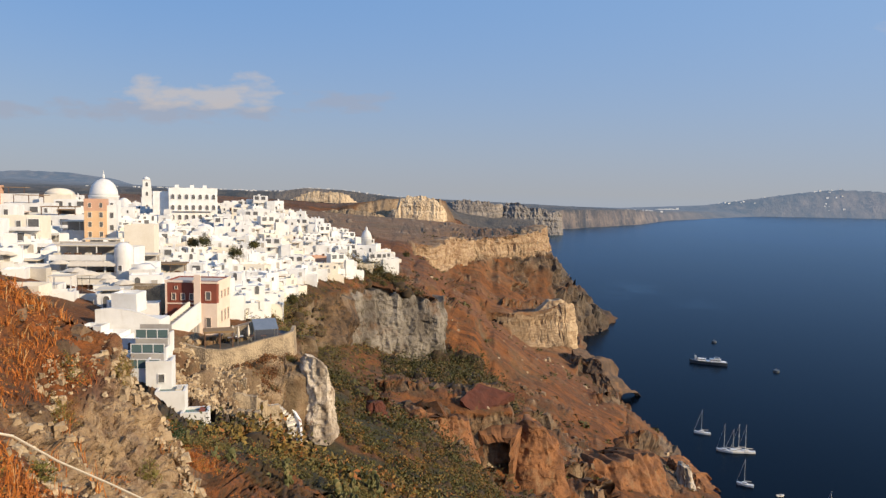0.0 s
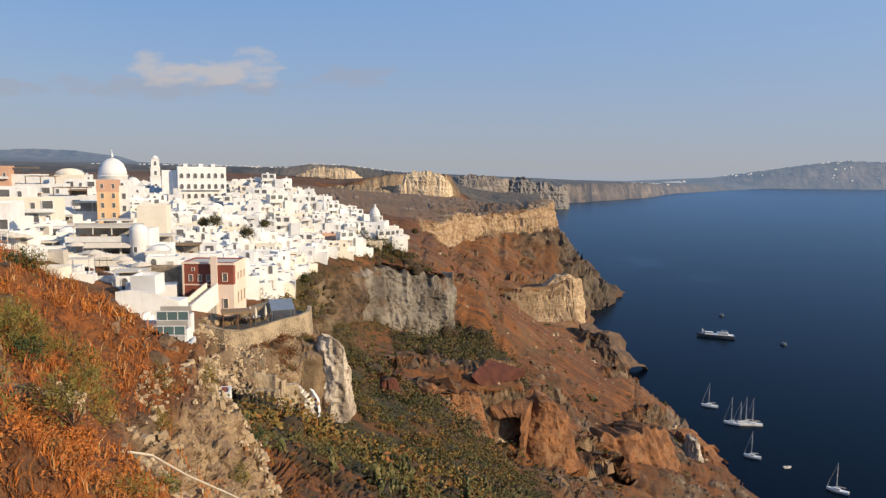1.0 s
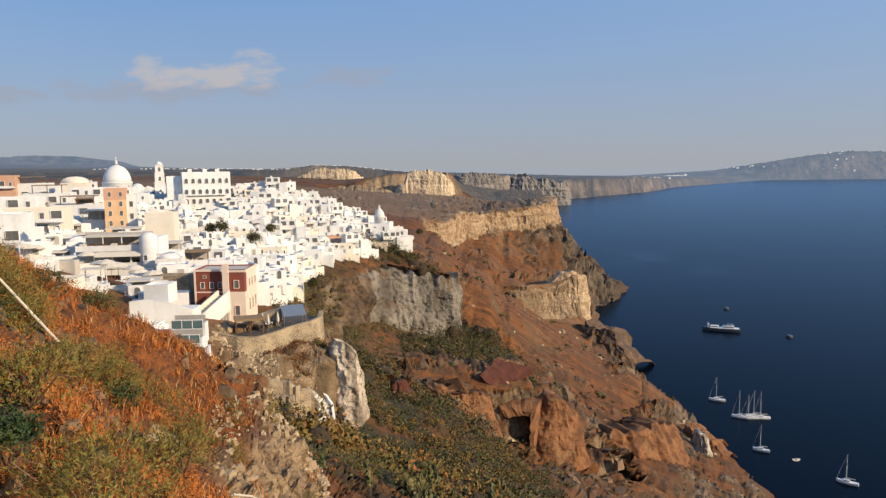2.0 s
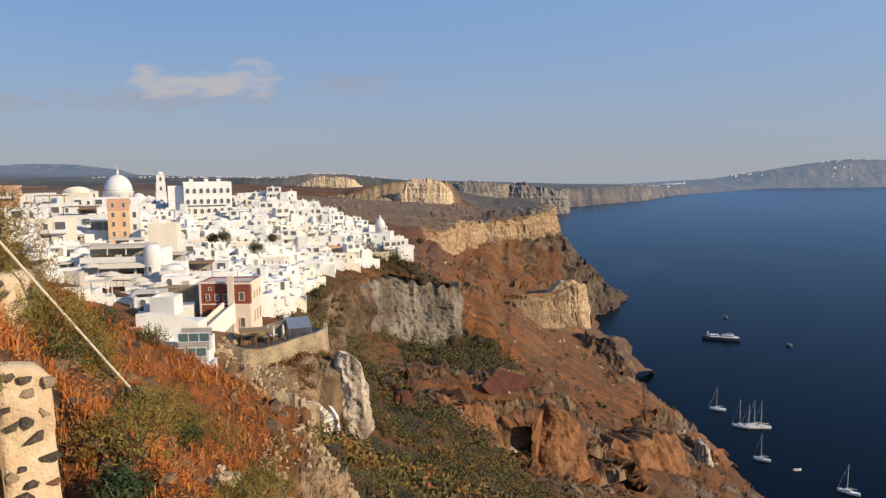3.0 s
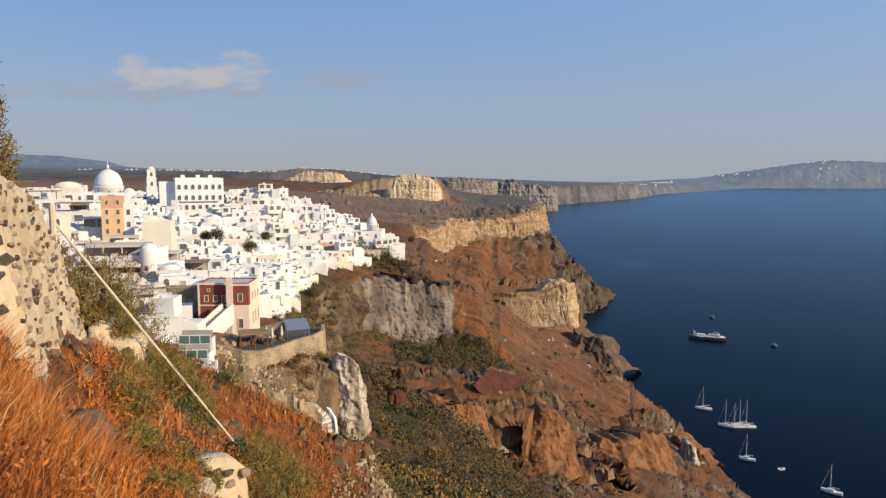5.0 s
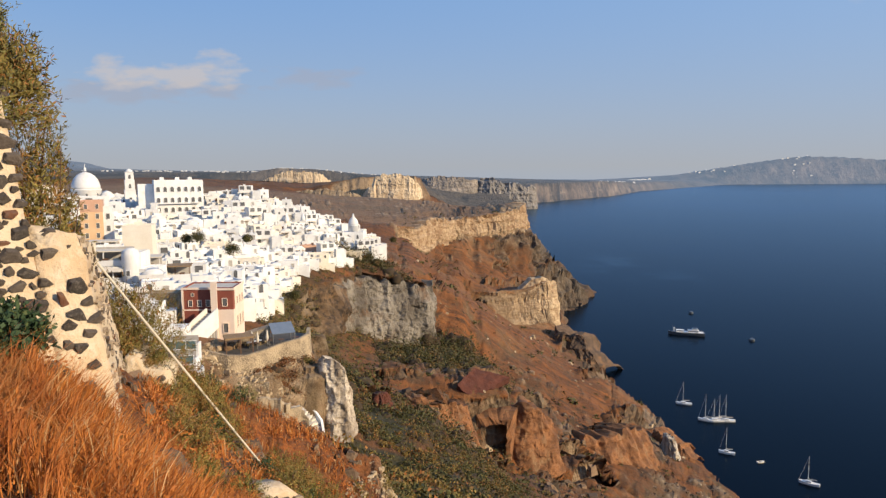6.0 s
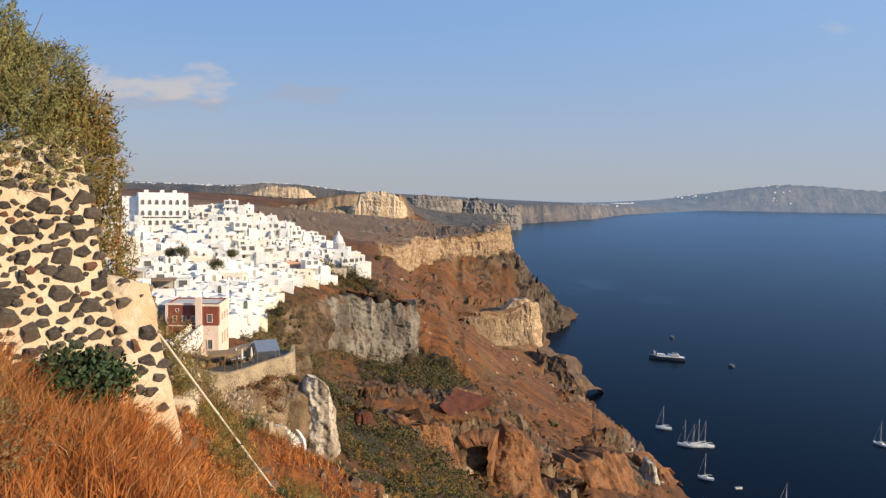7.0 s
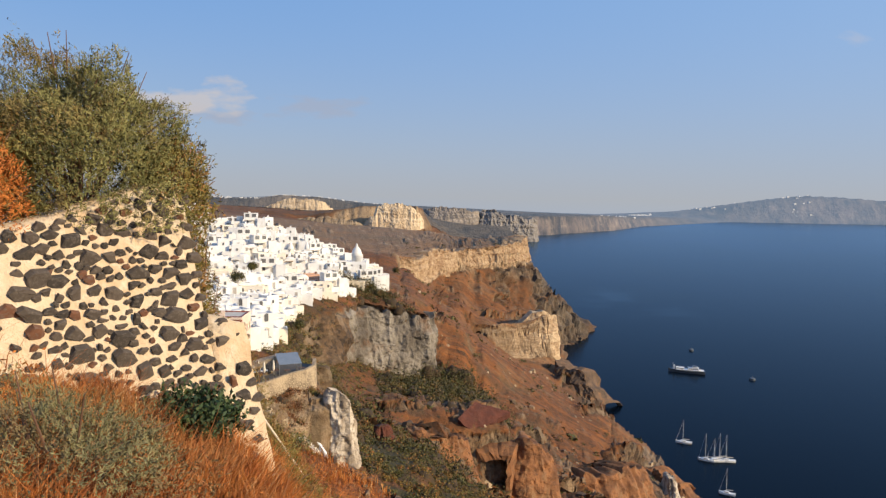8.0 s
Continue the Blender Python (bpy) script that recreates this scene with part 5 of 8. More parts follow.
def rubble_wall(name, label, a, b, foot, crest, batter, thick, count, rnd, smin, smax, density=None, squash=1.0, pack=0.71, relief=1.0, pale=0.0):
    """A mortared rubble wall from a to b in plan (its face on the right-hand side of that way); crest: height along it, 0 to 1."""
    a, b = Vector((*a, 0)), Vector((*b, 0))
    along = (b - a).normalized()
    length = (b - a).length
    out = Vector((along.y, -along.x, 0))

    def place(s, z, push=0.0):
        p = a + along * s + out * (push - batter * (z - foot))
        return Vector((p.x, p.y, z))

    root = thing(name, label, "stone wall", kind="structure")
    nu, nv = max(6, int(length / 0.07)), max(6, int((max(crest(0), crest(0.5), crest(1)) - foot) / 0.07))
    bm = bmesh.new()
    grid = []
    for i in range(nu + 1):
        s = length * i / nu
        top = crest(i / nu)
        col = []
        for j in range(nv + 1):
            z = foot + (top - foot) * j / nv
            p = place(s, z)
            bulge = relief * (0.035 * noise.noise(p * 3.1) + 0.022 * noise.noise(p * 9.0))
            col.append(bm.verts.new(place(s, z, bulge)))
        col.append(bm.verts.new(place(s, top + 0.02, -thick * 0.5)))
        col.append(bm.verts.new(place(s, top - 0.04, -thick)))
        col.append(bm.verts.new(place(s, foot, -thick)))
        grid.append(col)
    for c0, c1 in zip(grid, grid[1:]):
        for j in range(len(c0) - 1):
            bm.faces.new((c0[j], c1[j], c1[j + 1], c0[j + 1]))
    bm.faces.new(grid[0]), bm.faces.new(grid[-1][::-1])
    part("mortar", bm, MORTAR, root, flat=False)
    turn = math.atan2(along.y, along.x)
    done = []
    tries = 0
    while len(done) < count and tries < count * 60:
        tries += 1
        f = rnd.random()
        s, size = f * length, smin + (smax - smin) * (1 - tries / (count * 60)) * rnd.uniform(0.2, 1.0)
        top = crest(f)
        z = rnd.uniform(foot + 0.05, top - size * 0.3)
        if density and rnd.random() > density(f, z):
            continue
        if any(((s - s2) / squash) ** 2 + (z - z2) ** 2 < (0.5 * (size + d2) * pack) ** 2 for s2, z2, d2 in done):
            continue
        done.append((s, z, size))
        m = Matrix.Translation(place(s, z, 0.02)) @ Matrix.Rotation(turn, 4, "Z") @ Matrix.Rotation(math.atan(batter), 4, "X") \
            @ Matrix.Rotation(rnd.choice((0, math.pi)) + rnd.uniform(-0.35, 0.35), 4, "Y") @ Matrix.Diagonal((size * squash * rnd.uniform(0.75, 1.25), size * 0.75, size * rnd.uniform(0.6, 1.0), 1))
        piece("stone", rnd.choice(PALESTONES if rnd.random() < pale else STONES), root, m)
    return root, place


def steps_of(*pairs):
    xs, zs = pairs[0::2], pairs[1::2]
    return lambda f: float(np.interp(f, xs, zs))


wr = random.Random(11)
# upper wall, seen square on at the end of the ride; then its lower stub and the long flank running down the slope
rubble_wall("wall_upper", "cream-mortared rubble wall with dark lava stones", (-7.26, 3.365), (-5.14, 5.575), -0.5, steps_of(0, 2.05, 0.45, 2.2, 0.70, 2.42, 1, 2.72), 0.38, 0.7, 470, wr, 0.035, 0.235,
            lambda f, z: (0.004 + 0.10 * max(0.0, f - 0.25) if f < 0.42 and z > 1.0 else 0.05 if f < 0.42 else 1.0), 1.1, pack=0.80)
rubble_wall("wall_stub", "low broken end of the rubble wall with cream mortar", (-5.13, 5.585), (-4.83, 5.90), -0.5, steps_of(0, 1.20, 0.5, 1.16, 1, 1.08), 0.38, 0.55, 18, wr, 0.10, 0.20)
rubble_wall("wall_flank", "long rubble wall running down the slope, lava stones in pale mortar", (-4.72, 6.37), (-6.75, 11.27), -3.0, steps_of(0, 1.13, 0.43, 0.80, 0.58, 0.52, 0.75, 0.0, 0.83, -0.42, 0.92, -0.98, 1, -1.45), 0.13, 0.6, 360, wr, 0.03, 0.095, squash=1.5, pack=0.9, relief=1.5, pale=0.72)
rubble_wall("wall_ledge", "flat-topped lower ledge of the rubble wall", (-6.95, 11.15), (-6.25, 11.25), -3.4, steps_of(0, -1.50, 0.30, -1.56, 0.34, -1.76, 0.9, -1.80, 1, -1.95), 0.16, 1.4, 26, wr, 0.06, 0.15, pale=0.6)
rubble_wall("wall_lower", "weathered lower rubble wall with pale mortar", (-2.72, 4.80), (-3.62, 6.97), -4.6, steps_of(0, -1.45, 0.4, -1.62, 0.75, -1.85, 1, -2.0), 0.03, 0.9, 130, wr, 0.03, 0.09, squash=1.0, pack=1.0, relief=1.8, pale=0.5)
rubble_wall("wall_outcrop", "crumbling pale footing of the rubble wall", (-6.28, 11.3), (-5.95, 12.9), -4.6, steps_of(0, -1.85, 0.3, -2.3, 0.6, -2.9, 1, -3.4), 0.12, 0.8, 30, wr, 0.05, 0.14, pale=0.6)
rubble_wall("wall_quoin", "broken end of the lower wall with large dark stones", (-3.62, 6.985), (-3.30, 7.28), -4.9, steps_of(0, -2.0, 0.5, -2.03, 0.9, -2.07, 1, -2.14), 0.05, 0.6, 34, wr, 0.06, 0.15, squash=1.3, pack=0.9, relief=2.0, pale=0.35)

# taut cable with its anchor stake
CABLE = plain("weathered_cable", (0.62, 0.56, 0.46), (0.48, 0.42, 0.34), 0.1, 0.7)
cable = thing("guy_cable", "taut pale guy cable running down to the slope", "cable")
bm = bmesh.new()
top, low = Vector((-7.15, 10.85, 0.30)), Vector((-4.9, 13.03, -4.40))
tube(bm, top, low, 0.022, 8)
part("strand", bm, CABLE, cable)
bm = bmesh.new()
tube(bm, low + Vector((-0.05, -0.02, 0.12)), low + Vector((0.12, 0.02, -0.5)), 0.03, 8)
part("anchor_stake", bm, CABLE, cable, "rusty iron anchor stake")
bm = bmesh.new()
tube(bm, top + Vector((0, 0, 0.25)), Vector((top.x, top.y, -2.6)), 0.05, 8)
part("post", bm, CABLE, cable, "short weathered post")
hose = thing("water_pipe", "thin pale water pipe lying down the slope", "pipe")
bm = bmesh.new()
pts = [Vector((-1.9, 11.1, -5.7)), Vector((-1.7, 11.35, -5.85)), Vector((-1.37, 11.75, -6.32)), Vector((-1.05, 12.6, -7.0)), Vector((-0.7, 13.5, -7.75)), Vector((-0.2, 14.5, -8.9))]
rows = [[bm.verts.new(p + Vector((0.018 * math.cos(a), 0, 0.018 * math.sin(a)))) for a in (2 * math.pi * k / 8 for k in range(8))] for p in pts]
for lo, hi in zip(rows, rows[1:]):
    for i in range(8):
        bm.faces.new((lo[i], lo[(i + 1) % 8], hi[(i + 1) % 8], hi[i]))
part("pipe_run", bm, CABLE, hose)


def bush(name, label, seed, x, y, z, rx, ry, rz, leaves, leaf, material, twigs=14, group=""):
    """A shrub: twigs from the foot, and small leaves gathered on an uneven crown."""
    rs = np.random.RandomState(seed)
    leaves, leaf = int(leaves * 1.15), leaf * 0.82
    root = thing(name, label, "bush", pose(x, y, z), group)
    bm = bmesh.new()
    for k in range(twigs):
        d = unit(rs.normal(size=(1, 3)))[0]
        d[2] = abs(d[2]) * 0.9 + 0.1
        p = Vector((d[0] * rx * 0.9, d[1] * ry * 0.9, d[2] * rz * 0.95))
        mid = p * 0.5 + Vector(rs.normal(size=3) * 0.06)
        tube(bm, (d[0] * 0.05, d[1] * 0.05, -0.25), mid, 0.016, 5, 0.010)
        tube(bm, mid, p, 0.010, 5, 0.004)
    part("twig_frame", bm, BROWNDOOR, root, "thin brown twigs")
    d = unit(rs.normal(size=(leaves, 3)))
    d[:, 2] = np.where(d[:, 2] < -0.25, -d[:, 2], d[:, 2])
    lump = 0.80 + 0.22 * vnoise(d[:, 0] * 2.3 + seed, d[:, 1] * 2.3, d[:, 2] * 2.3) + 0.13 * vnoise(d[:, 0] * 6 + seed, d[:, 1] * 6, d[:, 2] * 6)
    depth = 1 - 0.45 * rs.uniform(0, 1, leaves) ** 2.2
    per = 9
    c = d * (lump * depth)[:, None] * np.array([rx, ry, rz])
    stray = rs.uniform(0, 1, leaves) > 0.985
    c[stray] *= 1.12
    ax = unit(d * 0.8 + np.array([0, 0, 0.5]) + rs.normal(size=d.shape) * 0.55)
    src = (np.arange(leaves) // per) * per
    along = ((np.arange(leaves) % per) / per - 0.4)[:, None]
    c = c[src] + ax[src] * along * leaf * 4.2 + rs.normal(size=d.shape) * leaf * 0.35
    ax = unit(ax[src] + rs.normal(size=d.shape) * 0.65)
    ob = new("foliage", leaf_mesh("foliage", c, ax, leaf * rs.uniform(0.9, 1.9, leaves) * (0.8 if material is IVY else 1.0), leaf * rs.uniform(0.22, 0.40, leaves) * (1.8 if material is IVY else 1.0), material, d[src]))
    ob.parent = root
    return root


OLIVE = foliage_material("olive_leaves", (0.075, 0.078, 0.020), (0.27, 0.255, 0.085), (0.22, 0.15, 0.05), 0.08)
DULL = foliage_material("dull_olive_leaves", (0.065, 0.062, 0.010), (0.235, 0.200, 0.038), (0.27, 0.13, 0.028), 0.04)
IVY = foliage_material("dark_green_leaves", (0.012, 0.030, 0.010), (0.035, 0.070, 0.020), (0.06, 0.08, 0.02), 0.1)
GREYGREEN = foliage_material("grey_green_leaves", (0.070, 0.068, 0.026), (0.250, 0.225, 0.100), (0.20, 0.12, 0.05), 0.06)
RUST = foliage_material("rust_leaves", (0.27, 0.075, 0.012), (0.52, 0.175, 0.028), (0.20, 0.13, 0.04), 0.05)
MIXED = foliage_material("browning_leaves", (0.075, 0.066, 0.013), (0.26, 0.20, 0.045), (0.27, 0.12, 0.030), 0.15)


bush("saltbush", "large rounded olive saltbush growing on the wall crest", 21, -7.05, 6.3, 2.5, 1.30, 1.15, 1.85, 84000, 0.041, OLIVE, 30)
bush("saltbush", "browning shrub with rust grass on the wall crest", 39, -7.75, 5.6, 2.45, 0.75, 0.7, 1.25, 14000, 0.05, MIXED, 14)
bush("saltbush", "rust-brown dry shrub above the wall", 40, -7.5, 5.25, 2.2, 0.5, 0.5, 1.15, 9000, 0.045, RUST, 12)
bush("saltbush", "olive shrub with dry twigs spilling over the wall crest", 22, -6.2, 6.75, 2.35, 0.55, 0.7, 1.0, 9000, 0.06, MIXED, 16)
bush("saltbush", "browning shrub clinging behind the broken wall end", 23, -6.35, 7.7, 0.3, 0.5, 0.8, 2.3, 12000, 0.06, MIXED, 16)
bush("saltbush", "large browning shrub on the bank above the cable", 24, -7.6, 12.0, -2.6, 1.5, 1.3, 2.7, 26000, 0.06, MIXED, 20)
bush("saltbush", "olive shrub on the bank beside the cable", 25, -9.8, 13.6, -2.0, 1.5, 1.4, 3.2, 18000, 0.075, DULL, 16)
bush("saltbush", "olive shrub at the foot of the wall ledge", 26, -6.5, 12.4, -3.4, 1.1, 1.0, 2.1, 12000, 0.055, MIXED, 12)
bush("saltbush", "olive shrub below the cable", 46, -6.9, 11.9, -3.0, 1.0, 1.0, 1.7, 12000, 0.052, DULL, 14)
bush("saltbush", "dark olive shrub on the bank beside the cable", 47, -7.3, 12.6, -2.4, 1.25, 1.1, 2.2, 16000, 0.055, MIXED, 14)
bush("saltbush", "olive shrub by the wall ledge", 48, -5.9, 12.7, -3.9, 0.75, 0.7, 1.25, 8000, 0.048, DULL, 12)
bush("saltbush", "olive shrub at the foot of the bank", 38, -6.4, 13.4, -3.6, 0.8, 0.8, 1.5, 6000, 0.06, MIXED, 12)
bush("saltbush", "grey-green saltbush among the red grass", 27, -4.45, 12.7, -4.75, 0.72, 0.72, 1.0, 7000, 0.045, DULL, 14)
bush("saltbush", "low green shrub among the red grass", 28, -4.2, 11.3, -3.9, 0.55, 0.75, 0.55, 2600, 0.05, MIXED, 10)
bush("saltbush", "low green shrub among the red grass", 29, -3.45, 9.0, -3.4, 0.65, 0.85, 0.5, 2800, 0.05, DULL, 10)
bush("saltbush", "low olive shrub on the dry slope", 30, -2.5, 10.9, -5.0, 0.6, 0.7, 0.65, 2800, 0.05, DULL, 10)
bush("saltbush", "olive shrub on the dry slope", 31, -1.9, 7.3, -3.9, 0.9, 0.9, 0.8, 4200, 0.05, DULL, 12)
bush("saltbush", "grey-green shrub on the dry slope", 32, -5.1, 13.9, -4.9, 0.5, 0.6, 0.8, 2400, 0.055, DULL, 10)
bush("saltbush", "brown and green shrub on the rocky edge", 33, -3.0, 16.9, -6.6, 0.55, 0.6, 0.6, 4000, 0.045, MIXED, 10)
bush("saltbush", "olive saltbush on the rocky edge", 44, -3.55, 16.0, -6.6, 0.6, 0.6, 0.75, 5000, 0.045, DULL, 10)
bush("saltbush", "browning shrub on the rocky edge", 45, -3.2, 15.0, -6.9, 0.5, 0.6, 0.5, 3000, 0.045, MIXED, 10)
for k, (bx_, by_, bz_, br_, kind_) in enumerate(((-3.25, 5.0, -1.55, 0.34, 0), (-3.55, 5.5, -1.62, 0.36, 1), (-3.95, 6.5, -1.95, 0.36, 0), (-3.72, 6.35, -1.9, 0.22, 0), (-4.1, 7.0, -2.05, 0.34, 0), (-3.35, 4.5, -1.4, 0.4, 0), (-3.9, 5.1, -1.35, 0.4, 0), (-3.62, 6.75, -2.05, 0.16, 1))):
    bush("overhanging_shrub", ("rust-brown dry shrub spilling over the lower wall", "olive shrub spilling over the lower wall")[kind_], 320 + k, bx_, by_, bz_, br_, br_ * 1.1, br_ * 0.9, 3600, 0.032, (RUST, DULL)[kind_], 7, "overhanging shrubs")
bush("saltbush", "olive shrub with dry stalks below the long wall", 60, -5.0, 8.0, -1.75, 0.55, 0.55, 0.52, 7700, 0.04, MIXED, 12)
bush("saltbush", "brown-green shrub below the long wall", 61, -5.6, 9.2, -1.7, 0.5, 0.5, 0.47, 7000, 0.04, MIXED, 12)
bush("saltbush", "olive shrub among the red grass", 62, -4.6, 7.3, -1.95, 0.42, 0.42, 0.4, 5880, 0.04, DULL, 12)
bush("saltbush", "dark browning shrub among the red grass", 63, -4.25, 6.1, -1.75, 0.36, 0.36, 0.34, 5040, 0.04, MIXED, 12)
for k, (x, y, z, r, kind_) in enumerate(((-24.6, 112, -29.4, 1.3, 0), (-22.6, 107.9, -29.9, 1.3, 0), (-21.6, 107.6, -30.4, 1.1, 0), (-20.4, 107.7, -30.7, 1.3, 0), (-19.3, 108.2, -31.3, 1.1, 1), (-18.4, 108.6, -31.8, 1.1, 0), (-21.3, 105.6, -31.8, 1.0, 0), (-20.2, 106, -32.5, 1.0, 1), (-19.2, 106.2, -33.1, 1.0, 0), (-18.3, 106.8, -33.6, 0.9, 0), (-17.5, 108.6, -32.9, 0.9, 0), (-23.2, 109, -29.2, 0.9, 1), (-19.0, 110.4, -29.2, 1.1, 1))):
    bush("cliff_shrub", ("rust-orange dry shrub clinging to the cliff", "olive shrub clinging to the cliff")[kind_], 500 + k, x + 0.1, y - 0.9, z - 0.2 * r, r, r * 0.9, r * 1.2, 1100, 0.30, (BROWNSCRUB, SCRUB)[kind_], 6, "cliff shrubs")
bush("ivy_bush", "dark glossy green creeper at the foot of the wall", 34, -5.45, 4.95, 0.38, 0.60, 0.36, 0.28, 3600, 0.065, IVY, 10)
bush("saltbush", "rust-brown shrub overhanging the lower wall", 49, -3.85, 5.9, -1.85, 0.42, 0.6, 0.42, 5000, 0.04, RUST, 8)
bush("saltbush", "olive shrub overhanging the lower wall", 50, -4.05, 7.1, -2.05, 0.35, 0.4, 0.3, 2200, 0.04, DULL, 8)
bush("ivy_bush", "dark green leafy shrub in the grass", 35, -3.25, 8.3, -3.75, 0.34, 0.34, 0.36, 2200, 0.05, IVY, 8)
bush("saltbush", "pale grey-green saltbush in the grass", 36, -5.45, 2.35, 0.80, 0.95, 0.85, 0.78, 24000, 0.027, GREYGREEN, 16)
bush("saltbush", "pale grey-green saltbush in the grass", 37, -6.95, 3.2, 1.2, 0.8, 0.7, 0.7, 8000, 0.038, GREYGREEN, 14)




def strewn_bushes():
    rnd = random.Random(64)
    for k in range(46):
        x, y = rnd.uniform(-8.5, 0.0), rnd.uniform(6.5, 17.5)
        if -7.2 < x < -3.2 and y < 11.6:
            continue
        s = rnd.uniform(0.25, 0.55)
        kind = rnd.choice((0, 0, 1, 2))
        bush("low_shrub", ("small olive shrub in the dry grass", "small browning shrub in the dry grass", "small dark green shrub in the dry grass")[kind], 200 + k, x, y, drop(x, y), s, s, s * rnd.uniform(0.8, 1.4), 900, 0.05, (DULL, MIXED, IVY)[kind], 5, "low shrubs")


strewn_bushes()


def straw_material():
    m = Mat("red_straw", 0.8)
    i = m.island()
    c = m.mix(i, (0.33, 0.090, 0.013), (0.56, 0.205, 0.034))
    c = m.mix(m.math("GREATER_THAN", m.math("FRACT", m.math("MULTIPLY", i, 23.0)), 0.86), c, (0.52, 0.34, 0.16))
    c = m.mix(m.ramp(m.noise(1.3, 4), 0.42, 0.62), c, (0.29, 0.085, 0.018))
    c = m.mix(m.ramp(m.noise(2.3, 5), 0.60, 0.70), c, (0.36, 0.20, 0.07))
    m.color(c)
    return m.m


STRAW = straw_material()


def straw(name, label, seed, count, x0, x1, y0, y1, tall, wide, mask):
    """Dry grass: thin bent blades in tufts."""
    rs = np.random.RandomState(seed)
    tx, ty = rs.uniform(x0, x1, count // 8), rs.uniform(y0, y1, count // 8)
    keep = mask(tx, ty) > rs.uniform(0, 1, len(tx))
    tx, ty = tx[keep], ty[keep]
    x = np.repeat(tx, 14) + rs.normal(0, 0.07, len(tx) * 14)
    y = np.repeat(ty, 14) + rs.normal(0, 0.07, len(tx) * 14)
    z = np.repeat(drop_all(tx, ty), 14) + (base_height(x, y) - np.repeat(base_height(tx, ty), 14))
    n = len(x)
    h = tall * np.repeat(0.6 + 0.5 * rs.uniform(0, 1, len(tx)), 14) * rs.uniform(0.55, 1.15, n)
    lean = rs.normal(0, 0.45, (n, 2)) + np.array([0.10, 0.02])
    mid = np.stack([x + lean[:, 0] * h * 0.35, y + lean[:, 1] * h * 0.35, z + h * 0.55], 1)
    tip = np.stack([x + lean[:, 0] * h * 1.0, y + lean[:, 1] * h * 1.0, z + h * 0.98], 1)
    a = rs.uniform(0, 2 * math.pi, n)
    w = wide * rs.uniform(0.6, 1.3, n)
    off = np.stack([np.cos(a) * w, np.sin(a) * w, 0 * w], 1)
    root_ = np.stack([x, y, z - 0.05], 1)
    v = np.stack([root_ - off, root_ + off, mid + off * 0.8, mid - off * 0.8, tip], 1).reshape(-1, 3)
    me = bpy.data.meshes.new(name)
    base = np.arange(n)[:, None] * 5
    loops = np.concatenate([base + np.array([[0, 1, 2, 3]]), base + np.array([[3, 2, 4]])], 1).ravel()
    me.vertices.add(5 * n), me.loops.add(7 * n), me.polygons.add(2 * n)
    me.vertices.foreach_set("co", v.astype(np.float32).ravel())
    me.loops.foreach_set("vertex_index", loops.astype(np.int32))
    me.polygons.foreach_set("loop_start", (np.arange(n)[:, None] * 7 + np.array([[0, 4]])).ravel().astype(np.int32))
    me.update(calc_edges=True)
    me.materials.append(STRAW)
    return tagged(new(name, me), label, "grass", kind="stuff")


def near_grass(x, y):
    """Open grass, clear of the walls and the crag."""
    d = np.clip(0.68 + 0.8 * low_noise(x, y, 0.9, 4.4) + 0.45 * low_noise(x, y, 2.6, 9.4), 0, 1)
    behind = (x * 0.72 - y * 0.69 < -7.75) * (y < 6.2)
    flank = (x < -4.70 - 0.414 * (y - 6.37)) * (x > -5.7 - 0.414 * (y - 6.37)) * (y > 6) * (y < 11.4)
    crag = smooth(x, -3.5, -2.8) * smooth(y, 10.8, 12.4)
    foot = (y > 4.2) * (y < 8.4) * (x > np.interp(y, (4.2, 6.94, 7.4, 8.4), (-2.65, -3.85, -4.2, -4.6)))
    ledge = blob(x, y, -6.1, 10.7, 0.7, 0.6) + blob(x, y, -5.5, 12.0, 0.5, 0.8)
    d = d * (1 - 0.9 * np.clip(1.3 * blob(x, y, -4.35, 5.9, 0.42, 0.5), 0, 1))
    return d * (1 - behind) * (1 - np.clip(1.3 * ledge, 0, 1)) * (1 - flank) * (1 - foot) * np.clip(1 - 0.97 * crag, 0.02, 1)


straw("red_grass", "tall rust-red dry grass covering the near slope", 41, 72000, -6.4, -2.4, 0.4, 6.5, 0.40, 0.0042, near_grass)
straw("slope_grass", "rust-red dry grass on the slope", 42, 60000, -14, 1.0, 7.0, 26, 0.26, 0.008, near_grass)
straw("bank_grass", "dry orange grass on the bank above the wall", 43, 9000, -10, -7.0, 3.0, 7.0, 0.5, 0.005, lambda x, y: 0.8 + 0 * x)

scrub_cover("rust_thicket", "low fuzzy rust-red dry shrubs on the near slope", 51, 3900, -16, 0.5, 3.2, 30, 0.30, 60, RUST, near_grass, 0.066)
scrub_cover("olive_thicket", "low olive shrublets among the rust-red grass", 52, 800, -16, 0.5, 3.2, 30, 0.30, 90, DULL, patchy(near_grass, 8.8), 0.07)


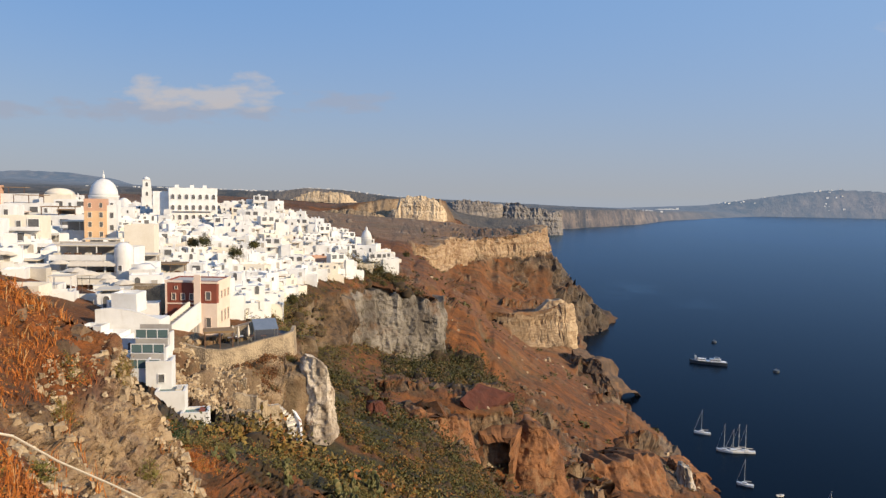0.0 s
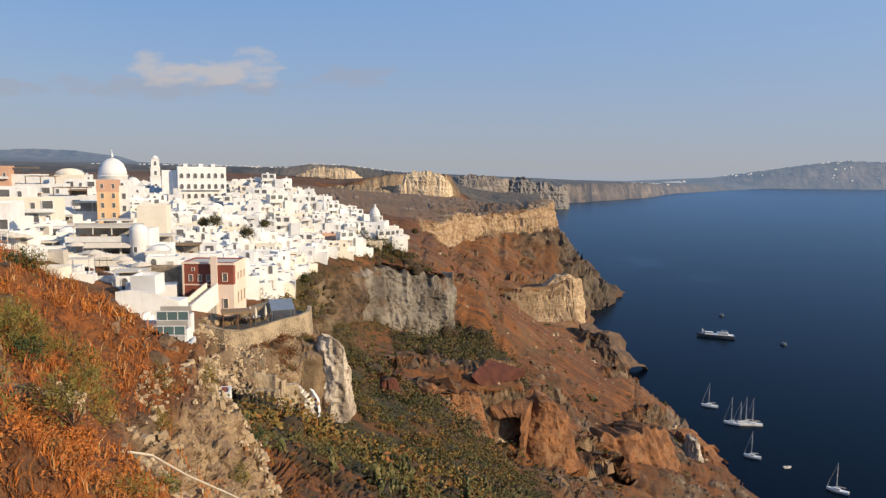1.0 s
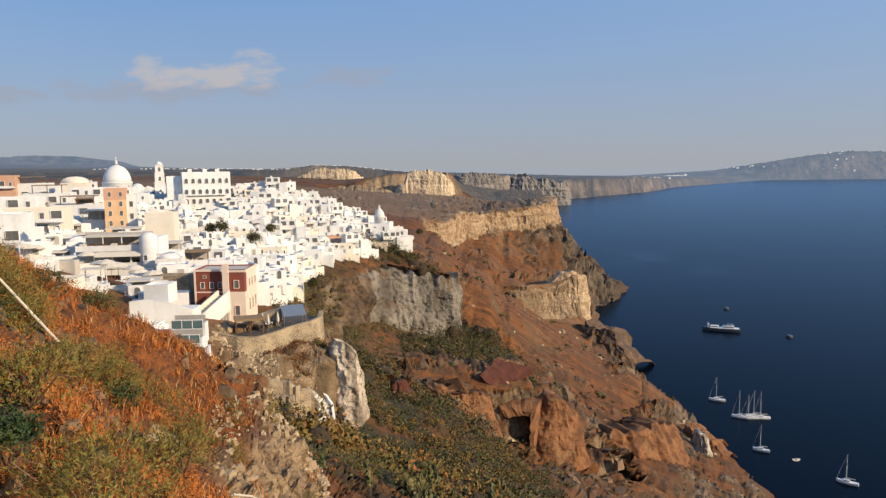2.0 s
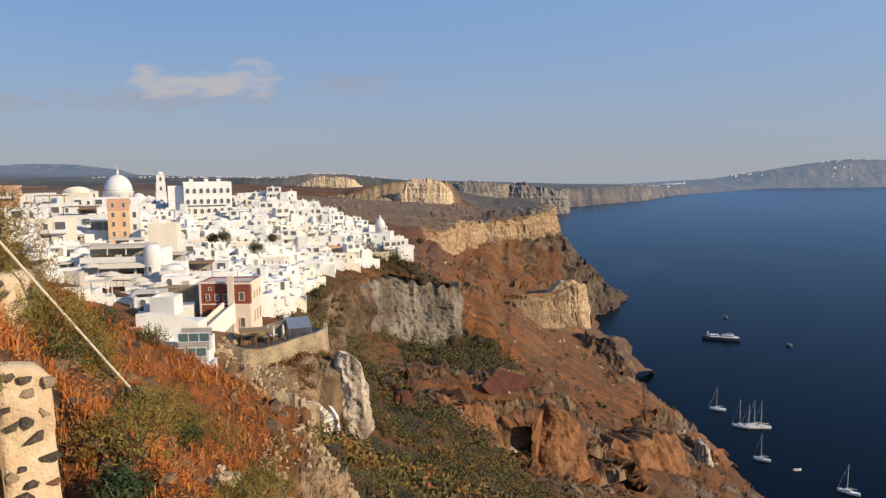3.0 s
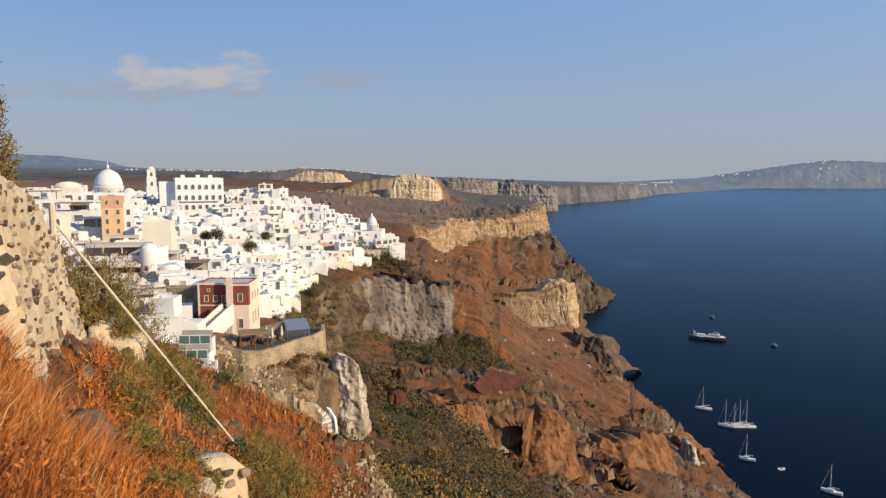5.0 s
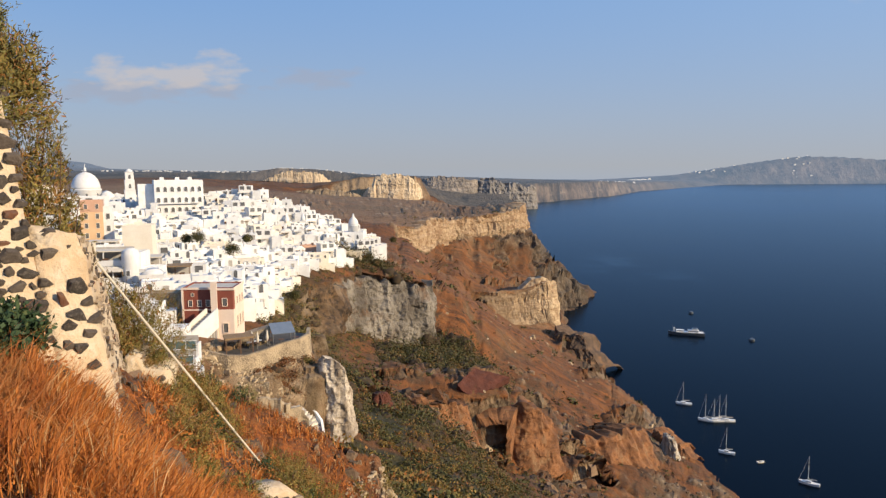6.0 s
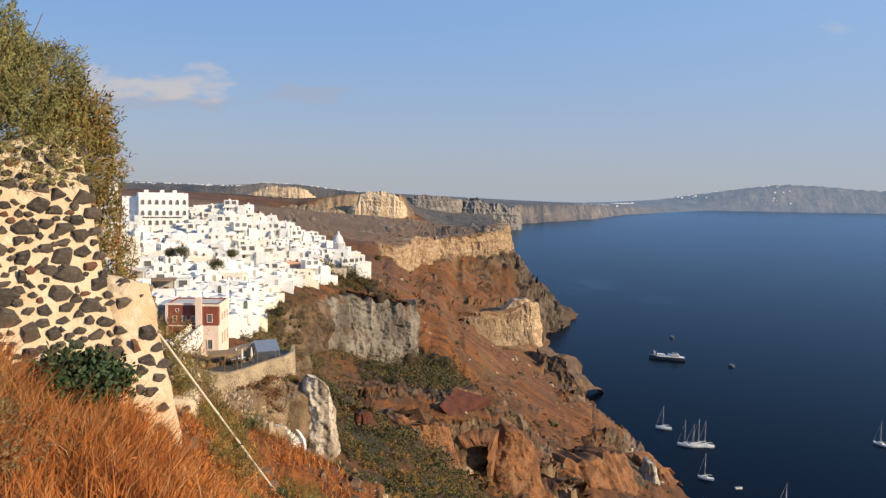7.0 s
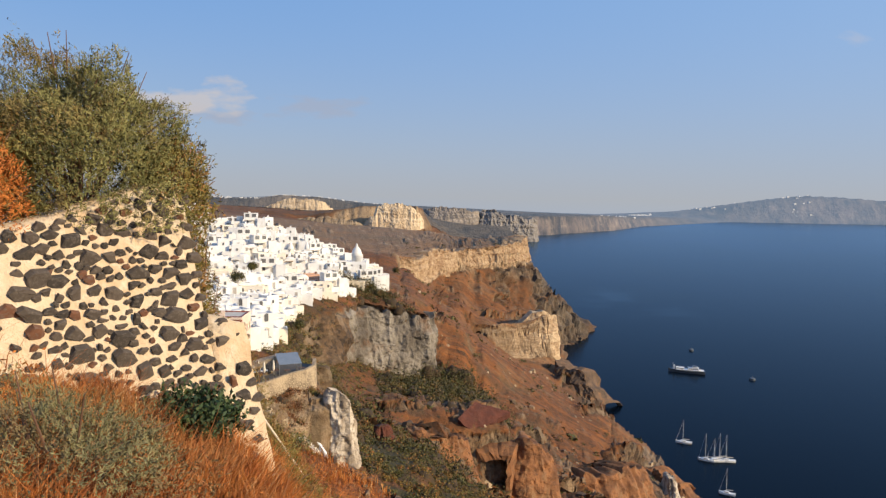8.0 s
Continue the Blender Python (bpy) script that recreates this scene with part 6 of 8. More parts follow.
def boulders(name, label, seed, count, x0, x1, y0, y1, size, material, mask):
    """Loose angular rocks half sunk in the slope."""
    rs = np.random.RandomState(seed)
    x, y = rs.uniform(x0, x1, count * 4), rs.uniform(y0, y1, count * 4)
    keep = mask(x, y) > rs.uniform(0, 1, count * 4)
    x, y = x[keep][:count], y[keep][:count]
    z = drop_all(x, y)
    n = len(x)
    s = size * np.clip(rs.lognormal(0, 0.55, n), 0.35, 3.5)
    cube = np.array([(a, b, c) for c in (-0.5, 0.5) for a, b in ((-0.5, -0.5), (0.5, -0.5), (0.5, 0.5), (-0.5, 0.5))])
    v = cube[None] * (1 + 0.0 * s[:, None, None]) + rs.uniform(-0.22, 0.22, (n, 8, 3))
    v[:, 4:, :2] *= 0.72
    v *= np.stack([rs.uniform(0.7, 1.5, n), rs.uniform(0.7, 1.3, n), rs.uniform(0.5, 1.0, n)], 1)[:, None] * s[:, None, None]
    a = rs.uniform(0, 6.3, n)
    ca, sa = np.cos(a)[:, None], np.sin(a)[:, None]
    v = np.stack([v[..., 0] * ca - v[..., 1] * sa + x[:, None], v[..., 0] * sa + v[..., 1] * ca + y[:, None], v[..., 2] + z[:, None] + 0.1 * s[:, None]], -1)
    f = np.array([(3, 2, 1, 0), (4, 5, 6, 7), (0, 1, 5, 4), (1, 2, 6, 5), (2, 3, 7, 6), (3, 0, 4, 7)])
    faces = (np.arange(n)[:, None, None] * 8 + f[None]).reshape(-1, 4)
    me = bpy.data.meshes.new(name)
    me.from_pydata(v.reshape(-1, 3).tolist(), [], faces.tolist())
    me.materials.append(material)
    return tagged(new(name, me), label, "rocks", kind="stuff")


def loose_rock(name, dark, light):
    m = Mat(name, 0.95)
    c = m.mix(m.island(), dark, light)
    c = m.mix(m.ramp(m.noise(0.25, 5), 0.5, 0.7), c, tuple(v * 0.55 for v in dark))
    m.color(c)
    m.bump(m.noise(0.12, 5), 0.06, 0.9)
    return m.m


TANROCK = loose_rock("tan_rubble", (0.30, 0.215, 0.13), (0.52, 0.41, 0.27))
BROWNROCK = loose_rock("brown_rubble", (0.075, 0.05, 0.034), (0.24, 0.155, 0.09))
boulders("bank_rubble", "pale tan rubble on the bank under the cafe terrace", 71, 1500, -33, -15, 95, 109, 0.27, TANROCK, lambda x, y: np.clip(0.25 + 0.9 * low_noise(x, y, 2.2, 3.0), 0, 1))
boulders("slope_rubble", "brown boulders strewn over the orange slope", 72, 700, -12, 115, 150, 300, 0.8, BROWNROCK, lambda x, y: np.clip(low_noise(x, y, 14, 5.0) * 1.5, 0, 1) * (base_height(x, y) > SEA + 3))
boulders("pale_slope_rubble", "pale blocks fallen on the orange slope", 73, 130, 0, 115, 160, 420, 0.8, TANROCK, lambda x, y: np.clip(low_noise(x, y, 11, 9.0) * 1.5, 0, 1) * (base_height(x, y) > SEA + 3))
boulders("cliff_scree", "dark scree below the grey cliff", 74, 500, -16, 26, 240, 288, 1.0, BROWNROCK, lambda x, y: blob(x, y, 4, 268, 16, 16))
boulders("crag_stones", "pale stones set in the near crag", 75, 2200, -3.6, 0.6, 11.6, 19.0, 0.055, TANROCK, lambda x, y: 0.25 + 0.9 * low_noise(x, y, 0.7, 2.0))
boulders("near_stones", "small brown stones among the dry grass", 76, 900, -9, -2.6, 4.0, 18, 0.085, BROWNROCK, lambda x, y: np.clip(low_noise(x, y, 1.1, 6.0) * 1.4, 0, 1))

# ---- the larger buildings of the town ----
GLASS = Mat("balustrade_glass", 0.05)
GLASS.color((0.10, 0.16, 0.17))
GLASS = GLASS.m
POOL = plain("pool_water", (0.02, 0.10, 0.11), (0.03, 0.14, 0.15), 2.0, 0.08)
STEEL = plain("grey_metal", (0.30, 0.30, 0.30), (0.22, 0.22, 0.22), 0.5, 0.4, 0.8)
SLATE = plain("blue_grey_awning", (0.16, 0.20, 0.27), (0.12, 0.16, 0.22), 1.0, 0.8)
TRIM_RED = window_meshes(0.75, 1.25, PINK, DARKPANE)
TRIM_YEL = window_meshes(0.9, 1.5, CREAM, DARKPANE)
BIG_ARCH = window_meshes(1.5, 1.7, WHITE, DARKPANE, True, 0.25)
DARKOPEN = window_meshes(2.2, 1.9, WHITE, DARKPANE, False, 0.2)


def clear(x, y, r):
    KEEP_CLEAR.append((x, y, r))


def red_mansion():
    r = thing("mansion", "dark red neoclassical mansion with pale pink lower storey", "house", pose(-34.6, 113.6, -23.7) @ Matrix.Diagonal((0.96, 0.96, 0.98, 1)))
    mass(r, "wall", RED, -4.3, 0, -3, 4.3, 6, 6.4, 0.3, 0.3)
    mass(r, "bay", RED, 0.9, -1.0, 2.9, 4.3, -0.01, 6.4, 0.3, 0.2)
    mass(r, "lower_storey", PINK, 0.85, -1.05, -4, 4.38, -0.01, 2.9, 0.0, 0.2)
    slab(r, "pilaster", PINK, 0.7, -1.3, -2, 1.75, -1.06, 7.5)
    slab(r, "side_face", PINK, 4.31, 0.0, -4, 4.42, 6.0, 6.0)
    slab(r, "cornice", PINK, -4.45, -0.15, 6.1, 0.9, -0.02, 6.45)
    slab(r, "bay_cornice", PINK, 1.76, -1.15, 6.1, 4.5, -1.02, 6.45)
    slab(r, "side_cornice", PINK, 4.43, -1.0, 6.05, 4.55, 6.1, 6.5)
    slab(r, "corner_strip", PINK, -4.4, -0.1, 0, -4.1, -0.01, 6.1)
    slab(r, "string_course", PINK, -4.1, -0.08, 2.6, 0.85, -0.01, 2.8)
    slab(r, "roof", ROOF, -4.0, 0.3, 6.12, 4.0, 5.7, 6.22)
    for x in (-3.0, -1.5, -0.1):
        add_window(r, TRIM_RED, pose(x, -0.01, 3.3) @ Matrix.Diagonal((0.8, 1, 0.8, 1)))
    add_window(r, TRIM_RED, pose(2.95, -1.01, 3.5))
    add_window(r, TRIM_RED, pose(-2.6, -0.01, 5.0) @ Matrix.Diagonal((0.6, 1, 0.4, 1)))
    add_window(r, TRIM_RED, pose(3.0, -1.06, -0.9) @ Matrix.Diagonal((1.0, 1, 1.2, 1)))
    for y in (1.1, 2.9, 4.7):
        add_window(r, TRIM_RED, pose(4.42, y, -0.4, 0, 0, 90) @ Matrix.Diagonal((1.0, 1, 1.5, 1)))
        add_window(r, TRIM_RED, pose(4.42, y, 3.5, 0, 0, 90))
    # outer stair between two sloping walls
    for k in range(14):
        slab(r, "step", GREYP, 0.1 - 0.34 * k, -1.74 - 0.42 * k, -4, 1.6 - 0.34 * k, -1.32 - 0.42 * k, 2.4 - 0.30 * k)
    for dx, nm in ((-0.2, "stair_wall"), (1.6, "stair_wall")):
        bm = bmesh.new()
        a, b = Vector((dx, -1.35, 3.2)), Vector((dx - 4.6, -7.2, -1.2))
        vs = []
        for p in (a, b):
            for o in (0, 0.3):
                vs.append((p.x + o, p.y, p.z)), vs.append((p.x + o, p.y, p.z - 3.2))
        v = [bm.verts.new(c) for c in vs]
        for q in ((0, 1, 3, 2), (4, 6, 7, 5), (0, 2, 6, 4), (1, 5, 7, 3), (0, 4, 5, 1), (2, 3, 7, 6)):
            bm.faces.new([v[i] for i in q])
        part(nm, bm, CREAM if dx < 0 else WHITE, r)
    clear(-34, 115, 9)


def stone_bank():
    r = thing("retaining_bank", "tall rubble retaining wall beside the red mansion", "stone wall", pose(-43.5, 118, -25))
    mass(r, "wall", STONEWALL, -4.5, 0, -3, 2.2, 3, 6.0, 0.2, 0.3)
    clear(-44, 119, 6)


def restaurant():
    r = thing("restaurant", "white restaurant with stacked open dining terraces", "building", pose(-62.8, 139, -23.6, 0, 0, 8))
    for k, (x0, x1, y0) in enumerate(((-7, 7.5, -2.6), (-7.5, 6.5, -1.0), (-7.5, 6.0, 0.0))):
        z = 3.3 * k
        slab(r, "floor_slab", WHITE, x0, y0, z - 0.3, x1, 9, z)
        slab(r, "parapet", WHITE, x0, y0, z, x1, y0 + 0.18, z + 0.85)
        # back wall in grey: shade of the open storey put into its colour
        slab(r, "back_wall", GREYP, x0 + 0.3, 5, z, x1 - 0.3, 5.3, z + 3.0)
        for x in np.linspace(x0 + 0.15, x1 - 0.15, 5):
            if k < 2:
                slab(r, "post", WHITE, x - 0.13, y0 + 0.02, z + 0.85, x + 0.13, y0 + 0.28, z + 3.0)
        for x in np.linspace(x0 + 1, x1 - 1, 7):
            slab(r, "dining_set", CANVAS if int(x * 7) % 2 else BROWNDOOR, x - 0.5, y0 + 0.9, z, x + 0.5, y0 + 1.9, z + 1.1)
        if k < 2:
            bm = bmesh.new()
            v = [bm.verts.new(c) for c in ((x0 + 4, y0 - 1.2, z + 2.2), (x1 - 1.5, y0 - 1.2, z + 2.2), (x1 - 1.5, y0 + 0.4, z + 3.0), (x0 + 4, y0 + 0.4, z + 3.0))]
            w = [bm.verts.new(c.co - Vector((0, 0, 0.06))) for c in v]
            bm.faces.new(v), bm.faces.new(w[::-1])
            for i in range(4):
                j = (i + 1) % 4
                bm.faces.new((v[j], v[i], w[i], w[j]))
            part("awning", bm, CANVAS, r, "cream canvas awning")
    slab(r, "canopy", CANVAS, -6.5, 1.0, 9.0, 4.5, 7.5, 9.2, label="pale flat shade canopy")
    for x in (-6.2, -2.7, 0.8, 4.2):
        slab(r, "canopy_post", WHITE, x - 0.08, 1.1, 6.6, x + 0.08, 1.26, 9.0)
    mass(r, "base", WHITE, -7, -2.6, -6, 7.5, 9, -0.3, 0.1)
    clear(-66, 143, 11)
    t = thing("turret_house", "white rounded turret house with a half dome", "house", pose(-56.6, 139.5, -24.0))
    bm = bmesh.new()
    lathe(bm, [(1.7, -5), (1.7, 8.6), (1.6, 9.3), (1.25, 9.9), (0.7, 10.25), (0.05, 10.35)], steps=18)
    part("turret", bm, WHITE, t, flat=False)
    mass(t, "wall", WHITE, 1.2, -0.5, -5, 4.8, 6, 6.2)
    mass(t, "back_wall", WHITE, -1.5, 1.8, -5, 1.2, 7, 9.2)
    for z in (1.2, 4.0):
        add_window(t, WIN_TALL, pose(3.0, -0.5, z))
        add_window(t, WIN_SMALL, pose(0, -1.7, z + 1))
    add_window(t, WIN_ARCH, pose(4.8, 2.5, 1.0, 0, 0, 90))
    clear(-55.5, 142, 6)
    s = thing("shop_row", "low white terrace cafe with a glazed front", "building", pose(-56.5, 126.5, -25.2))
    mass(s, "wall", WHITE, -6.5, 0, -5, 6, 5, 3.4, 0.3)
    for x in (-4.6, -1.6, 1.4, 4.2):
        add_window(s, DARKOPEN, pose(x, 0, 0.7))
    slab(s, "awning", CANVAS, -6.5, -2.2, 3.0, 1.0, 0, 3.12)
    slab(s, "terrace", WHITE, -8, -4.5, -5, 7, 0, 0.1)
    for x in (-6.3, -3.0, 0.8):
        slab(s, "awning_post", WHITE, x - 0.07, -2.1, 0.1, x + 0.07, -1.96, 3.0)
    clear(-56.5, 127, 8)


def parasol_terrace(x, y, z, n, seed):
    """Cafe deck with parasols, each one a thing."""
    rnd = random.Random(seed)
    for k in range(n):
        px, py = x + rnd.uniform(-6, 6), y + rnd.uniform(-3, 3)
        u = thing("parasol", "open cream canvas parasol on a cafe terrace", "parasol", pose(px, py, ground_z(px, py) + rnd.uniform(0.3, 1.0)), "cafe parasols")
        part("pole", one(tube, (0, 0, -1), (0, 0, 2.4), 0.04), STEEL, u)
        part("canopy", one(lathe, [(1.7, 2.15), (1.72, 2.2), (0.9, 2.6), (0.05, 2.85)], steps=8), CANVAS, u)


def cave_hotel():
    """Stepped white terraces with pools and glass balustrades below the mansion."""
    h = thing("terrace_house", "whitewashed terrace house stepping down the slope", "house", pose(-37.5, 99.5, -25))
    bm = bmesh.new()
    prof = [(-5.6, 5.2), (-3.6, 5.4), (-1.2, 5.0), (0.8, 4.3), (2.4, 3.6)]
    fr = [bm.verts.new((x, 0.5 * i, z)) for i, (x, z) in enumerate(prof)] + [bm.verts.new((x, 0.5 * i, -4)) for i, (x, z) in reversed(list(enumerate(prof)))]
    bk = [bm.verts.new((v.co.x, v.co.y + 0.4, v.co.z)) for v in fr]
    bm.faces.new(fr), bm.faces.new(bk[::-1])
    for i in range(len(fr)):
        j = (i + 1) % len(fr)
        bm.faces.new((fr[j], fr[i], bk[i], bk[j]))
    part("parapet_wall", bm, WHITE, h)
    slab(h, "roof_terrace", WHITE, -5.6, 2.4, -4, 2.2, 6.5, 3.4)
    for x0, x1, y0, y1, z1 in ((-6.4, -3.6, -2.6, 0.0, 3.4), (-3.5, -0.9, -3.2, 0.3, 2.5), (-0.8, 1.7, -3.0, 0.8, 1.9), (-5.2, -2.8, -5.0, -3.3, 1.2), (-2.6, 0.6, -5.2, -3.3, 0.4), (0.8, 3.4, -4.8, -3.1, -0.3)):
        mass(h, "step_terrace", WHITE, x0, y0, -5, x1, y1, z1, 0.6, 0.2)
    for x, y, z in ((-5.0, -2.6, 1.4), (-2.2, -3.2, 0.6), (0.5, -3.0, 0.1),):
        add_window(h, WIN_ARCH, pose(x, y, z) @ Matrix.Diagonal((0.8, 1, 0.7, 1)))
    mass(h, "upper_room", WHITE, -5.4, 4.5, 4, -1.8, 8, 6.8)
    slab(h, "flower_bed", GREYP, -5.0, -2.2, 3.0, -4.0, -0.6, 3.3)
    clear(-38, 101, 8)
    p = thing("pool_terrace", "stepped pool terraces with glass balustrades in white frames", "terrace", pose(-32.6, 94.0, -22.0, 0, 0, 4))
    for k in range(3):
        y0, z = -1.7 * k, -1.55 * k
        slab(p, "deck", WHITE, -2.1, y0 - 1.7, z - 5, 2.1, y0, z - 0.1)
        slab(p, "pool", POOL, -1.7, y0 - 1.5, z - 0.08, 1.6, y0 - 0.25, z - 0.03)
        for x in (-2.05, -0.7, 0.65, 1.98):
            slab(p, "post", WHITE, x, y0 - 1.72, z - 0.1, x + 0.09, y0 - 1.62, z + 1.0)
        slab(p, "rail", WHITE, -2.05, y0 - 1.74, z + 1.0, 2.07, y0 - 1.60, z + 1.1)
        slab(p, "glass_panel", GLASS, -1.95, y0 - 1.69, z + 0.02, 1.98, y0 - 1.66, z + 0.98)
        slab(p, "side_wall", WHITE, 2.1, y0 - 1.7, z - 2, 2.3, y0, z + 0.6)
        slab(p, "back_wall", GREYP, -2.0, y0 - 0.06, z - 0.1, 2.0, y0 - 0.01, z + 1.4)
    clear(-32.5, 93, 5)
    for dx, dy, z, w, d, hh, pool in ((-30.2, 88.6, -25.2, 3.0, 3.2, 2.6, False), (-28.2, 86.8, -27.4, 3.4, 3.0, 1.6, True), (-25.0, 86.0, -29.7, 3.2, 2.6, 1.5, True)):
        c = thing("pool_cabin", "small white cabin with a plunge pool deck", "cabin", pose(dx, dy, z, 0, 0, 12))
        mass(c, "wall", WHITE, -w / 2, 0, -6, w / 2, d, 0.0 if pool else hh * 0.4, 0.5, 0.25)
        if pool:
            slab(c, "pool", POOL, -w / 2 + 0.26, 0.26, -0.5, w / 2 - 0.26, d - 0.26, -0.3)
            slab(c, "sun_bed", CANVAS if dx < -26 else RED, w / 2 - 1.1, 0.5, -0.3, w / 2 - 0.5, d - 0.6, 0.1)
        else:
            add_window(c, WIN_SMALL, pose(0.3, 0, -1.6))


def cliff_terrace():
    """Cafe on a curved stone terrace at the cliff edge."""
    t = thing("stone_terrace", "curved rubble-walled cafe terrace on the cliff edge", "terrace")
    path = [(-34.6, 105.5, -25.2), (-32.2, 103.8, -25.4), (-29.2, 103.2, -25.9), (-26.6, 104.2, -26.2), (-24.2, 106.4, -25.9), (-22.0, 108.3, -25.4), (-19.6, 109.8, -25.1), (-18.5, 112.0, -24.9), (-18.9, 116.0, -24.7)]
    bm = bmesh.new()
    rows = []
    for i, (x, y, z) in enumerate(path):
        a = Vector(path[max(i - 1, 0)]).to_2d()
        b = Vector(path[min(i + 1, len(path) - 1)]).to_2d()
        n = (b - a).normalized()
        n = Vector((n.y, -n.x))
        rows.append([bm.verts.new((x + n.x * o, y + n.y * o, zz)) for o, zz in ((0.3, min(z - 2.6, max(z - 4.5, ground_z(x, y) - 1.0))), (0.1, z), (-0.45, z), (-0.45, min(z - 2.6, max(z - 4.5, ground_z(x, y) - 1.0))))])
    for lo, hi in zip(rows, rows[1:]):
        for i in range(4):
            j = (i + 1) % 4
            bm.faces.new((lo[i], hi[i], hi[j], lo[j]))
    bm.faces.new(rows[0]), bm.faces.new(rows[-1][::-1])
    part("retaining_wall", bm, STONEWALL, t)
    bm = bmesh.new()
    top = [bm.verts.new((x, y, -26.6 + 0.1 * i)) for i, (x, y, z) in enumerate(path)] + [bm.verts.new((-24, 117, -25.6)), bm.verts.new((-34, 110, -25.8))]
    low = [bm.verts.new((v.co.x, v.co.y, v.co.z - 0.5)) for v in top]
    bm.faces.new(top), bm.faces.new(low[::-1])
    for i in range(len(top)):
        j = (i + 1) % len(top)
        bm.faces.new((top[i], low[i], low[j], top[j]))
    part("deck", bm, DARKDECK, t)
    g = thing("pergola", "thatched cafe pergola on timber posts", "pergola", pose(-28.2, 106.6, -26.2, 0, 0, 20))
    slab(g, "thatch", REED, -2.3, -1.4, 2.2, 2.0, 1.6, 2.5)
    for x in (-2.1, 0, 1.8):
        for y in (-1.2, 1.4):
            slab(g, "post", BROWNDOOR, x - 0.07, y - 0.07, -0.4, x + 0.07, y + 0.07, 2.2)
    g = thing("awning", "blue-grey canvas awning over the cafe deck", "awning", pose(-22.6, 110.8, -25.6, 0, 0, 22))
    bm = bmesh.new()
    vs = [bm.verts.new(c) for c in ((-1.7, -1.5, 1.5), (1.9, -1.5, 1.5), (1.9, 1.6, 2.6), (-1.7, 1.6, 2.6), (-1.7, -1.5, 1.42), (1.9, -1.5, 1.42), (1.9, 1.6, 2.52), (-1.7, 1.6, 2.52))]
    for q in ((0, 1, 2, 3), (7, 6, 5, 4), (0, 4, 5, 1), (1, 5, 6, 2), (2, 6, 7, 3), (3, 7, 4, 0)):
        bm.faces.new([vs[i] for i in q])
    part("canvas", bm, SLATE, g)
    for x, y, h in ((-1.6, -1.4, 1.5), (1.8, -1.4, 1.5), (1.8, 1.5, 2.5), (-1.6, 1.5, 2.5)):
        slab(g, "post", STEEL, x - 0.05, y - 0.05, -0.3, x + 0.05, y + 0.05, h)
    rnd = random.Random(8)
    for k in range(9):
        x, y = rnd.uniform(-27.5, -20.5), 0
        y = 106.8 + (x + 27.5) * 0.62 + rnd.uniform(0, 1.8)
        s = thing("cafe_table", "small dark cafe table on the terrace", "table", pose(x, y, -25.95, 0, 0, rnd.uniform(0, 90)), "cafe tables")
        slab(s, "tabletop", WHITE if k % 4 == 0 else BROWNDOOR, -0.4, -0.4, 0.70, 0.4, 0.4, 0.75)
        slab(s, "pedestal", STEEL, -0.05, -0.05, -0.2, 0.05, 0.05, 0.70)
    for k, (x, y) in enumerate(((-25.6, 107.2), (-24.4, 108.4), (-26.6, 107.8))):
        u = thing("parasol", "furled white parasol on the cafe deck", "parasol", pose(x, y, -26.0), "cafe parasols")
        part("pole", one(tube, (0, 0, -0.3), (0, 0, 2.7), 0.04), STEEL, u)
        part("canopy", one(lathe, [(0.10, 1.0), (0.24, 1.4), (0.14, 2.3), (0.03, 2.75)], steps=8), CANVAS, u)
    b = thing("stone_hut", "small rubble-stone hut with a pitched roof", "hut", pose(-27.0, 112.5, -26))
    bm = bmesh.new()
    vs = [bm.verts.new(c) for c in ((-2, -1.5, -2), (2, -1.5, -2), (2, 1.5, -2), (-2, 1.5, -2), (-2, -1.5, 1.2), (2, -1.5, 2.4), (2, 1.5, 2.4), (-2, 1.5, 1.2))]
    for q in ((3, 2, 1, 0), (4, 5, 6, 7), (0, 1, 5, 4), (1, 2, 6, 5), (2, 3, 7, 6), (3, 0, 4, 7)):
        bm.faces.new([vs[i] for i in q])
    part("wall", bm, STONEWALL, b)
    add_window(b, WIN_SMALL, pose(0.4, -1.5, -0.4))
    clear(-26, 110, 9)
    # rubble terraces under the wall
    for i, (x, y, z, w) in enumerate(((-26.5, 101.5, -30.0, 7), (-25.0, 99.8, -31.6, 8), (-24.2, 98.0, -33.2, 8), (-22.5, 101.0, -32.6, 5))):
        s = thing("dry_stone_terrace", "crumbling dry-stone terrace wall on the bank", "stone wall", pose(x, y, z, 0, 0, 6 - 5 * i), "dry-stone terraces")
        bm = bmesh.new()
        rnd = random.Random(60 + i)
        n = 16
        tops = [(-w / 2 + w * k / n, rnd.uniform(-0.25, 0.25), rnd.uniform(-0.25, 0.25)) for k in range(n + 1)]
        rows = [[bm.verts.new(c) for c in ((px, py - 0.3, -2.5), (px, py, zz), (px, py + 0.9, zz + rnd.uniform(-0.1, 0.1)), (px, 1.2, -2.5))] for px, py, zz in tops]
        for lo, hi in zip(rows, rows[1:]):
            for a in range(4):
                c = (a + 1) % 4
                bm.faces.new((lo[a], hi[a], hi[c], lo[c]))
        bm.faces.new(rows[0]), bm.faces.new(rows[-1][::-1])
        part("stonework", bm, STONEWALL, s)


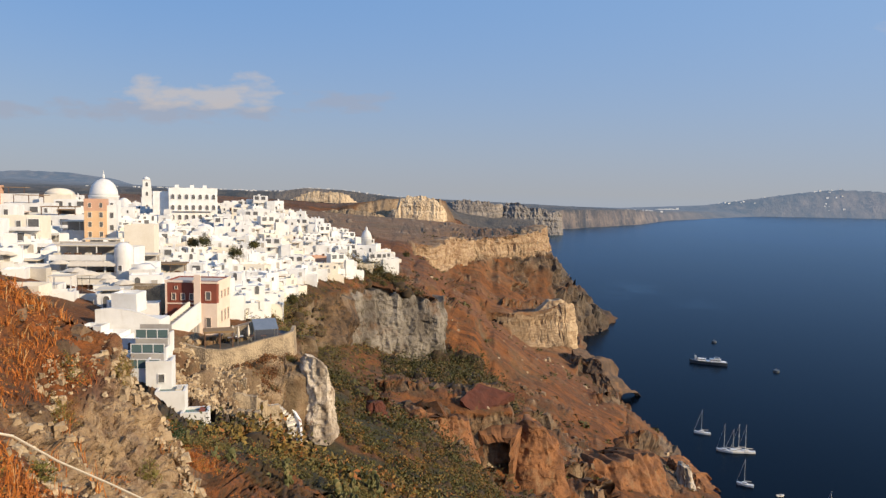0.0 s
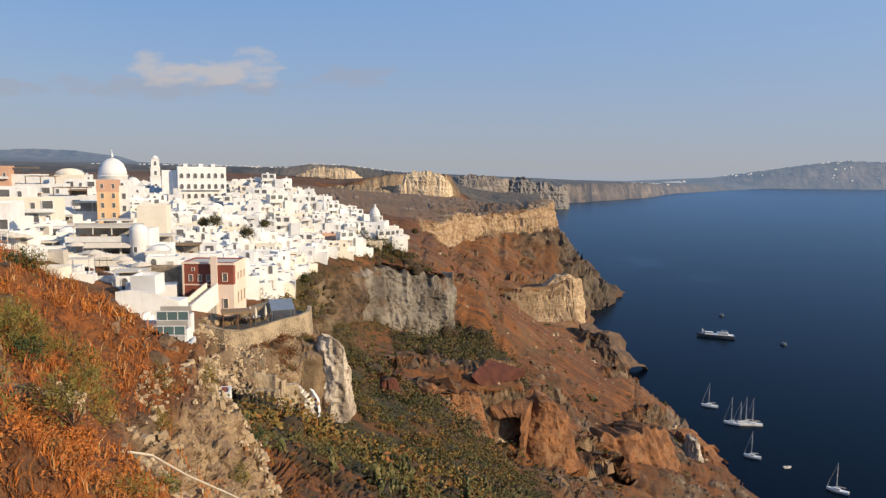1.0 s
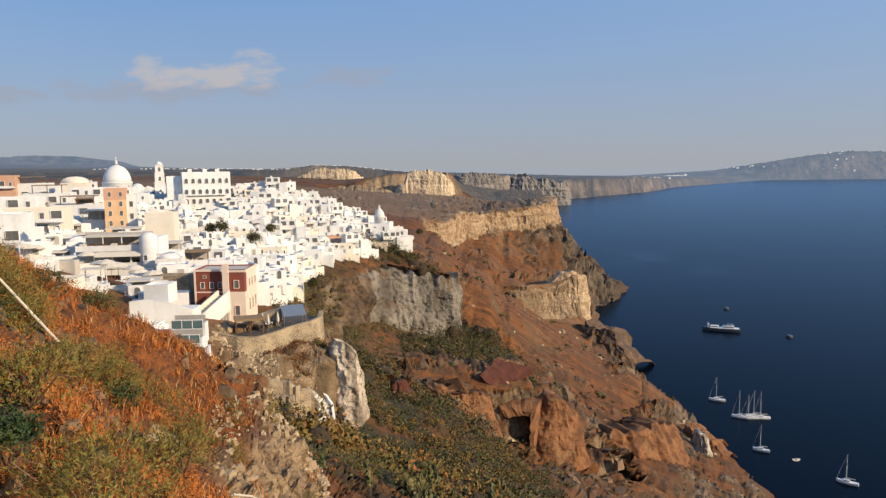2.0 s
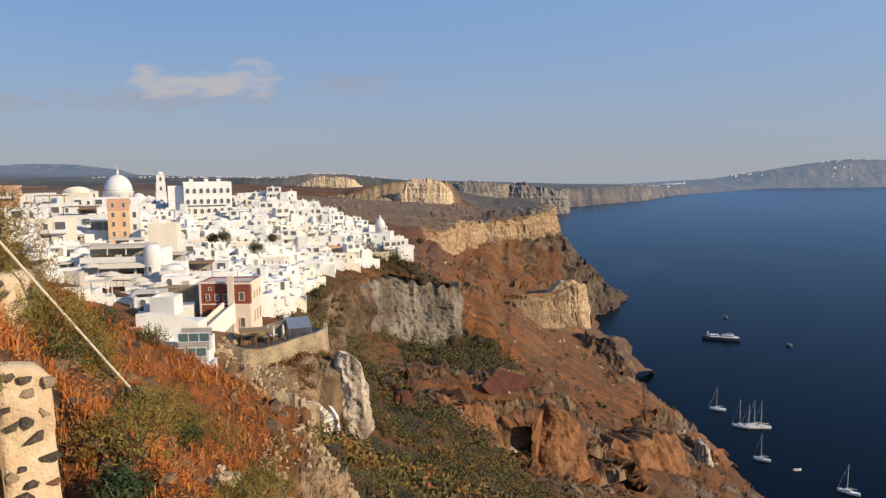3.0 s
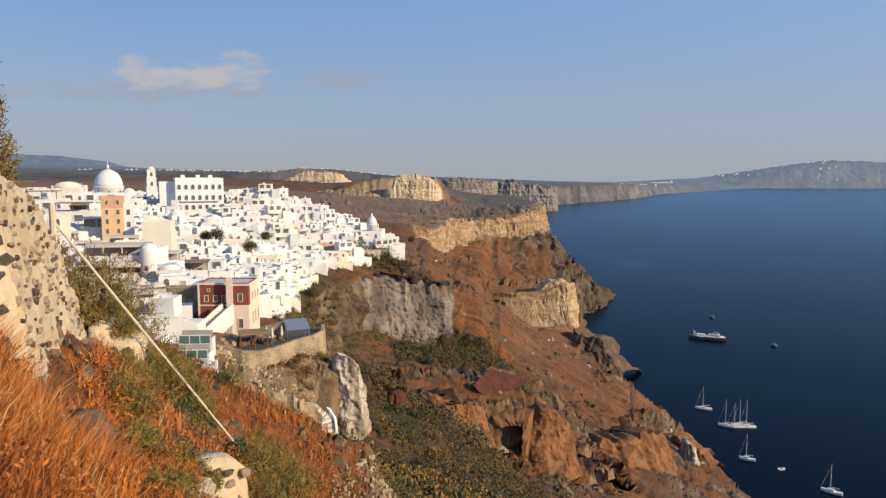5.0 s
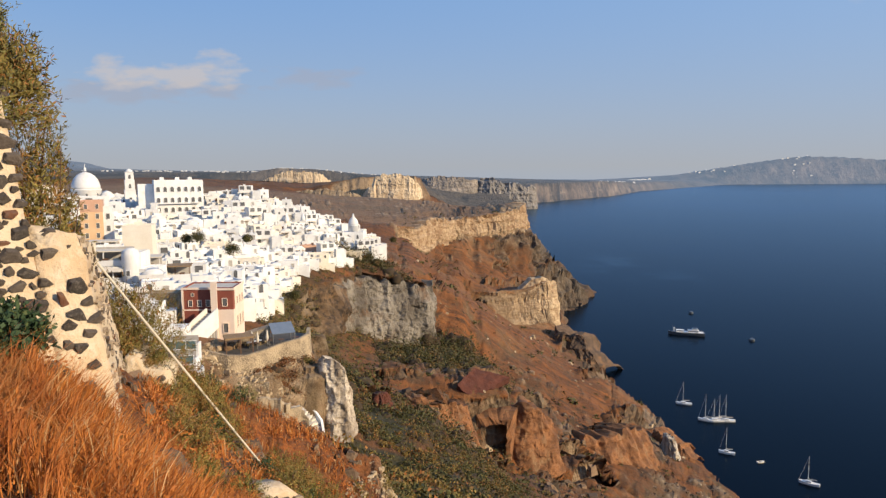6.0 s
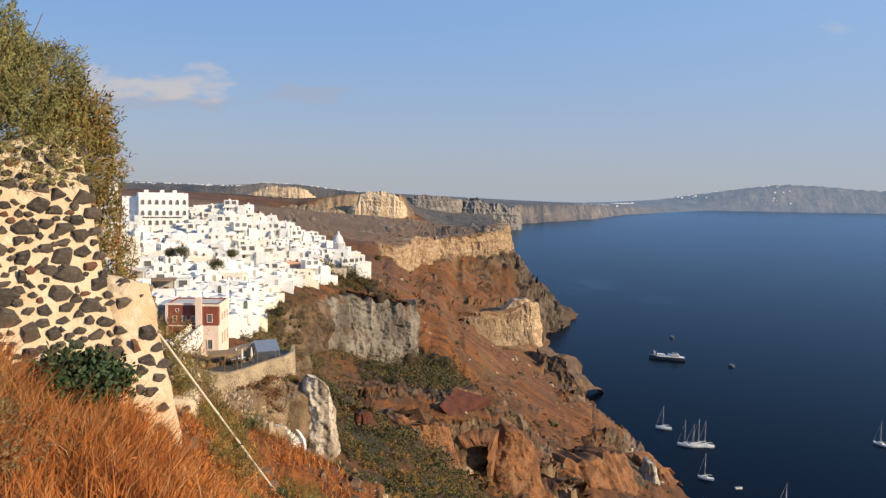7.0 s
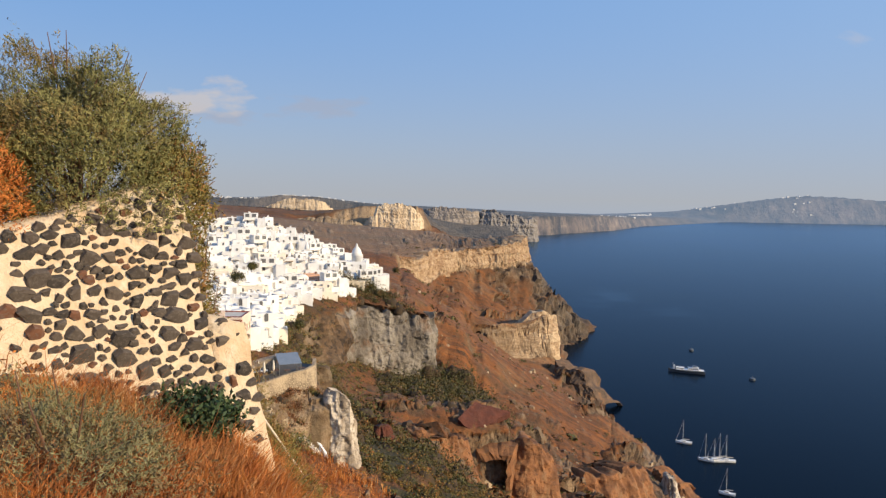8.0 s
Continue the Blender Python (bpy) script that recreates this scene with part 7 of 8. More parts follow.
def stepped_path():
    """White parapet and steps winding down the bank."""
    p = thing("stepped_path", "cobbled stepped path with a whitewashed parapet", "path", kind="structure")
    way = [(-21.5, 102.8, -33.8), (-19.3, 104.2, -33.9), (-18.0, 104.4, -34.9), (-16.7, 104.2, -36.1), (-15.8, 103.4, -37.1), (-15.4, 102.2, -38.5), (-15.3, 100.6, -40.0), (-15.2, 98.6, -41.6)]
    pts = [Vector(a).lerp(Vector(b), f / 4) for a, b in zip(way, way[1:]) for f in range(4)] + [Vector(way[-1])]
    side = []
    for i, q in enumerate(pts):
        d = (pts[min(i + 1, len(pts) - 1)] - pts[max(i - 1, 0)])
        d.z = 0
        d.normalize()
        side.append(Vector((-d.y, d.x, 0)))
    for nm, o, thick, high, mat in (("parapet", 0.0, 0.35, 0.9, WHITE), ("kerb", -2.3, 0.3, 0.3, STONEWALL)):
        bm = bmesh.new()
        rows = [[bm.verts.new(c) for c in (q + s * o + Vector((0, 0, -3)), q + s * o + Vector((0, 0, high)), q + s * (o + thick) + Vector((0, 0, high)), q + s * (o + thick) + Vector((0, 0, -3)))] for q, s in zip(pts, side)]
        for lo, hi in zip(rows, rows[1:]):
            for a in range(4):
                c = (a + 1) % 4
                bm.faces.new((lo[a], hi[a], hi[c], lo[c]))
        bm.faces.new(rows[0]), bm.faces.new(rows[-1][::-1])
        part(nm, bm, mat, p)
    for i in range(len(pts) - 1):
        bm = bmesh.new()
        a, b, s, s2 = pts[i], pts[i + 1], side[i], side[i + 1]
        z = a.z
        top = [bm.verts.new((c.x, c.y, z)) for c in (a, b, b - s2 * 2.1, a - s * 2.1)]
        low = [bm.verts.new((v.co.x, v.co.y, z - 3)) for v in top]
        bm.faces.new(top), bm.faces.new(low[::-1])
        for k in range(4):
            j = (k + 1) % 4
            bm.faces.new((top[k], low[k], low[j], top[j]))
        part("step", bm, GREYP if i % 2 else CREAM, p)
    post = thing("utility_pole", "thin timber utility pole beside the path", "pole", pose(-24.0, 100.8, -36))
    part("shaft", one(tube, (0, 0, -1), (0, 0, 6.0), 0.09), BROWNDOOR, post)
    c = thing("parapet_landing", "white parapet wall around a small landing", "wall", pose(-23.6, 100.4, -35.2))
    slab(c, "wall", CREAM, -1.6, -0.2, -3, 1.2, 0.1, 0.6)


def cathedral():
    r = thing("cathedral", "white domed cathedral with arched gable and cross", "church", pose(-149.4, 331, -22.5, 0, 0, 25))
    mass(r, "nave", WHITE, -13, -8, -8, 12, 12, 11.5, 0.5)
    part("gable", one(vault, 5.0, -9.0, 12.0, 6, 8.5, 5.5), WHITE, r, flat=False)
    part("drum", one(lathe, [(6.4, 9), (6.4, 14.2), (6.6, 14.4), (6.6, 14.9), (6.2, 15.0)], 0, 0, 24), WHITE, r, flat=False)
    part("dome", one(lathe, [(6.1, 14.8)] + [(6.1 * math.cos(a), 15 + 7.6 * math.sin(a)) for a in (0.15, 0.4, 0.65, 0.9, 1.15, 1.4)] + [(0.6, 22.7)], 0, 0, 24), WHITE, r, flat=False)
    part("lantern", one(lathe, [(0.6, 23.0), (0.55, 24.2), (0.15, 24.8)], 0, 0, 8), WHITE, r)
    slab(r, "cross", WHITE, -0.1, -0.1, 24.6, 0.1, 0.1, 26.4)
    for x in (-9, -4, 1.0):
        add_window(r, BIG_ARCH, pose(x, -8, 6))
    for k in range(8):
        a = 2 * math.pi * k / 8
        add_window(r, WIN_ARCH, pose(6.4 * math.sin(a), -6.4 * math.cos(a), 11.2, 0, 0, math.degrees(a)))
    for x in np.linspace(-12, 11, 9):
        slab(r, "arcade_post", WHITE, x - 0.35, -10.5, -6, x + 0.35, -9.8, 5.2)
    slab(r, "arcade_roof", WHITE, -13, -10.6, 5.2, 12, -8, 6.2)
    clear(-147, 331, 17)
    t = thing("bell_tower", "slender white bell tower with arched openings", "tower", pose(-129, 329, -17.2, 0, 0, 25) @ Matrix.Diagonal((1.15, 1.15, 1.0, 1)))
    for k, (w, z0, z1) in enumerate(((2.0, -8, 9), (1.75, 9.2, 13.4), (1.5, 13.6, 17.0))):
        mass(t, "stage", WHITE, -w, -w, z0, w, w, z1, 0.1, 0.2)
        slab(t, "cornice", WHITE, -w - 0.2, -w - 0.2, z1, w + 0.2, w + 0.2, z1 + 0.2)
    part("cap", one(lathe, [(1.4, 17.2), (1.2, 17.9), (0.5, 18.5), (0.05, 18.7)], 0, 0, 12), WHITE, t, flat=False)
    for z in (4.0, 9.9, 14.2):
        add_window(t, WIN_ARCH, pose(0, -2.0 if z < 9 else (-1.75 if z < 13 else -1.5), z))
        add_window(t, WIN_ARCH, pose(2.0 if z < 9 else (1.75 if z < 13 else 1.5), 0, z, 0, 0, 90))
    clear(-129, 329, 5)


def grand_hotel():
    r = thing("grand_hotel", "large white three-storey building with rows of arched windows", "building", pose(-97.2, 298, -17.5, 0, 0, 22))
    mass(r, "wall", WHITE, -9.5, -1, -6, 9.5, 13, 14.2, 0.6)
    mass(r, "side_block", WHITE, -15.5, 3.0, -6, -9.5, 13, 12.6, 0.4)
    for row, z in enumerate((1.2, 5.2, 9.6)):
        for k in range(7):
            add_window(r, BIG_ARCH, pose(-8.0 + 2.66 * k, -1, z) @ Matrix.Diagonal((0.85, 1, 0.8, 1)))
    for z in (2.0, 7.0):
        for y in (4, 7.5, 11):
            add_window(r, BIG_ARCH, pose(-15.5, y, z, 0, 0, -90) @ Matrix.Diagonal((0.8, 1, 0.9, 1)))
    for x in (-7, -1, 4):
        slab(r, "roof_box", WHITE, x, 4, 13.6, x + 1.6, 6, 15.4)
    slab(r, "balcony", WHITE, -7.5, -2.2, 4.6, 7.5, -1, 4.9)
    clear(-95.5, 303, 15)


def ochre_tower():
    r = thing("ochre_house", "tall narrow house, ochre below and orange on top", "house", pose(-82, 182, -16.6, 0, 0, 20) @ Matrix.Diagonal((0.92, 0.92, 0.92, 1)))
    mass(r, "wall", OCHRE, -3.0, 0, -5, 2.6, 6, 8.0, 0.1)
    mass(r, "top_storey", ORANGE, -3.05, -0.05, 8.0, 2.65, 6.05, 11.2, 0.4)
    for z in (0.9, 3.6, 6.2):
        for x in (-1.6, 1.2):
            add_window(r, TRIM_YEL, pose(x, 0, z) @ Matrix.Diagonal((0.9, 1, 0.9, 1)))
    for x in (-1.6, 1.2):
        add_window(r, TRIM_RED, pose(x, -0.05, 8.9))
    mass(r, "annex", WHITE, 2.6, 0.5, -5, 5.0, 6, 9.5)
    add_window(r, WIN_TALL, pose(3.8, 0.5, 6)), add_window(r, WIN_TALL, pose(3.8, 0.5, 2.6))
    clear(-80, 185, 7)
    b = thing("blank_gable", "cream plastered side wall of a house", "house", pose(-70.5, 180, -20, 0, 0, 10))
    mass(b, "wall", CREAM, -3.5, 0, -5, 3.5, 6, 7.5)
    clear(-70, 183, 6)


def spire_church():
    r = thing("chapel", "white chapel with a pointed dome", "church", pose(-27.4, 318, -31))
    mass(r, "nave", WHITE, -4.5, -2, -5, 4.5, 7, 4.0)
    part("drum", one(lathe, [(2.3, 3.5), (2.3, 6.6), (2.5, 6.7), (2.5, 7.0)], 0, 1.0, 16), WHITE, r, flat=False)
    part("dome", one(lathe, [(2.35, 6.9), (2.3, 7.6), (1.95, 8.8), (1.25, 9.9), (0.55, 10.5), (0.5, 11.4), (0.15, 12.0)], 0, 1.0, 16), WHITE, r, flat=False)
    add_window(r, WIN_ARCH, pose(-2, -2, 0.8)), add_window(r, WIN_ARCH, pose(2, -2, 0.8))
    clear(-27.4, 320, 6)
    y = thing("yellow_house", "pale yellow plastered house on the cliff brow", "house", pose(-26, 291, -37.1))
    mass(y, "wall", YELLOW, -4.8, 0, -6, 4.0, 5, 4.2)
    add_window(y, WIN_SMALL, pose(-1, 0, 1.2))
    clear(-26, 291, 7)
    for x, yy, z, mat in ((-46, 272, -33, YELLOW), (-41, 276, -33, ORANGE), (-50, 276, -31, CREAM)):
        h = thing("painted_house", "small ochre-painted house among white ones", "house", pose(x, yy, z, 0, 0, 25))
        mass(h, "wall", mat, -2.6, 0, -5, 2.6, 5, 4.4)
        for q in (-1.3, 1.2):
            add_window(h, TRIM_YEL, pose(q, 0, 0.8))
        clear(x, yy + 2, 4)
    for x, yy, z, s in ((-54, 300, -24, 1.0), (-48, 306, -24, 0.8)):
        h = thing("belfry", "small white belfry wall among the houses", "church", pose(x, yy, z))
        mass(h, "wall", WHITE, -1.6 * s, 0, -5, 1.6 * s, 2.0, 3.0)
        part("cap", one(lathe, [(1.3 * s, 2.6), (1.2 * s, 4.0), (0.6 * s, 5.4), (0.05, 6.2)], 0, 1.0, 10), WHITE, h, flat=False)
    d = thing("old_dome_church", "weathered tan domed church among white houses", "church", pose(-74, 232, -28))
    mass(d, "nave", CREAM, -4, 0, -5, 4, 7, 3.4)
    part("dome", one(lathe, [(3.0, 3.0), (3.0, 4.2), (2.7, 5.4), (1.8, 6.5), (0.6, 7.1), (0.05, 7.2)], 0, 3.5, 16), CREAM, d, flat=False)
    clear(-74, 235, 6)


def skyline_left():
    """Buildings along the ridge at the landward end."""
    for x, y, z, w, d, h, mat, lab in ((-152, 262, -15, 16, 8, 8.5, WHITE, "long white hotel block on the ridge"), (-158, 258, -8, 9, 6, 4.5, ORANGE, "orange-roofed house on the ridge"),
                                       (-134, 262, -12, 9, 7, 5.5, CREAM, "brown stone house with vaulted roof"), (-118, 250, -14, 20, 8, 6.0, WHITE, "long low white building on the ridge"),
                                       (-104, 205, -18, 14, 8, 6.5, WHITE, "white hotel wing with deep balconies"), (-92, 160, -16, 15, 8, 6.0, CREAM, "cream terraced hotel block"),
                                       (-84, 132, -15, 13, 8, 5.5, WHITE, "white hotel block with shaded balconies"), (-104, 172, -14, 13, 8, 6.0, WHITE, "white hotel block with shaded balconies"),
                                       (-118, 215, -15, 13, 8, 6.5, WHITE, "white block with flat roof")):
        r = thing("hotel_block", lab, "building", pose(x, y, z, 0, 0, 14))
        mass(r, "wall", mat, -w / 2, 0, -7, w / 2, d, h)
        if "vaulted" in lab:
            part("vault", one(vault, -w / 2, 0.2, w / 2, d - 0.2, h - 0.3, 2.6), CREAM, r, flat=False)
        n = int(w / 3)
        for s in range(int(h / 3)):
            for k in range(n):
                add_window(r, DARKOPEN if (k + s) % 2 else WIN_TALL, pose(-w / 2 + w * (k + 0.5) / n, 0, 0.5 + 3 * s))
            slab(r, "balcony", WHITE, -w / 2, -1.4, 3.0 * s - 0.1, w / 2, -0.01, 3.0 * s + 0.1)
            slab(r, "balcony_rail", WHITE, -w / 2, -1.42, 3.0 * s + 0.1, w / 2, -1.32, 3.0 * s + 0.75)
        if h > 6:
            slab(r, "pergola_roof", REED, -w / 3, 1, h + 2.2, w / 3, d - 1, h + 2.4)
            for xx in (-w / 3 + 0.3, 0, w / 3 - 0.3):
                slab(r, "pergola_post", BROWNDOOR, xx - 0.1, 1.1, h - 0.4, xx + 0.1, 1.3, h + 2.2)
        clear(x, y + d / 2, max(w, d) * 0.55)


def shade_deck(x, y, z, w, d, h, kind):
    """An open hotel terrace: white base, posts, a flat shade roof and a deep back wall greyed to carry the shade."""
    roof, text = ((REED, "brown reed pergola over a white hotel terrace"), (CANVAS, "cream awning over a white hotel terrace"), (GREYP, "grey flat roof over a shaded hotel terrace"), (PINK, "pale pink hotel storey with deep shaded balcony"))[kind]
    r = thing("hotel_terrace", text, "terrace", pose(x, y, z - h, 0, 0, 12), "shaded hotel terraces")
    mass(r, "base", WHITE, -w / 2, 0, -8, w / 2, d, 0.0, 0.02)
    slab(r, "parapet", WHITE, -w / 2, 0.0, 0.0, w / 2, 0.18, 0.85)
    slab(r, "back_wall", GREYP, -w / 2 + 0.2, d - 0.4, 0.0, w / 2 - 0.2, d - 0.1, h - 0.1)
    slab(r, "shade_roof", roof, -w / 2 - 0.3, -0.4, h - 0.1, w / 2 + 0.3, d, h + 0.12)
    n = max(3, int(w / 2.6))
    for k in range(n):
        px = -w / 2 + 0.1 + (w - 0.3) * k / (n - 1)
        slab(r, "post", WHITE if kind else BROWNDOOR, px, 0.2, 0.0, px + 0.14, 0.34, h - 0.1)
    for k in range(n - 1):
        px = -w / 2 + (w - 0.3) * (k + 0.5) / (n - 1)
        slab(r, "table", BROWNDOOR if k % 2 else CANVAS, px - 0.5, 1.0, 0.0, px + 0.5, 2.0, 1.0)
    clear(x, y + d / 2, w * 0.5)


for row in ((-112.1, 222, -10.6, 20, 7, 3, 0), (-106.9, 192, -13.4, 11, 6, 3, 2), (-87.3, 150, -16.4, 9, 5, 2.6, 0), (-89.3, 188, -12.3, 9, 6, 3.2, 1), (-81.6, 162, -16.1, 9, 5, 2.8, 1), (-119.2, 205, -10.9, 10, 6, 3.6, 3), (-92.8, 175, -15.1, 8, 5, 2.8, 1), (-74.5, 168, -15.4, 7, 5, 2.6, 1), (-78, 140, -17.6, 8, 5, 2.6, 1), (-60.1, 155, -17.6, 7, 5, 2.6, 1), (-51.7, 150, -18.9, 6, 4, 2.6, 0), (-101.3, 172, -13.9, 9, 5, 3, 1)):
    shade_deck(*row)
red_mansion(), stone_bank(), restaurant(), cave_hotel(), cliff_terrace(), stepped_path(), cathedral(), grand_hotel(), ochre_tower(), spire_church(), skyline_left()
parasol_terrace(-52, 120, 0, 7, 3)
parasol_terrace(-70, 130, 0, 6, 4)

for a_, b_, r_ in ((-58, 116, 12), (-72, 120, 12), (-84, 112, 12), (-52, 106, 9), (-66, 106, 10)):
    clear(a_, b_, r_)


def low_terraces():
    """Low white terrace walls stepping down in front of the restaurants."""
    rnd = random.Random(31)
    for k in range(26):
        x, y = rnd.uniform(-88, -46), rnd.uniform(102, 126)
        w, d = rnd.uniform(3, 7), rnd.uniform(2.5, 5)
        t = thing("low_terrace", "low white terrace wall with paved top", "terrace", pose(x, y, drop(x, y), 0, 0, rnd.uniform(0, 30)), "low terraces")
        mass(t, "wall", rnd.choice((WHITE, WHITE, WHITE, CREAM)), -w / 2, -d / 2, -5, w / 2, d / 2, rnd.uniform(0.4, 1.7), 0.7, 0.2)
        if k % 3 == 0:
            slab(t, "shade_roof", rnd.choice((CANVAS, REED, WHITE)), -w / 2 + 0.2, -d / 2 + 0.2, 3.0, w / 2 - 0.2, d / 2 - 0.2, 3.12)
            for px in (-w / 2 + 0.3, w / 2 - 0.4):
                for py in (-d / 2 + 0.3, d / 2 - 0.4):
                    slab(t, "post", WHITE, px, py, -0.5, px + 0.12, py + 0.12, 3.0)


for k, (tx_, ty_, tz_, tr_) in enumerate(((-64.8, 212, -18.1, 2.6), (-51, 196, -20, 2.4), (-30.1, 170, -28.7, 1.3), (-69, 214, -18.9, 1.8), (-19.3, 296, -35.3, 2.6), (-15.6, 293, -37.3, 2), (-53.4, 225, -20.2, 1.6), (-9.9, 330, -31.8, 1.6))):
    bush("garden_tree", "small dark green tree between white houses", 300 + k, tx_, ty_, tz_ - 0.6 * tr_, tr_, tr_, tr_ * 1.2, 1800, 0.42, GREENSCRUB, 8, "garden trees")
low_terraces()
town()
infill()

# ---- rock spur, sea craft, cactus and far villages ----
def rock_material():
    m = Mat("pale_spur_rock", 0.95)
    a, b = m.noise(3.5, 7, 0.3, 0.7), m.noise(0.9, 6, 0.4, 0.7)
    c = m.mix(m.ramp(a, 0.44, 0.58), (0.56, 0.50, 0.42), (0.22, 0.17, 0.13))
    c = m.mix(m.ramp(b, 0.55, 0.7), c, (0.10, 0.08, 0.06))
    m.color(c)
    m.bump(m.math("ADD", a, b), 0.8, 0.9)
    return m.m


SPUR = rock_material()


def spur(x, y, z, rx, ry, h, seed, label, material=None):
    """An upright fluted rock rib, rough all over."""
    bm = bmesh.new()
    n, k = 56, 46
    rows = []
    for j in range(k + 1):
        f = j / k
        row = []
        for i in range(n):
            a = 2 * math.pi * i / n
            p = Vector((math.cos(a), math.sin(a), f * 2.2 + seed))
            rad = (1 - 0.42 * f ** 2.6) * (1 + 0.34 * noise.noise(p * 1.7) + 0.24 * (1 - 2 * abs(noise.noise(Vector((p.x * 3.6, p.y * 3.6, p.z * 0.9))))) + 0.16 * noise.noise(p * 6) + 0.08 * noise.noise(p * 15))
            row.append(bm.verts.new((rx * rad * math.cos(a) - 0.1 * h * f * f, ry * rad * math.sin(a), h * f + 0.045 * h * noise.noise(p * 3))))
        rows.append(row)
    for lo, hi in zip(rows, rows[1:]):
        for i in range(n):
            j = (i + 1) % n
            bm.faces.new((lo[i], lo[j], hi[j], hi[i]))
    bm.faces.new(rows[-1])
    ob = tagged(new("rock_spur", mesh_of("rock_spur", bm, material or SPUR, False)), label, "rock")
    ob.location = (x, y, z)
    return ob



SCORIA = plain("red_scoria", (0.120, 0.034, 0.018), (0.065, 0.021, 0.013), 2.0, 0.95, bump=0.3)
spur(108, 283, -130, 3.0, 5, 18, 9, "pale rubble chute above the shore")
for bx, by, br, bs in ((-4.5, 6.15, 0.20, 31), (-4.25, 5.75, 0.17, 32), (-4.45, 5.6, 0.13, 33)):
    spur(bx, by, ground_z(bx, by) - 0.12, br, br * 1.1, br * 2.0, bs, "dark weathered boulder among the rust grass", BROWNROCK)
spur(-8.5, 152, -54, 2.2, 2.2, 6.0, 12, "weathered brown boulder in the gully", SCORIA)


def scoria_slab():
    """A tilted red slab, its top worn uneven."""
    a, b, c, d = (Vector(v) for v in ((17.0, 209, -59.2), (28.1, 210, -62.6), (15.7, 199, -65.7), (11.2, 200, -61.6)))
    bm = bmesh.new()
    n = 14
    top, low = [], []
    for i in range(n + 1):
        for k in range(n + 1):
            u, v = i / n, k / n
            p = (a.lerp(b, u)).lerp(d.lerp(c, u), v)
            p = p + Vector((noise.noise(p * 0.6), noise.noise(p * 0.6 + Vector((7, 0, 0))), noise.noise(p * 0.5 + Vector((0, 9, 0))))) * 0.4
            top.append(bm.verts.new(p)), low.append(bm.verts.new(p - Vector((0, -1.2, 2.2))))
    at_ = lambda i, k: i * (n + 1) + k
    for i in range(n):
        for k in range(n):
            q = (at_(i, k), at_(i + 1, k), at_(i + 1, k + 1), at_(i, k + 1))
            bm.faces.new([top[m] for m in q]), bm.faces.new([low[m] for m in q[::-1]])
    rim_ = [at_(i, 0) for i in range(n)] + [at_(n, k) for k in range(n)] + [at_(i, n) for i in range(n, 0, -1)] + [at_(0, k) for k in range(n, 0, -1)]
    for p, q in zip(rim_, rim_[1:] + rim_[:1]):
        bm.faces.new((top[q], top[p], low[p], low[q]))
    return tagged(new("scoria_slab", mesh_of("scoria_slab", bm, SCORIA)), "tilted rust-red scoria slab on the slope", "rock")


scoria_slab()


def cave():
    """A square quarried cave mouth in the slope."""
    r = thing("quarry_cave", "dark square quarried cave mouth in orange rock", "cave", pose(21.6, 196.0, -82, 0, 0, -8))
    bm = bmesh.new()

    def ring(w, z0, z1, y, k=9):
        pts = [(-w, z0), (-w, z1), (w, z1), (w, z0)]
        out = []
        for (ax, az), (bx, bz) in zip(pts, pts[1:]):
            for i in range(k):
                f = i / k
                p = Vector((ax + (bx - ax) * f, y, az + (bz - az) * f))
                out.append(bm.verts.new(p + Vector((noise.noise(p * 0.5), noise.noise(p * 0.7 + Vector((9, 0, 0))), noise.noise(p * 0.5 + Vector((0, 5, 0))))) * 0.9))
        out.append(bm.verts.new((w, y, z0)))
        return out

    rows = [ring(7.5, -6, 12.5, 10), ring(6.0, -6, 12.6, 4), ring(4.9, -6, 11.2, 0.6), ring(3.7, -4, 9.2, 0), ring(3.4, -4, 8.8, 9.0), ring(0.4, -1, 2, 9.3)]
    for lo, hi in zip(rows, rows[1:]):
        for i in range(len(lo) - 1):
            bm.faces.new((lo[i], lo[i + 1], hi[i + 1], hi[i]))
    part("rock_face", bm, RUSTCLIFF, r)


cave()


def hull_mesh(length, beam, depth, sheer=0.25, transom=0.7):
    """A boat hull, bow towards +x, waterline at z 0."""
    bm = bmesh.new()
    rows = []
    for i in range(13):
        f = i / 12
        w = beam / 2 * (transom + (1 - transom) * math.sin(min(1, f * 2.2) * math.pi / 2)) * (1 if f < 0.5 else math.cos((f - 0.5) * math.pi) ** 0.7 + 0.01)
        z = depth * (0.75 + sheer * (2 * f - 0.8) ** 2)
        x = length * (f - 0.5)
        rows.append([bm.verts.new(c) for c in ((x, -w, z), (x - 0.02 * length * f, -w * 0.75, -0.3), (x - 0.02 * length * f, w * 0.75, -0.3), (x, w, z))])
    for lo, hi in zip(rows, rows[1:]):
        for a, b in ((0, 1), (1, 2), (2, 3), (3, 0)):
            bm.faces.new((lo[a], hi[a], hi[b], lo[b]))
    bm.faces.new(rows[0]), bm.faces.new(rows[-1][::-1])
    return bm


GEL = plain("white_gelcoat", (0.78, 0.77, 0.75), (0.70, 0.69, 0.67), 1.0, 0.3)
NAVY = plain("dark_hull_paint", (0.10, 0.11, 0.12), (0.07, 0.08, 0.09), 2.0, 0.35)
SPAR = plain("aluminium_spar", (0.62, 0.62, 0.60), (0.5, 0.5, 0.5), 1.0, 0.4, 0.3)


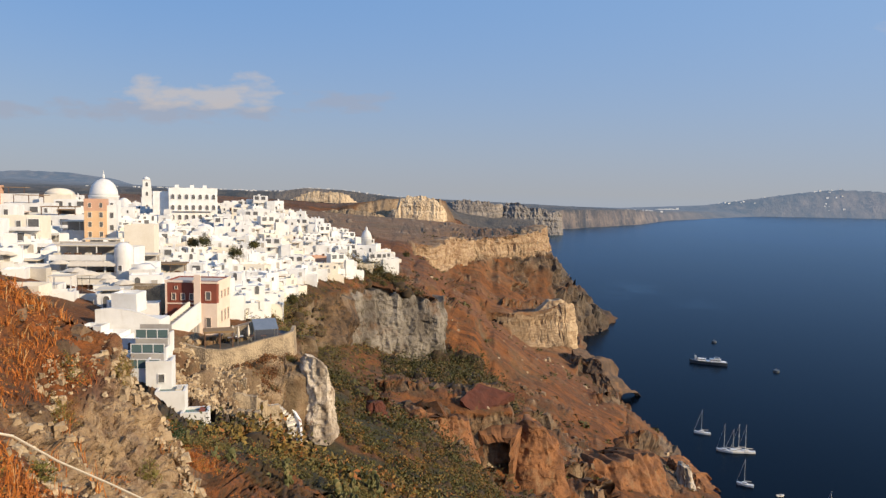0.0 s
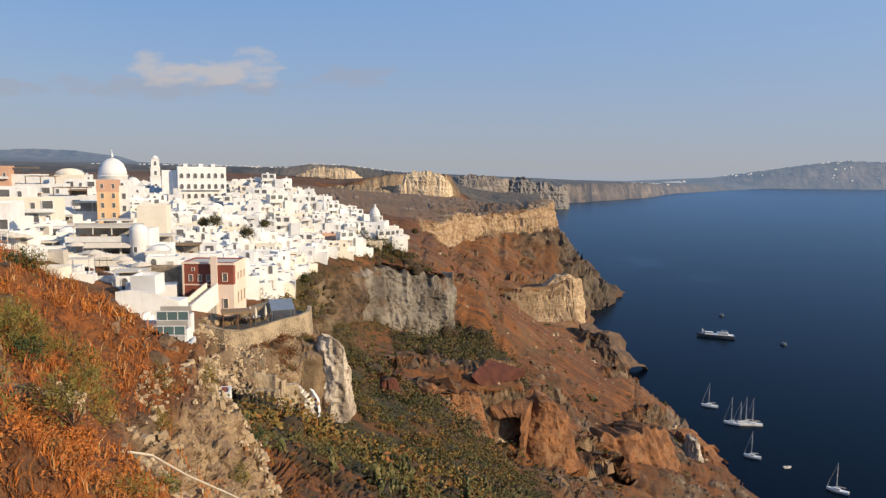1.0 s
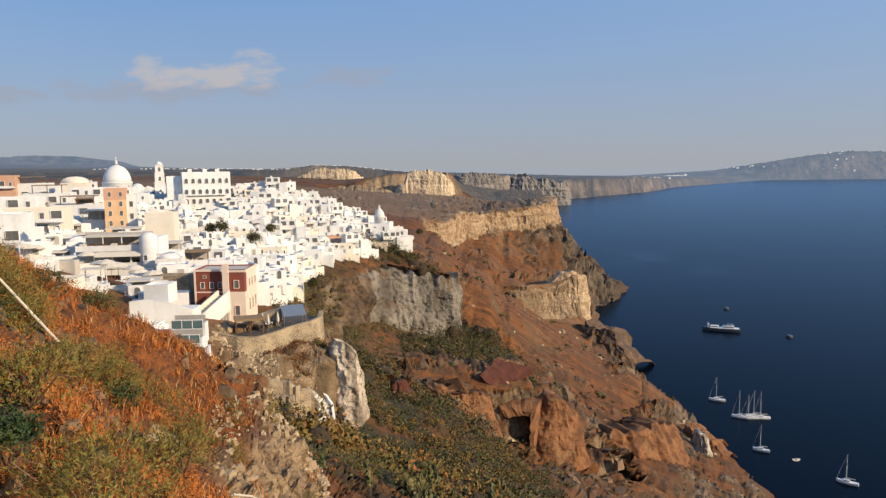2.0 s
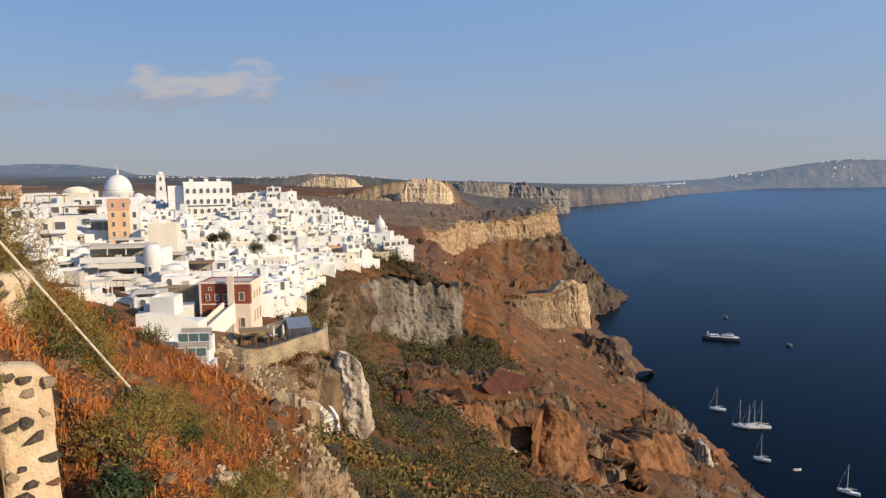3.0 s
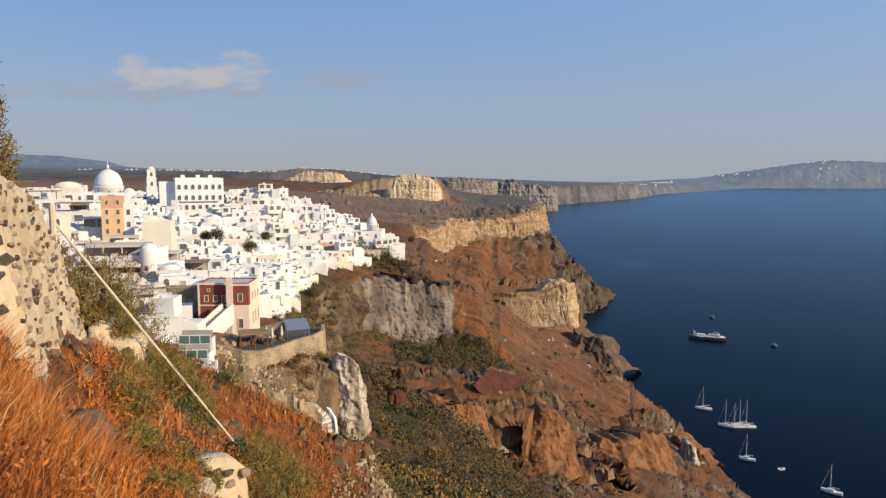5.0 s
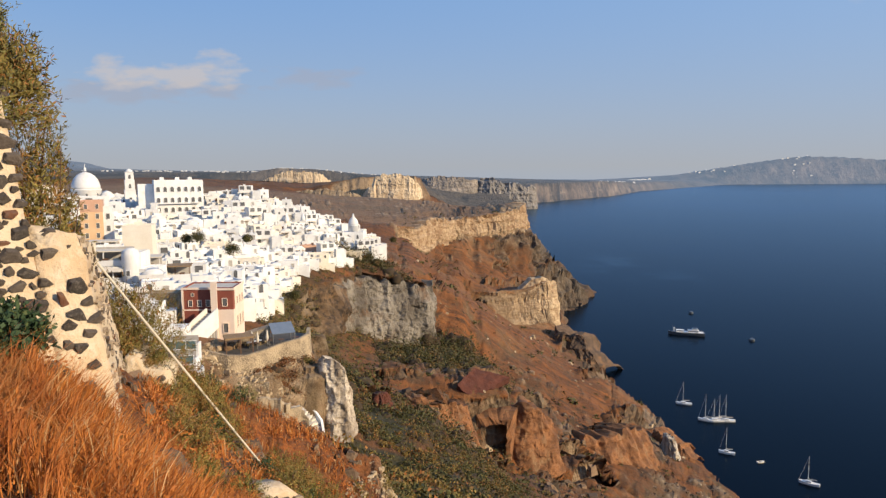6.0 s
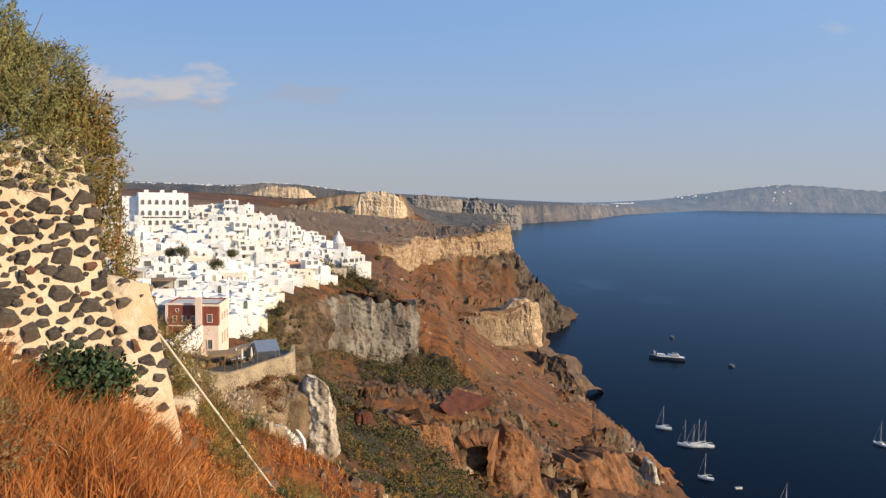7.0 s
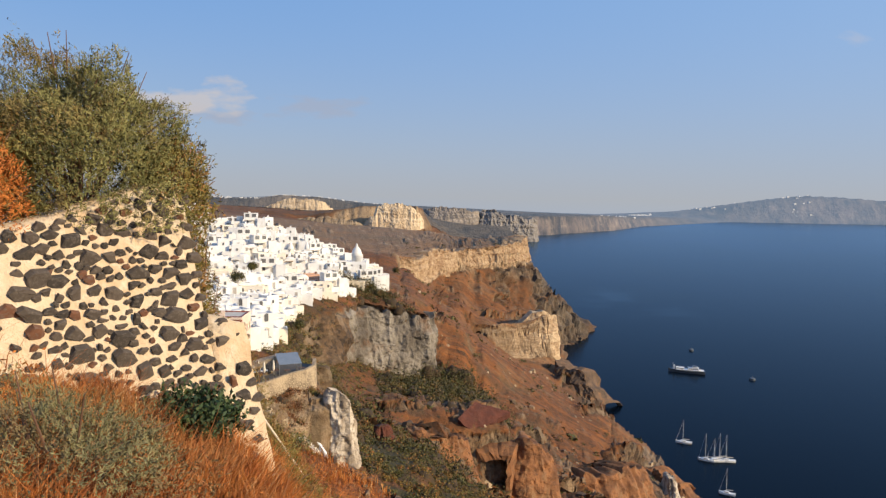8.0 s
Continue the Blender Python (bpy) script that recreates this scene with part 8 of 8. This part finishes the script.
def sailboat(x, y, heading, length, tall, label):
    r = thing("sailboat", label, "sailboat", pose(x, y, SEA, 0, 0, heading), "moored sailboats")
    part("hull", hull_mesh(length, length * 0.30, 1.2), GEL, r)
    slab(r, "cabin", GEL, -length * 0.12, -length * 0.09, 0.8, length * 0.18, length * 0.09, 1.6)
    slab(r, "cabin_window", DARKPANE, -length * 0.08, -length * 0.092, 1.1, length * 0.14, length * 0.092, 1.35)
    part("mast", one(tube, (0.05 * length, 0, 0.8), (0.05 * length, 0, tall), 0.11, 6, 0.07), SPAR, r)
    part("boom", one(tube, (0.04 * length, 0, 2.2), (-0.36 * length, 0, 2.3), 0.16), CANVAS, r, "furled sail on the boom")
    for s in (-1, 1):
        part("shroud", one(tube, (0.05 * length, s * length * 0.13, 1.0), (0.05 * length, 0, tall * 0.92), 0.025, 4), SPAR, r)
    part("forestay", one(tube, (0.48 * length, 0, 1.2), (0.05 * length, 0, tall * 0.97), 0.05, 4), SPAR, r)
    slab(r, "spreader", SPAR, 0.03 * length, -0.8, tall * 0.55, 0.07 * length, 0.8, tall * 0.55 + 0.06)
    return r


sailboat(146.5, 367.8, 160, 8.5, 13, "white moored sailing yacht with bare mast")
sailboat(148.0, 342.0, 150, 8.0, 14, "white sailing yacht rafted beside others")
sailboat(152.2, 341.0, 175, 9.5, 12, "white catamaran-like yacht rafted in a group")
sailboat(155.5, 342.5, 170, 9.0, 14, "white sailing yacht rafted in a group")
sailboat(158.0, 340.6, 172, 8.5, 14, "white sailing yacht rafted beside others")
sailboat(140.2, 301.0, 150, 7.0, 12, "small white moored sailing yacht")
sailboat(159.7, 268.4, 140, 8.0, 12, "white moored sailing yacht near the shore")
sailboat(252.5, 341.2, 120, 8.0, 13, "white sailing yacht lying off shore")

ship = thing("motor_yacht", "dark-hulled motor ship with white deckhouses", "ship", pose(209.5, 524, SEA, 0, 0, 160))
part("hull", hull_mesh(27, 6.0, 2.4, 0.3, 0.8), NAVY, ship)
slab(ship, "deck_rail", GEL, -12.5, -2.6, 2.4, 7.5, 2.6, 2.75)
for x0, x1, z0, z1, w in ((-9, -1, 2.4, 4.3, 2.1), (1.5, 7.5, 2.4, 4.0, 1.9), (-8, -4, 4.3, 5.4, 1.6)):
    mass(ship, "deckhouse", GEL, x0, -w, z0, x1, w, z1, 0.1, 0.2)
    slab(ship, "window_band", DARKPANE, x0 + 0.5, -w - 0.03, z0 + 0.9, x1 - 0.5, w + 0.03, z0 + 1.4)
slab(ship, "funnel", GEL, 8.3, -0.6, 2.4, 9.6, 0.6, 5.6)
part("mast", one(tube, (9.9, 0, 2.4), (9.9, 0, 7.0), 0.12), SPAR, ship)
for bx, by, s in ((244.7, 602.2, 1.0), (250.7, 502.7, 1.1)):
    b = thing("mooring_buoy", "dark drum mooring buoy floating offshore", "buoy", pose(bx, by, SEA), "mooring buoys")
    part("drum", one(lathe, [(1.6, -0.6), (2.0 * s, -0.3), (2.0 * s, 1.3), (1.5, 1.7)], 0, 0, 14), NAVY, b)
    part("topmark", one(tube, (0, 0, 1.6), (0, 0, 3.0), 0.18), STEEL, b)
d = thing("dinghy", "small grey inflatable dinghy on the water", "boat", pose(150.7, 290.6, SEA, 0, 0, 10))
part("hull", hull_mesh(3.6, 1.7, 0.6), CREAM, d)
slab(d, "bench", BROWNDOOR, -0.5, -0.6, 0.35, 0.0, 0.6, 0.5)

PAD = foliage_material("cactus_skin", (0.050, 0.062, 0.020), (0.13, 0.125, 0.045), (0.20, 0.15, 0.055), 0.12)


def pad_mesh():
    bm = bmesh.new()
    lathe(bm, [(0.03, -0.50), (0.20, -0.42), (0.40, -0.15), (0.46, 0.1), (0.38, 0.35), (0.20, 0.48), (0.03, 0.52)], steps=10)
    for v in bm.verts:
        v.co.y *= 0.22
    return mesh_of("pad", bm, PAD, False)


PADS = pad_mesh()


def cactus(seed, x, y, size):
    rnd = random.Random(seed)
    r = thing("prickly_pear", "prickly pear cactus with flat oval pads", "cactus", pose(x, y, ground_z(x, y)), "prickly pears")
    tips = [Vector((rnd.uniform(-0.8, 0.8) * size, rnd.uniform(-0.8, 0.8) * size, 0)) for _ in range(7)]
    for _ in range(44):
        p = rnd.choice(tips)
        s = size * rnd.uniform(0.22, 0.36)
        q = p + Vector((rnd.uniform(-0.35, 0.35) * s, rnd.uniform(-0.35, 0.35) * s, s * 0.75))
        piece("pad", PADS, r, Matrix.Translation((p + q) / 2) @ (q - p).to_track_quat("Z", "Y").to_matrix().to_4x4() @ Matrix.Rotation(rnd.uniform(0, 3), 4, "Z") @ Matrix.Diagonal((s, s, s, 1)))
        tips.append(q)
    return r


for k, (x, y, s) in enumerate(((-3.8, 27.5, 0.75), (-2.2, 29.5, 0.8), (-0.6, 34.0, 1.0), (1.2, 36.5, 1.0), (4.5, 40.0, 1.1), (6.5, 43.0, 1.1), (-6.5, 31.0, 0.8), (-0.2, 31.5, 0.9), (2.6, 39.0, 1.2), (0.2, 41.5, 1.2), (3.4, 45.5, 1.3), (7.5, 70.0, 1.6), (9.5, 76.0, 1.6))):
    cactus(90 + k, x, y, s)

# white villages far along the ridges
bm = bmesh.new()
rnd = random.Random(77)
for cx, cy, sx, sy, n, s in ((-420, 2330, 170, 60, 60, 6), (-150, 2500, 260, 120, 26, 6), (-900, 2600, 420, 160, 36, 7), (330, 2480, 120, 60, 10, 6), (1560, 4700, 70, 30, 26, 12), (2050, 4790, 160, 60, 14, 10), (2650, 4800, 150, 120, 26, 10), (1000, 3600, 160, 60, 8, 8)):
    for _ in range(n):
        x, y = rnd.gauss(cx, sx / 2), cy + rnd.uniform(-sy, sy)
        z = ground_z(x, y)
        if z < SEA + 12:
            continue
        a, b, h = s * rnd.uniform(0.6, 1.6), s * rnd.uniform(0.5, 1.2), s * rnd.uniform(0.35, 0.7)
        box(bm, x - a / 2, y - b / 2, z - 4, x + a / 2, y + b / 2, z + h)
tagged(new("far_village", mesh_of("far_village", bm, WHITE)), "tiny white houses scattered along the distant ridge", "village", kind="stuff")
